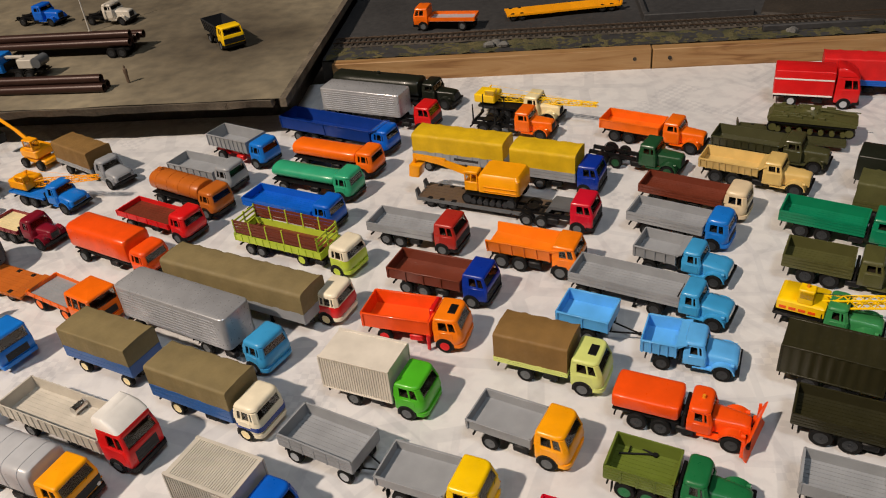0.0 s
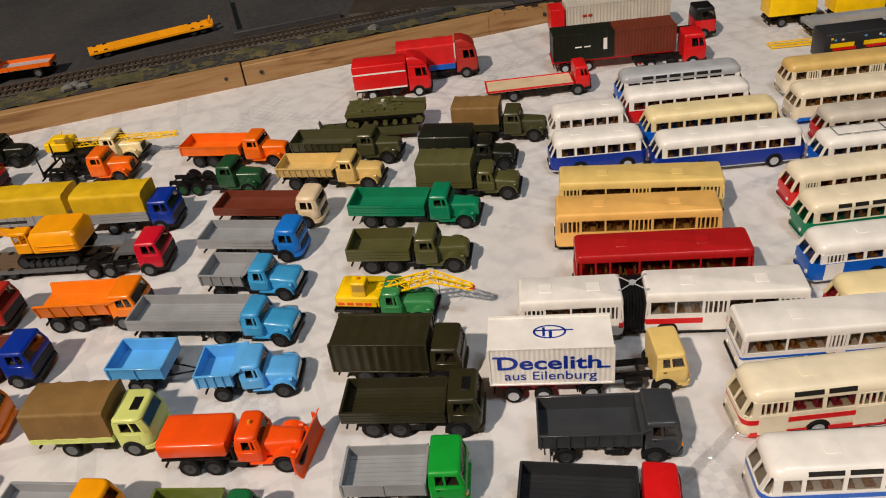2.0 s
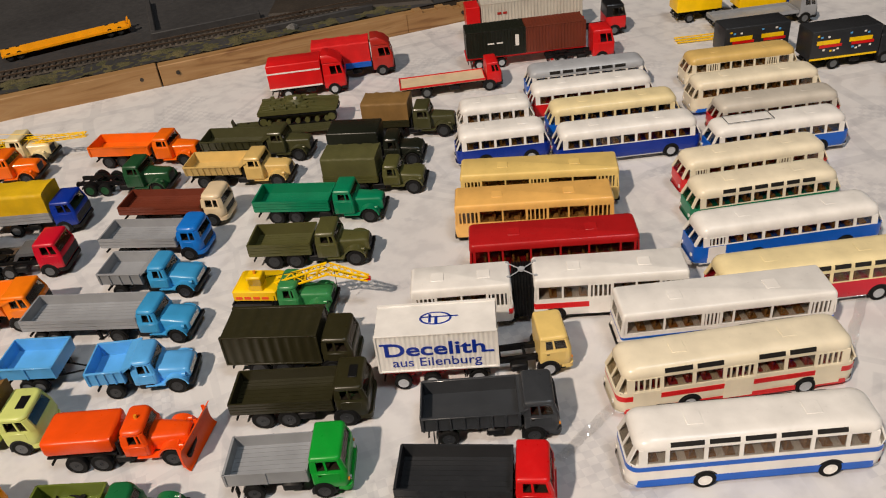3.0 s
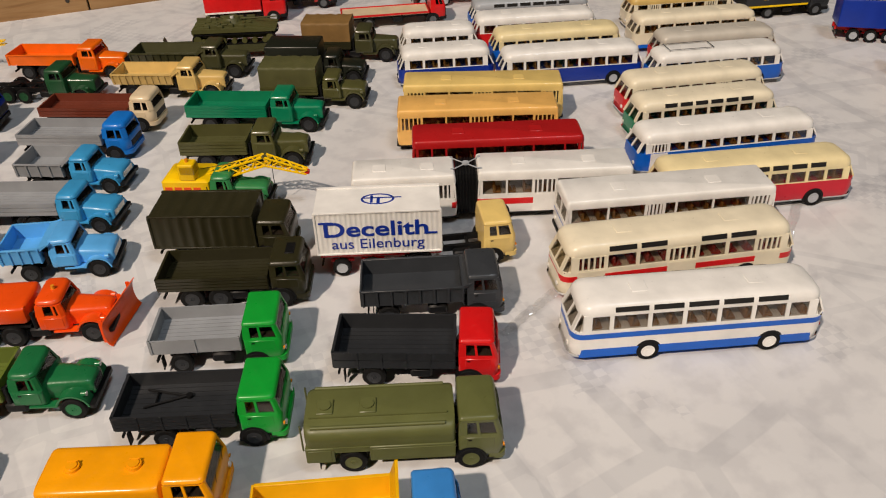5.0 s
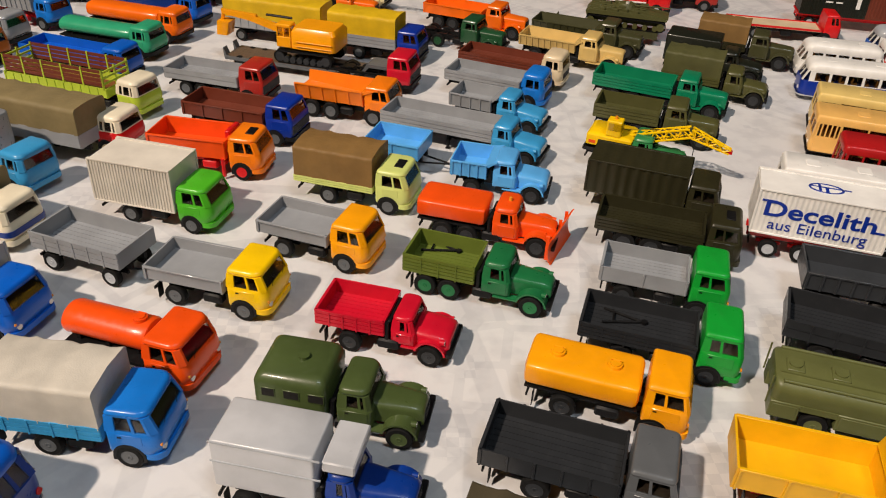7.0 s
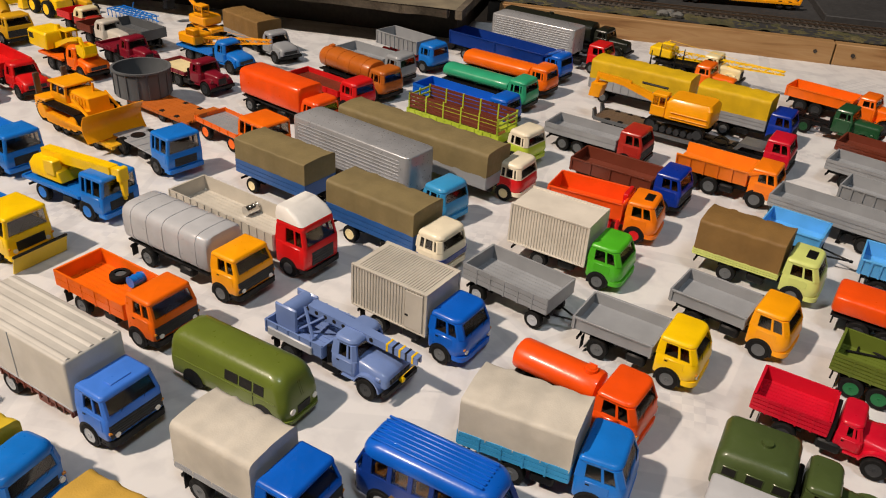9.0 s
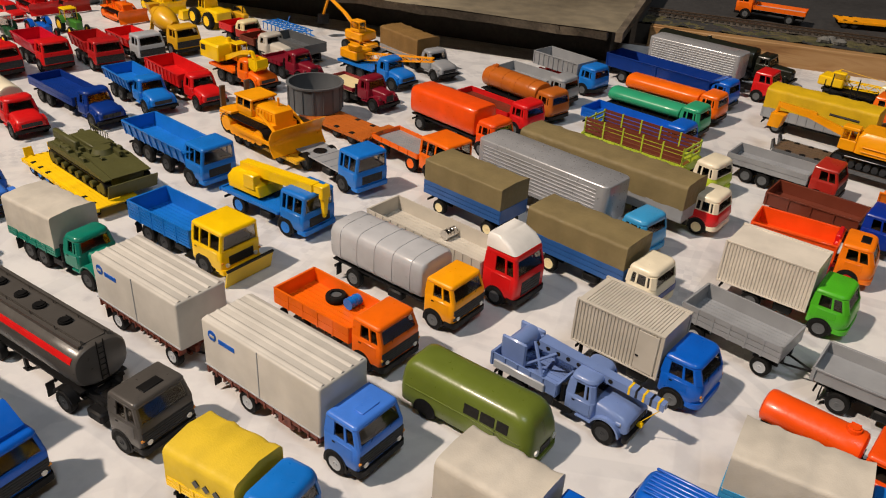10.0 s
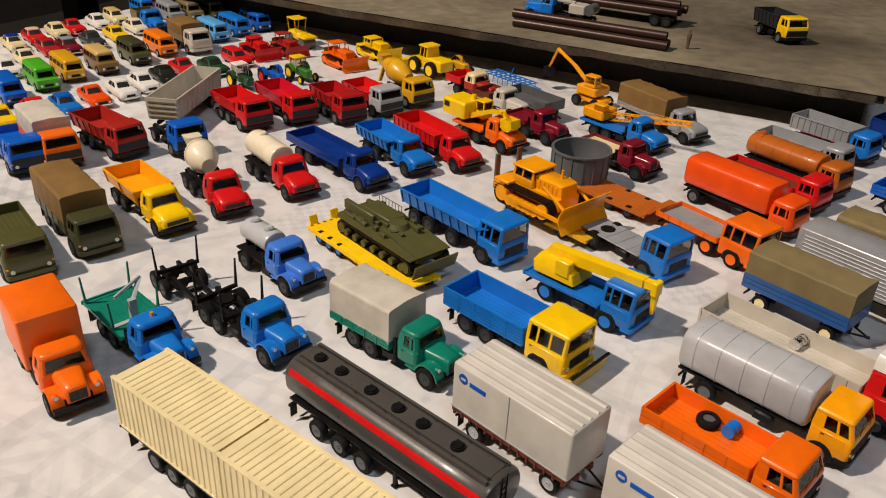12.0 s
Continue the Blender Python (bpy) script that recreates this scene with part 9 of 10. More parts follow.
t = chassis_truck((-0.4754, 0.3925, -16.0), 0.0553, "blue bonneted log truck with black bolsters", "praga", "steelblue", axles=(0.013,), wr=0.006)
stakes(t, (-0.006, 0.020), "black")
t = flatbed_truck((-0.5125, 0.3547, -17.8), 0.0505, "blue bonneted truck with a teal stake platform", "praga", "steelblue", "teal", h=0.001, boards=1, stakes=2, axles=(0.013,), wr=0.006, cab_kw=dict(beacon=True), tail=0.02)
stakes(t, (-0.018, 0.016), "teal")
loader_crane(t, 0.014)
box_truck((-0.5255, 0.3149, -23.6), 0.046, "orange bonneted truck with a plain orange box", "praga", "orange", "orange", top=0.04, wr=0.006)
dump_truck((-0.6338, 0.4767, -20.6), 0.0641, "yellow bonneted dump truck", "tatra", "yellow", "amber", axles=(0.014,), h=0.01, ribs=2, wr=0.006, tail=0.013)
t = chassis_truck((-0.6095, 0.5219, -27.5), 0.0578, "red bonneted concrete mixer with a cream drum", "tatra", "red", wr=0.006, axles=(0.014,))
mixer_drum(t, -0.010, 0.0477 - 0.028, 0.0235, "ivory")
tank_truck((-0.5882, 0.5698, -24.8), 0.0587, "red bonneted truck with a cream cement tank", "tatra", "red", "ivory", wr=0.006, axles=(0.014,), zc=0.022, hz=0.01, hw=0.0105, flat=2.0, tail=0.012, hatches=(0.3,))
flatbed_truck((-0.5753, 0.6171, -20.8), 0.0827, "dark blue bonneted truck with a long blue bed", "tatra", "deepblue", "deepblue", h=0.006, boards=2, wr=0.006, axles=(0.014,))
dump_truck((-0.5336, 0.6568, -25.8), 0.0568, "bright blue bonneted dump truck", "tatra", "steelblue", "steelblue", wr=0.006, h=0.009, canopy=0.008, ribs=7, axles=(0.014,))
dump_truck((-0.5160, 0.6914, -25.8), 0.0706, "red bonneted dump truck with ribbed sides", "tatra", "red", "red", wr=0.006, h=0.0105, ribs=9, axles=(0.014,), taper=0.97)
dump_truck((-0.7463, 0.5452, -13.5), 0.0454, "red forward-control dump truck with ribbed sides", "square", "oxide", "oxide", h=0.011, ribs=5, axles=(0.014,), wr=0.006)
covered_truck((-0.7685, 0.5101, -23.5), 0.044, "orange-cabbed truck with a pale grey cover", "square", "orange", "orange", "stone", top=0.036)
covered_truck((-0.6454, 0.4286, -22.1), 0.0523, "olive army truck with a brown canvas cover", "angular", "armygreen", "armygreen", "tan", top=0.038, axles=(0.014,), wr=0.0064)
flatbed_truck((-0.6534, 0.3875, -23.9), 0.05, "olive army truck with a flat hood hatch", "angular", "olive", "olive", wr=0.0064)
dump_truck((-0.6930, 0.6563, -22.2), 0.0381, "red dump truck with plain steel body", "square", "red", "red", h=0.0105, ribs=1, wr=0.006, axles=(0.014,))
dump_truck((-0.6762, 0.6984, -25.3), 0.0470, "bright red dump truck with plain steel body", "square", "red", "crimson", h=0.0105, ribs=1, wr=0.006, axles=(0.014,))
dump_truck((-0.6285, 0.7210, -28.0), 0.0362, "dark red dump truck with a high headboard", "square", "wine", "wine", h=0.0105, ribs=4, wr=0.006, axles=(0.014,))
dump_truck((-0.6134, 0.7553, -23.3), 0.038, "white-cabbed dump truck with a red body", "square", "lightgrey", "red", h=0.0085, ribs=4, wr=0.006, canopy=0.004)
t = chassis_truck((-0.6029, 0.7970, -23.1), 0.04, "mustard concrete mixer truck", "square", "mustard", wr=0.006, axles=(0.014,))
mixer_drum(t, -0.012, 0.04 - 0.012, 0.0245, "mustard")
chassis_truck((-0.7019, 0.5818, -23.5), 0.04, "blue-cabbed tractor unit turned across its grey trailer", "square", "blue", wr=0.006)
t = semi_trailer((-0.7471, 0.6834, -70.0), 0.1015, "long pale grey tipping trailer standing across the row", "tip", "stone", hb=0.0185, z=0.0140, axles=(0.10, 0.24), legs=0, stakes_n=11, taper=0.90)
for k in range(4):
    part("front_rib", Geo().box(0.1015, 0.1023, -0.0124, 0.0124, 0.0150 + 0.0044 * k, 0.0162 + 0.0044 * k), paint("khaki", 0.5), t)

# trailers in the middle of the table
t = semi_trailer((-0.1901, 0.6211, -23.6), 0.107, "silver ribbed semi-trailer behind a light blue tractor", "box", "silver", top=0.04, metal=True, r=0.004, axles=(0.12,))
horizontal_ribs(t, 0.006, 0.107 - 0.008, 0.0150, 0.0370, 0.0141, "silver", 9)
semi_trailer((-0.1691, 0.6564, -21.6), 0.132, "grey semi-trailer with a khaki canvas cover", "tarp", "grey", "khaki", top=0.0385, hb=0.008, boards=1, stakes_n=2, axles=(0.15, 0.24), rim="cream", r=0.003)
t = semi_trailer((-0.1346, 0.7207, -21.7), 0.088, "lime trailer with high dark slatted sides", "bed", "lime", hb=0.006, boards=1, stakes_n=12, axles=(0.15, 0.28), inner="brown")
slat_sides(t, 0.002, 0.088 - 0.002, 0.0205, 0.0330, 0.0138, "lime", "brown")
semi_trailer((-0.2121, 0.5769, -21.6), 0.064, "blue drawbar trailer with an olive canvas cover", "tarp", "postblue", "khaki", top=0.0365, hb=0.0085, axles=(0.2, 0.84), rim="cream", legs=0, drawbar=0.008, wr=0.0052)
semi_trailer((-0.0356, 0.4965, -23.7), 0.0532, "grey drop-side drawbar trailer", "bed", "grey", hb=0.0085, axles=(0.17, 0.85), legs=0, drawbar=0.014, rim="lightgrey")
semi_trailer((0.1402, 0.6549, -23.9), 0.08, "grey drop-side semi-trailer on white cloth", "bed", "grey", hb=0.0075, axles=(0.12, 0.24), legs=0.6)
semi_trailer((0.1297, 0.6085, -21.7), 0.036, "sky blue tipping trailer with a bare black drawbar", "tip", "sky", hb=0.0085, axles=(0.4, 0.62), legs=0, drawbar=0.018, stakes_n=2, taper=0.95)
t = semi_trailer((0.3442, 0.5097, -21.1), 0.068, "white ribbed box trailer with blue lettering on a red frame", "box", "white", top=0.0414, z=0.0152, ribs=24, plain_roof=True, axles=(0.18, 0.43), frame_tone="red", rim="lightgrey", legs=0, hw=0.0137, rib=0.00018)
part("skirt", Geo().box(0.001, 0.050, -0.0118, 0.0118, 0.0118, 0.0147), paint("red"), t, "red frame under the box")
sign(t, "Decelith", 0.068 * 0.48, 0.0268, -0.01405, 0.0131, "navy", 1.30, 0.00025)
sign(t, "aus Eilenburg", 0.068 * 0.49, 0.0188, -0.01405, 0.0090, "navy", 1.06)
part("lettering", Geo().box(0.068 * 0.03, 0.068 * 0.14, -0.0142, -0.0138, 0.0350, 0.0361), paint("navy"), t)
part("lettering", Geo().box(0.068 * 0.88, 0.068 * 0.97, -0.0142, -0.0138, 0.0268, 0.0279), paint("navy"), t)
roof_emblem(t, 0.068 * 0.50, 0.0415)
semi_trailer((-0.0003, 0.8587, -18.8), 0.092, "grey and yellow drawbar trailer with a yellow cover", "tarp", "grey", "tarpyellow", top=0.0385, hb=0.008, boards=1, stakes_n=12, axles=(0.16, 0.84), legs=0, drawbar=0.006, r=0.003)
covered_truck((0.1197, 0.8125, -20.0), 0.0412, "blue-cabbed truck with a grey bed and yellow cover", "square", "navy", "grey", "tarpyellow", hb=0.008, top=0.0385, tail=0.028, r=0.003, stakes=12)
chassis_truck((0.1074, 0.7511, -19.3), 0.0446, "crimson tractor unit pulling a low loader", "square", "crimson", axles=(0.013,))
low_loader((0.0221, 0.7867, -19.1), "grey planked low loader under a yellow excavator", "midgrey", length=0.118, deck_tone="umber", neck=0.022)
t = excavator((0.0769, 0.7727, -18.7, 0.0092), "yellow crawler excavator on a low loader", "amber", reach=0.052)
t.matrix_basis = t.matrix_basis @ Matrix.Scale(1.25, 4)
t = semi_trailer((-0.1180, 0.9830, -19.4), 0.0980, "silver ribbed box semi-trailer", "box", "silver", top=0.0385, metal=True, r=0.003, axles=(0.15, 0.26))
horizontal_ribs(t, 0.004, 0.0980 - 0.005, 0.0150, 0.0360, 0.0141, "lightgrey", 9, metal=False)
chassis_truck((-0.0376, 0.9506, -19.4), 0.036, "red tractor unit with a square cab", "square", "red")
semi_trailer((-0.1167, 1.0343, -18.6), 0.11, "dark green tank semi-trailer", "tank", "blackgreen", axles=(0.12, 0.24), hatches=(0.5,))
chassis_truck((-0.0291, 1.0122, -20.4), 0.0485, "black-green bonneted tractor unit", "kraz", "blackgreen", wr=0.0062, axles=(0.013,))
t = flatbed_truck((0.0721, 0.9683, -21.1), 0.0619, "cream bonneted crane truck with a yellow lattice boom", "kraz", "cream", "black", h=0.001, boards=1, stakes=2, wr=0.0062, name="crane_truck", axles=(0.014,))
lattice_crane(t, (0.112, -0.004, 0.0250), "yellow", -0.008)
t = chassis_truck((0.0624, 0.9298, -20.2), 0.0622, "orange bonneted log truck with black bolsters", "kraz", "orange", wr=0.0062, axles=(0.014,))
stakes(t, (-0.010, 0.014), "black", 0.0140, 0.0330)
low_loader((0.3181, 0.8887, -19.5), "olive low-bed trailer carrying a tracked carrier", "armygreen", length=0.095, axles=(0.0, 0.012), neck=0.0, wr=0.0046)
tracked_carrier((0.3713, 0.8853, -19.2, 0.0092), "olive tracked infantry carrier with a turret", "olive")

# trucks by the plywood edge
t, o, back = box_truck((0.3757, 0.9698, -15.0), 0.049, "red box truck with white stripes", "modern", "red", "red", top=0.0385, tail=0.018, rim="lightgrey", cab_kw=dict(spoiler="red"))
for s in (-1, 1):
    part("stripe", Geo().box(-0.018, back - 0.002, s * 0.0143 - 0.0002, s * 0.0143 + 0.0002, 0.0290, 0.0305), paint("white"), o)
    part("stripe", Geo().box(-0.018, back - 0.002, s * 0.0143 - 0.0002, s * 0.0143 + 0.0002, 0.0122, 0.0138), paint("white"), o)
covered_truck((0.4327, 0.9909, -14.7), 0.0509, "red truck with a red cover and a blue drop side", "modern", "oxide", "blue", "red", top=0.04, tail=0.022, hb=0.005, cab_kw=dict(spoiler="oxide"))
flatbed_truck((0.5033, 0.8917, -14.5), 0.064, "red low flat truck with a pale deck", "square", "red", "red", h=0.001, boards=1, stakes=2, inner="beige", tail=0.026, name="flatbed_truck", cab_kw=dict(length=0.015))
t = semi_trailer((0.5651, 0.9352, -16.1), 0.128, "red container semi-trailer with a green and a brown container", "bed", "red", hb=0.0004, boards=1, stakes_n=2, axles=(0.1, 0.19, 0.29), rim="lightgrey", frame_tone="red")
container(t, 0.001, 0.128 * 0.5 - 0.0006, 0.0140, 0.0410, "blackgreen", ribs=18, roof_ribs=16)
container(t, 0.128 * 0.5 + 0.0006, 0.128 - 0.001, 0.0140, 0.0410, "brown", ribs=18, roof_ribs=16)
writing_bars(t, 0.128 * 0.18, 0.128 * 0.36, 0.0270, 0.0284, -0.0147, "white")
writing_bars(t, 0.128 * 0.41, 0.128 * 0.44, 0.0230, 0.0350, -0.0147, "white", ())
chassis_truck((0.6554, 0.8916, -17.0), 0.0424, "red long-haul tractor unit with chrome mirrors", "modern", "red", rim="lightgrey")
t = semi_trailer((0.6015, 1.0153, -14.8), 0.132, "red container semi-trailer with a pale grey container", "bed", "red", hb=0.0004, boards=1, stakes_n=2, axles=(0.1, 0.19, 0.29), frame_tone="red")
container(t, 0.014, 0.132 - 0.002, 0.0140, 0.0420, "stone", ribs=30, roof_ribs=28)
part("headboard", Geo().box(-0.004, 0.012, -0.0135, 0.0135, 0.0135, 0.0400, 0.0006), paint("red"), t)
writing_bars(t, 0.132 * 0.24, 0.132 * 0.36, 0.0290, 0.0316, -0.0147, "oxide")
chassis_truck((0.7094, 0.9521, -15.6), 0.0389, "black-roofed red long-haul tractor unit", "modern", "red", roof="black")
t = semi_trailer((0.7857, 0.7995, -14.1), 0.066, "black box trailer with bright lettering and a yellow rail", "box", "charcoal", top=0.04, axles=(0.25, 0.8), legs=0, drawbar=0.006)
event_print(t, 0.066)
t, o, back = box_truck((0.8689, 0.7403, -14.3), 0.05, "black box truck with bright lettering and a yellow rail", "square", "charcoal", "charcoal", tail=0.026, top=0.04)
event_print(t, 0.066, -0.026)
semi_trailer((0.8202, 0.9301, -15.3), 0.052, "yellow box trailer with a blue frame", "box", "yellow", top=0.037, axles=(0.3, 0.75), legs=0, drawbar=0.006)
box_truck((0.9053, 0.9009, -15.1), 0.042, "blue-cabbed truck with a yellow box", "square", "deepblue", "yellow", tail=0.02, top=0.037)
flatbed_truck((0.8556, 0.8749, -14.1), 0.08, "grey flat transporter with an orange wedge on its deck", "square", "grey", "grey", h=0.003, boards=1, tail=0.02)

# long trailers toward the dark end
t = semi_trailer((-0.3162, 0.3863, -17.5), 0.0675, "grey trailer with a ribbed tarpaulin and blue emblem", "box", "palegrey", top=0.039, axles=(0.21, 0.86), legs=0, drawbar=0.012, frame_tone="brown", rim="lightgrey")
tilt_print(t, 0.0675)
truck_tilt((-0.2107, 0.3547, -17.8), 0.0549, "blue-cabbed truck with a ribbed grey tarpaulin box", "square", "periwinkle", "palegrey", rim="lightgrey", cab_kw=dict(hatch=True))
t = semi_trailer((-0.3891, 0.3525, -14.4), 0.12, "dark grey tank semi-trailer with a red stripe", "tank", "gunmetal", axles=(0.19, 0.315, 0.44), hatches=(0.1, 0.22, 0.38, 0.52, 0.64, 0.8), walkway=True, legs=0.58)
part("stripe", Geo().loft([[(x, -0.0129, 0.0276), (x, -0.0124, 0.0290), (x, -0.0117, 0.0302), (x, -0.0105, 0.0300), (x, -0.0105, 0.0276)] for x in (0.004, 0.12 - 0.003)]), paint("red"), t, "red stripe along the tank")
ladder = Geo()
for s in (-1, 1):
    ladder.rod((0.12 + 0.0003, s * 0.0016, 0.0150), (0.12 + 0.0003, s * 0.0016, 0.0350), 0.0003)
for k in range(6):
    ladder.rod((0.12 + 0.0003, -0.0016, 0.0165 + 0.003 * k), (0.12 + 0.0003, 0.0016, 0.0165 + 0.003 * k), 0.00022)
part("ladder", ladder, FRAME, t)
chassis_truck((-0.2836, 0.3232, -13.0), 0.04, "dark grey square-cabbed tractor unit", "square", "gunmetal", cab_kw=dict(hatch="dark"), rim="charcoal")
t = semi_trailer((-0.4390, 0.3005, -11.1), 0.142, "black semi-trailer with two cream ribbed containers", "bed", "black", hb=0.0003, boards=1, stakes_n=2, axles=(0.16, 0.25, 0.34))
container(t, 0.0005, 0.142 * 0.5 - 0.0006, 0.0140, 0.0400, "cream", hw=0.0136, ribs=18, roof_ribs=18)
container(t, 0.142 * 0.5 + 0.0006, 0.142 - 0.0005, 0.0140, 0.0400, "cream", hw=0.0136, ribs=18, roof_ribs=18)
chassis_truck((-0.3119, 0.2730, -12.1), 0.038, "bright blue tractor unit with a tall roof deflector", "square", "blue", cab_kw=dict(spoiler="wedge"))
low_loader((-0.4745, 0.5036, -21.9), "yellow low loader carrying a green recovery tank", "yellow", length=0.105, neck=0.0, rim="steelblue", wr=0.0046, axles=(0.0, 0.011, 0.022, 0.072, 0.084))
tracked_carrier((-0.4276, 0.4991, -21.9, 0.0092), "olive recovery tank with a front blade", "olive", length=0.078, turret=False, blade=True)
log_dolly((-0.5251, 0.4054, -22.4), "black log dolly with upright bolsters")
low_loader((-0.3830, 0.6156, -21.5), "yellow low loader carrying a bulldozer", "mustard", length=0.085, neck=0.0, axles=(0.0, 0.012, 0.05))
bulldozer((-0.3672, 0.6093, -21.9, 0.0092), "yellow crawler bulldozer with a wide blade", "amber", k=1.32)
low_loader((-0.3505, 0.6736, -21.8), "rust orange low trailer beside a grey tub", "rust", length=0.076, axles=(0.03, 0.048), neck=0.01)
concrete_ring((-0.3623, 0.6830, -22.0, 0.0092), "large round grey tub with a rolled rim")
t = flatbed_truck((-0.4794, 0.7378, -21.9), 0.0454, "orange bonneted truck under a yellow excavator house", "tatra", "orange", "orange", h=0.001, boards=1, stakes=2, wr=0.006, axles=(0.014,), name="crane_truck")
excavator_body(t, -0.007, "yellow")
flatbed_truck((-0.3658, 0.7463, -22.0), 0.0492, "maroon bonneted truck with a cream deck", "praga", "maroon", "maroon", h=0.0025, boards=1, inner="cream", wr=0.006, axles=(0.013,))
flatbed_truck((-0.4471, 0.7765, -21.9), 0.0376, "maroon bonneted truck with a spare wheel", "praga", "maroon", "maroon", h=0.0025, boards=1, wr=0.006, axles=(0.013,))
t = flatbed_truck((-0.3814, 0.8100, -21.6), 0.0569, "blue bonneted truck with a yellow lattice crane", "tatra", "steelblue", "steelblue", h=0.001, boards=1, stakes=2, wr=0.006, axles=(0.014,), name="crane_truck")
lattice_crane(t, (0.0818, 0.0171, 0.0300), "amber", -0.002)
semi_trailer((-0.4862, 0.8338, -21.9), 0.06, "grey drop-side trailer on white cloth", "bed", "midgrey", hb=0.0085, axles=(0.2, 0.8), legs=0, drawbar=0.008)
flatbed_truck((-0.4976, 0.8186, -21.9), 0.036, "white bonneted light truck with a brown bed", "old", "stone", "brown")
harrow((-0.5170, 0.9043, -22.1), "blue tubular farm harrow on the cloth")
backhoe((-0.4157, 0.8863, -22.4), "yellow digger with its arm folded upright", "amber")

# machines, vans and cars at the dark end
bulldozer((-0.7083, 0.8605, -22.6), "orange crawler bulldozer with an open canopy", "orange", canopy=False, k=0.95)
bulldozer((-0.6965, 0.9161, -22.4), "yellow crawler bulldozer with a closed cab", "yellow", k=0.95)
wheel_loader((-0.6074, 0.8897, 157.7), "yellow wheel loader with large tyres", "yellow")
road_roller((-0.7960, 0.9021, -22.4), "yellow road roller with a canopy", "yellow")
bulldozer((-0.8112, 0.8371, -22.9), "red crawler tractor with a closed cab", "red", k=0.9)
bulldozer((-0.7900, 0.8655, -22.8), "dark red crawler tractor without a cab", "oxide", k=0.85, canopy=False)
farm_tractor((-0.7429, 0.7311, -22.4), "green farm tractor with a white cab", "pine", cab="white")
farm_tractor((-0.7252, 0.7595, -22.8), "blue farm tractor with no cab", "blue", hub="red")
farm_tractor((-0.7106, 0.7874, -22.4), "green farm tractor with yellow hubs", "moss", cab="yellow")
farm_tractor((-0.5837, 0.9100, -22.3), "small yellow farm tractor", "mustard")
flatbed_truck((-0.5448, 0.8514, -22.2), 0.036, "red light truck with a cream roof", "old", "oxide", "red", roof="cream")
motor_car((-1.0520, 0.6978, -22.6), "cream saloon car with a dark roof", "cream", roof="navy", kind="saloon")
motor_car((-1.0604, 0.7316, -22.6), "red car with a beige roof", "red", roof="beige", kind="saloon")
motor_car((-1.0621, 0.7658, -22.7), "pale yellow saloon car", "cream", roof="cream", kind="saloon")
motor_car((-1.0609, 0.7890, -22.7), "red coupe car on white cloth", "red", roof="red", kind="coupe")
motor_car((-1.0616, 0.8275, -22.6), "white saloon car on white cloth", "white", roof="white", kind="saloon")
motor_car((-1.0641, 0.8586, -23.0), "cream estate car on white cloth", "cream", roof="sand", kind="estate")
motor_car((-0.9942, 0.7250, -22.7), "maroon car with a grey roof", "maroon", roof="grey", kind="saloon")
motor_car((-1.0058, 0.7069, -22.7), "dark red car on white cloth", "wine", roof="wine", kind="saloon")
motor_car((-0.9955, 0.7600, -22.6), "dark grey saloon car", "darkgrey", roof="darkgrey", kind="saloon")
motor_car((-0.9948, 0.7954, -22.6), "yellow saloon car on white cloth", "yellow", roof="yellow", kind="saloon")
motor_car((-1.0045, 0.8363, -22.9), "ivory saloon car on white cloth", "ivory", roof="ivory", kind="saloon")
motor_car((-0.9870, 0.6642, -22.6), "cream open-looking car on white cloth", "cream", roof="ivory", kind="coupe")
motor_car((-0.9721, 0.6289, -22.9), "white estate car on white cloth", "white", roof="white", kind="estate")
motor_car((-0.8302, 0.5826, -22.5), "blue saloon car on white cloth", "steelblue", roof="blue", kind="saloon")
motor_car((-0.8288, 0.6146, -22.5), "orange-red coupe car on white cloth", "vermilion", roof="vermilion", kind="coupe")
motor_car((-0.8240, 0.6443, -22.5), "white saloon car with roof lights", "white", roof="white", kind="saloon")
motor_car((-0.8238, 0.6722, -22.4), "white saloon car with a black front", "white", roof="white", kind="saloon")
motor_car((-0.8232, 0.7021, -22.4), "black-green saloon car on white cloth", "blackgreen", roof="blackgreen", kind="saloon")
motor_car((-0.8280, 0.7352, -22.4), "red saloon car with rounded roof", "red", roof="red", kind="coupe")
motor_car((-0.8064, 0.7563, -22.5), "dark green saloon car", "pine", roof="pine", kind="saloon")
motor_car((-0.8078, 0.7980, -22.4), "red estate car with black windows", "red", roof="red", kind="estate")
motor_car((-0.8406, 0.5597, -22.6), "bright red coupe car", "red", roof="red", kind="coupe")
motor_car((-0.8459, 0.5281, -22.5), "yellow small car on white cloth", "yellow", roof="yellow", kind="saloon")
van((-0.9146, 0.6570, -22.6), "ochre minibus with a pale roof", "mustard", roof="mustard", hood=0.0)
van((-0.9072, 0.6947, -22.6), "tan off-road wagon on white cloth", "tan", roof="sand", hood=0.008)
van((-0.9073, 0.7409, -22.4), "olive off-road wagon on white cloth", "olive", roof="armygreen", hood=0.008)
van((-0.9075, 0.7814, -22.5), "orange delivery van on white cloth", "tangerine", roof="tangerine", hood=0.004)
van((-0.9044, 0.8669, -22.5), "light blue minibus on white cloth", "sky", roof="sky", hood=0.0)
van((-0.9014, 0.9037, -22.5), "blue minibus on white cloth", "steelblue", roof="steelblue", hood=0.0)
van((-0.8967, 0.9395, -23.0), "dark blue delivery van", "blue", roof="blue", hood=0.0)
van((-0.9094, 0.6206, -22.6), "green pickup van on white cloth", "leaf", roof="leaf", hood=0.006)
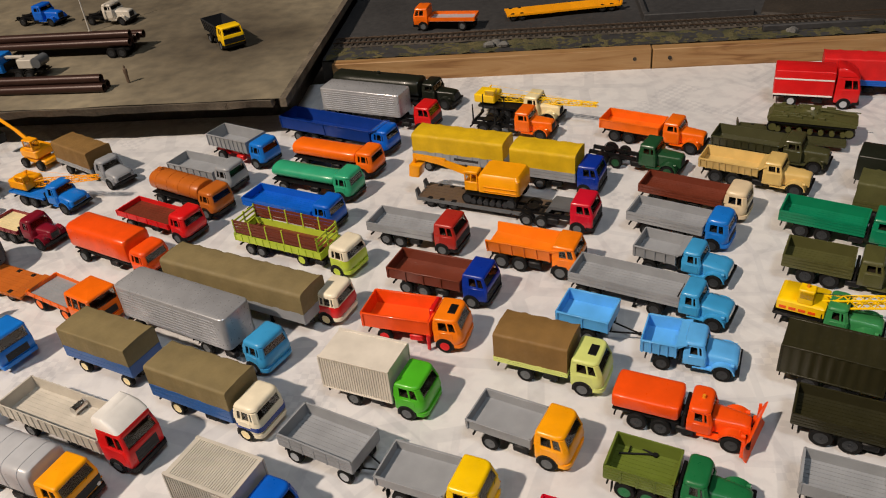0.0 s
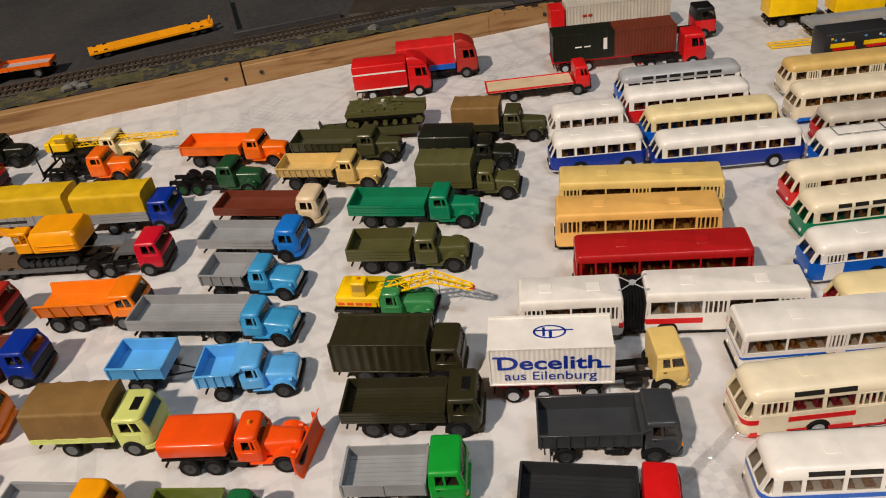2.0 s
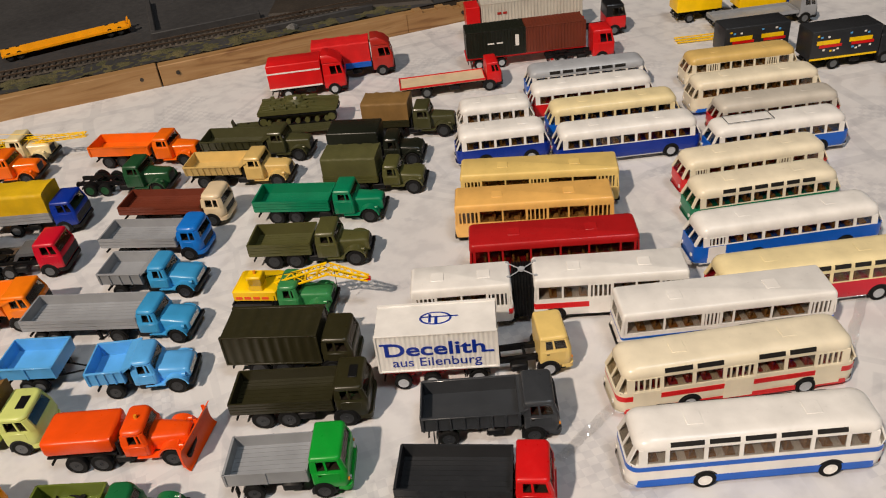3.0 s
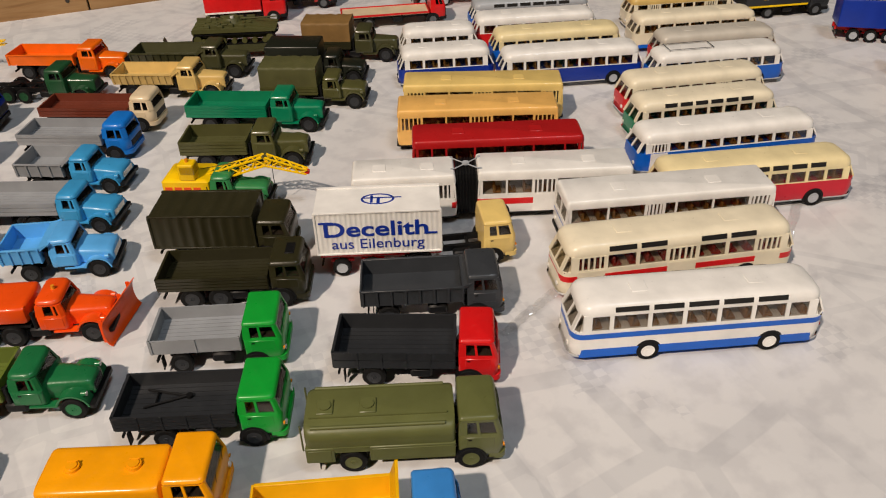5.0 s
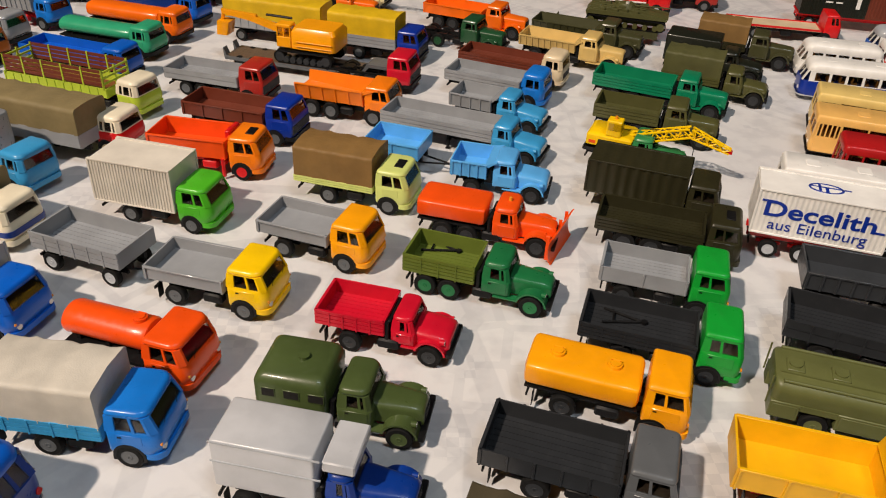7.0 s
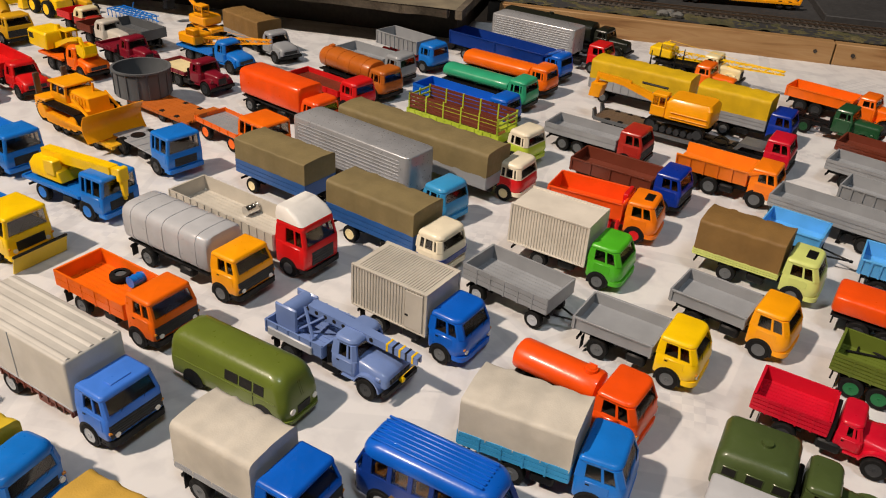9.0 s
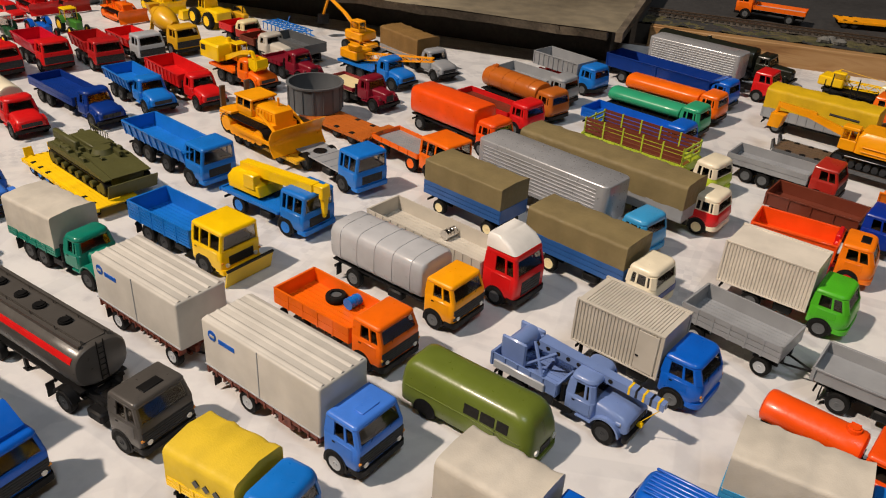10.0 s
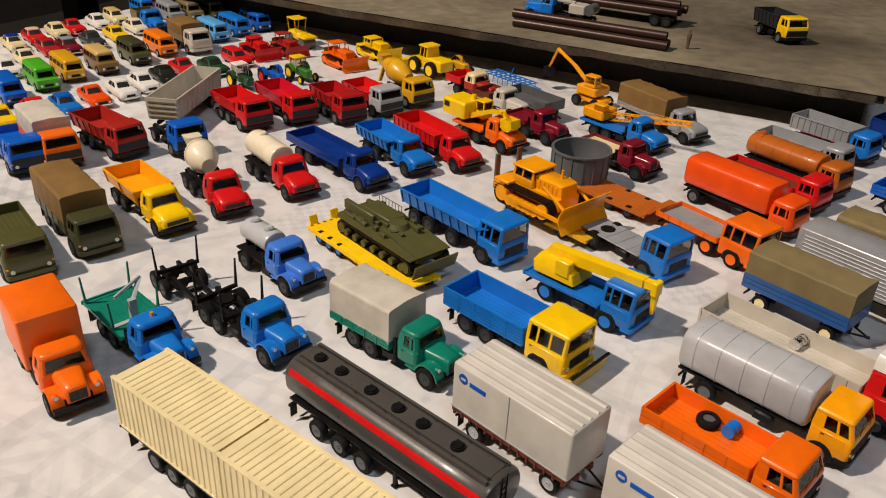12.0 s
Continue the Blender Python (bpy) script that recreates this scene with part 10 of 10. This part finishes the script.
van((-0.8967, 0.5747, -22.9), "blue bonneted van on white cloth", "blue", roof="blue", hood=0.008)
covered_truck((-0.9046, 0.8190, -22.6), 0.034, "pale green light truck with a brown cover", "soft", "stone", "khaki", "tan", top=0.032)
flatbed_truck((-1.0089, 0.8602, -22.6), 0.034, "blue light truck with an ochre box", "old", "steelblue", "khaki", h=0.01)
van((-1.0637, 0.9080, -22.7), "blue box van at the dark edge", "steelblue", hood=0.008)
van((-1.0532, 0.9352, -22.7), "dark red van at the dark edge", "wine", hood=0.008)
van((-0.9865, 0.9559, -22.6), "olive covered van at the dark edge", "olive", hood=0.008)
van((-1.0044, 0.9325, -22.7), "khaki covered van at the dark edge", "khaki", hood=0.008)
van((-1.0161, 0.9098, -22.8), "grey van at the dark edge", "grey", hood=0.008)
flatbed_truck((-0.7799, 0.4880, -22.8), 0.044, "blue flatbed truck at the edge of the row", "square", "blue", "blue")

# things on the sandy diorama
dump_truck((-0.2822, 1.1190, -50.1, 0.0484), 0.04, "dark dump truck with a yellow cab", "square", "yellow", "charcoal", h=0.014)
pipe_load((-0.5450, 0.9680, -1.5, 0.0484), "stack of dark steel pipes lying on sand", 0.178, n=3)
t = chassis_truck((-0.4800, 1.0240, 176.1, 0.0484), 0.06, "blue heavy truck with a grey winch on sand", "kraz", "steelblue", axles=(0.014,))
part("winch_housing", Geo().box(-0.006, 0.014, -0.0100, 0.0100, 0.0124, 0.0232, 0.001), paint("stone"), t)
part("winch_drum", Geo().cyl((-0.0110, 0, 0.0190), "y", 0.0062, 0.0095, 16), paint("midgrey"), t)
part("jib", Geo().box(0.010, 0.036, -0.0022, 0.0022, 0.0226, 0.0256, 0.0005), paint("stone"), t)
pipe_load((-0.5700, 1.0850, -1.5, 0.06), "long dark pipes carried on a log trailer", 0.19, n=5)
pipe_dolly((-0.4060, 1.0850, -1.5, 0.0484), "black two-axle dolly under long pipes")
chassis_truck((-0.6100, 1.2400, -12.3, 0.0484), 0.05, "small truck with a blue cab on sand", "kraz", "blue")
chassis_truck((-0.4990, 1.2250, -10.0, 0.0484), 0.05, "small truck with a grey cab on sand", "kraz", "stone")
pole = tagged(new("lamp_post", finish("lamp_post", Geo().cyl((0, 0, 0.06), "z", 0.0011, 0.06, 10, 0.0007).box(-0.0022, 0.0022, -0.0022, 0.0022, 0, 0.002), paint("palegrey"))), "thin pale model lamp post standing on sand", "lamp post")
pole.matrix_basis = pose(-0.4908, 1.1828, 0.0478)
figurine((-0.3480, 0.9880, 0.0, 0.0484), "tiny plain standing figure on sand")

# things on the railway diorama
flatbed_truck((0.0219, 1.1873, 171.6, 0.0252), 0.052, "orange truck with a grey deck facing away", "square", "orange", "orange", h=0.004, boards=1, inner="lightgrey")
low_loader((0.2114, 1.2335, -171.2, 0.0252), "yellow low-bed trailer with a spare wheel", "amber", length=0.15, axles=(0.0, 0.012, 0.118, 0.13), neck=0.0)

# loose things among the vehicles
beam_bundle((0.8146, 0.8634, -15.8), "bundle of slim yellow steel beams on cloth")
film_strip((0.4298, 0.4183, 26.2), "crumpled strip of clear plastic film", 0.05)
film_strip((0.6151, 0.4283, 39.9), "crumpled clear plastic film beside a coach", 0.062)

# vehicles at the bright end
t = semi_trailer((0.8835, 0.6625, -36.6), 0.13, "blue box semi-trailer with a white roof and red chassis", "box", "navy", top=0.0385, axles=(0.12, 0.235, 0.35), rim="lightgrey", frame_tone="red", wr=0.0056)
part("roof_cap", Geo().box(-0.0003, 0.13 + 0.0003, -0.0143, 0.0143, 0.0386, 0.0425, 0.0008), paint("white"), t, "white upper panel and roof")
dump_truck((0.8752, 0.5694, -38.5), 0.044, "yellow dump truck with an open steel body", "square", "amber", "amber", h=0.012, ribs=3, axles=(0.014,))
flatbed_truck((0.8209, 0.5065, -38.4), 0.044, "grey flatbed truck with a brown deck", "square", "grey", "grey", inner="brown")
tow_bar((0.2469, 0.4208, -18.7, 0.0134), "black tow bar lying in a planked truck bed")
tow_bar((0.1652, 0.4812, -19.7, 0.0134), "black tow bar lying in a slatted truck bed")
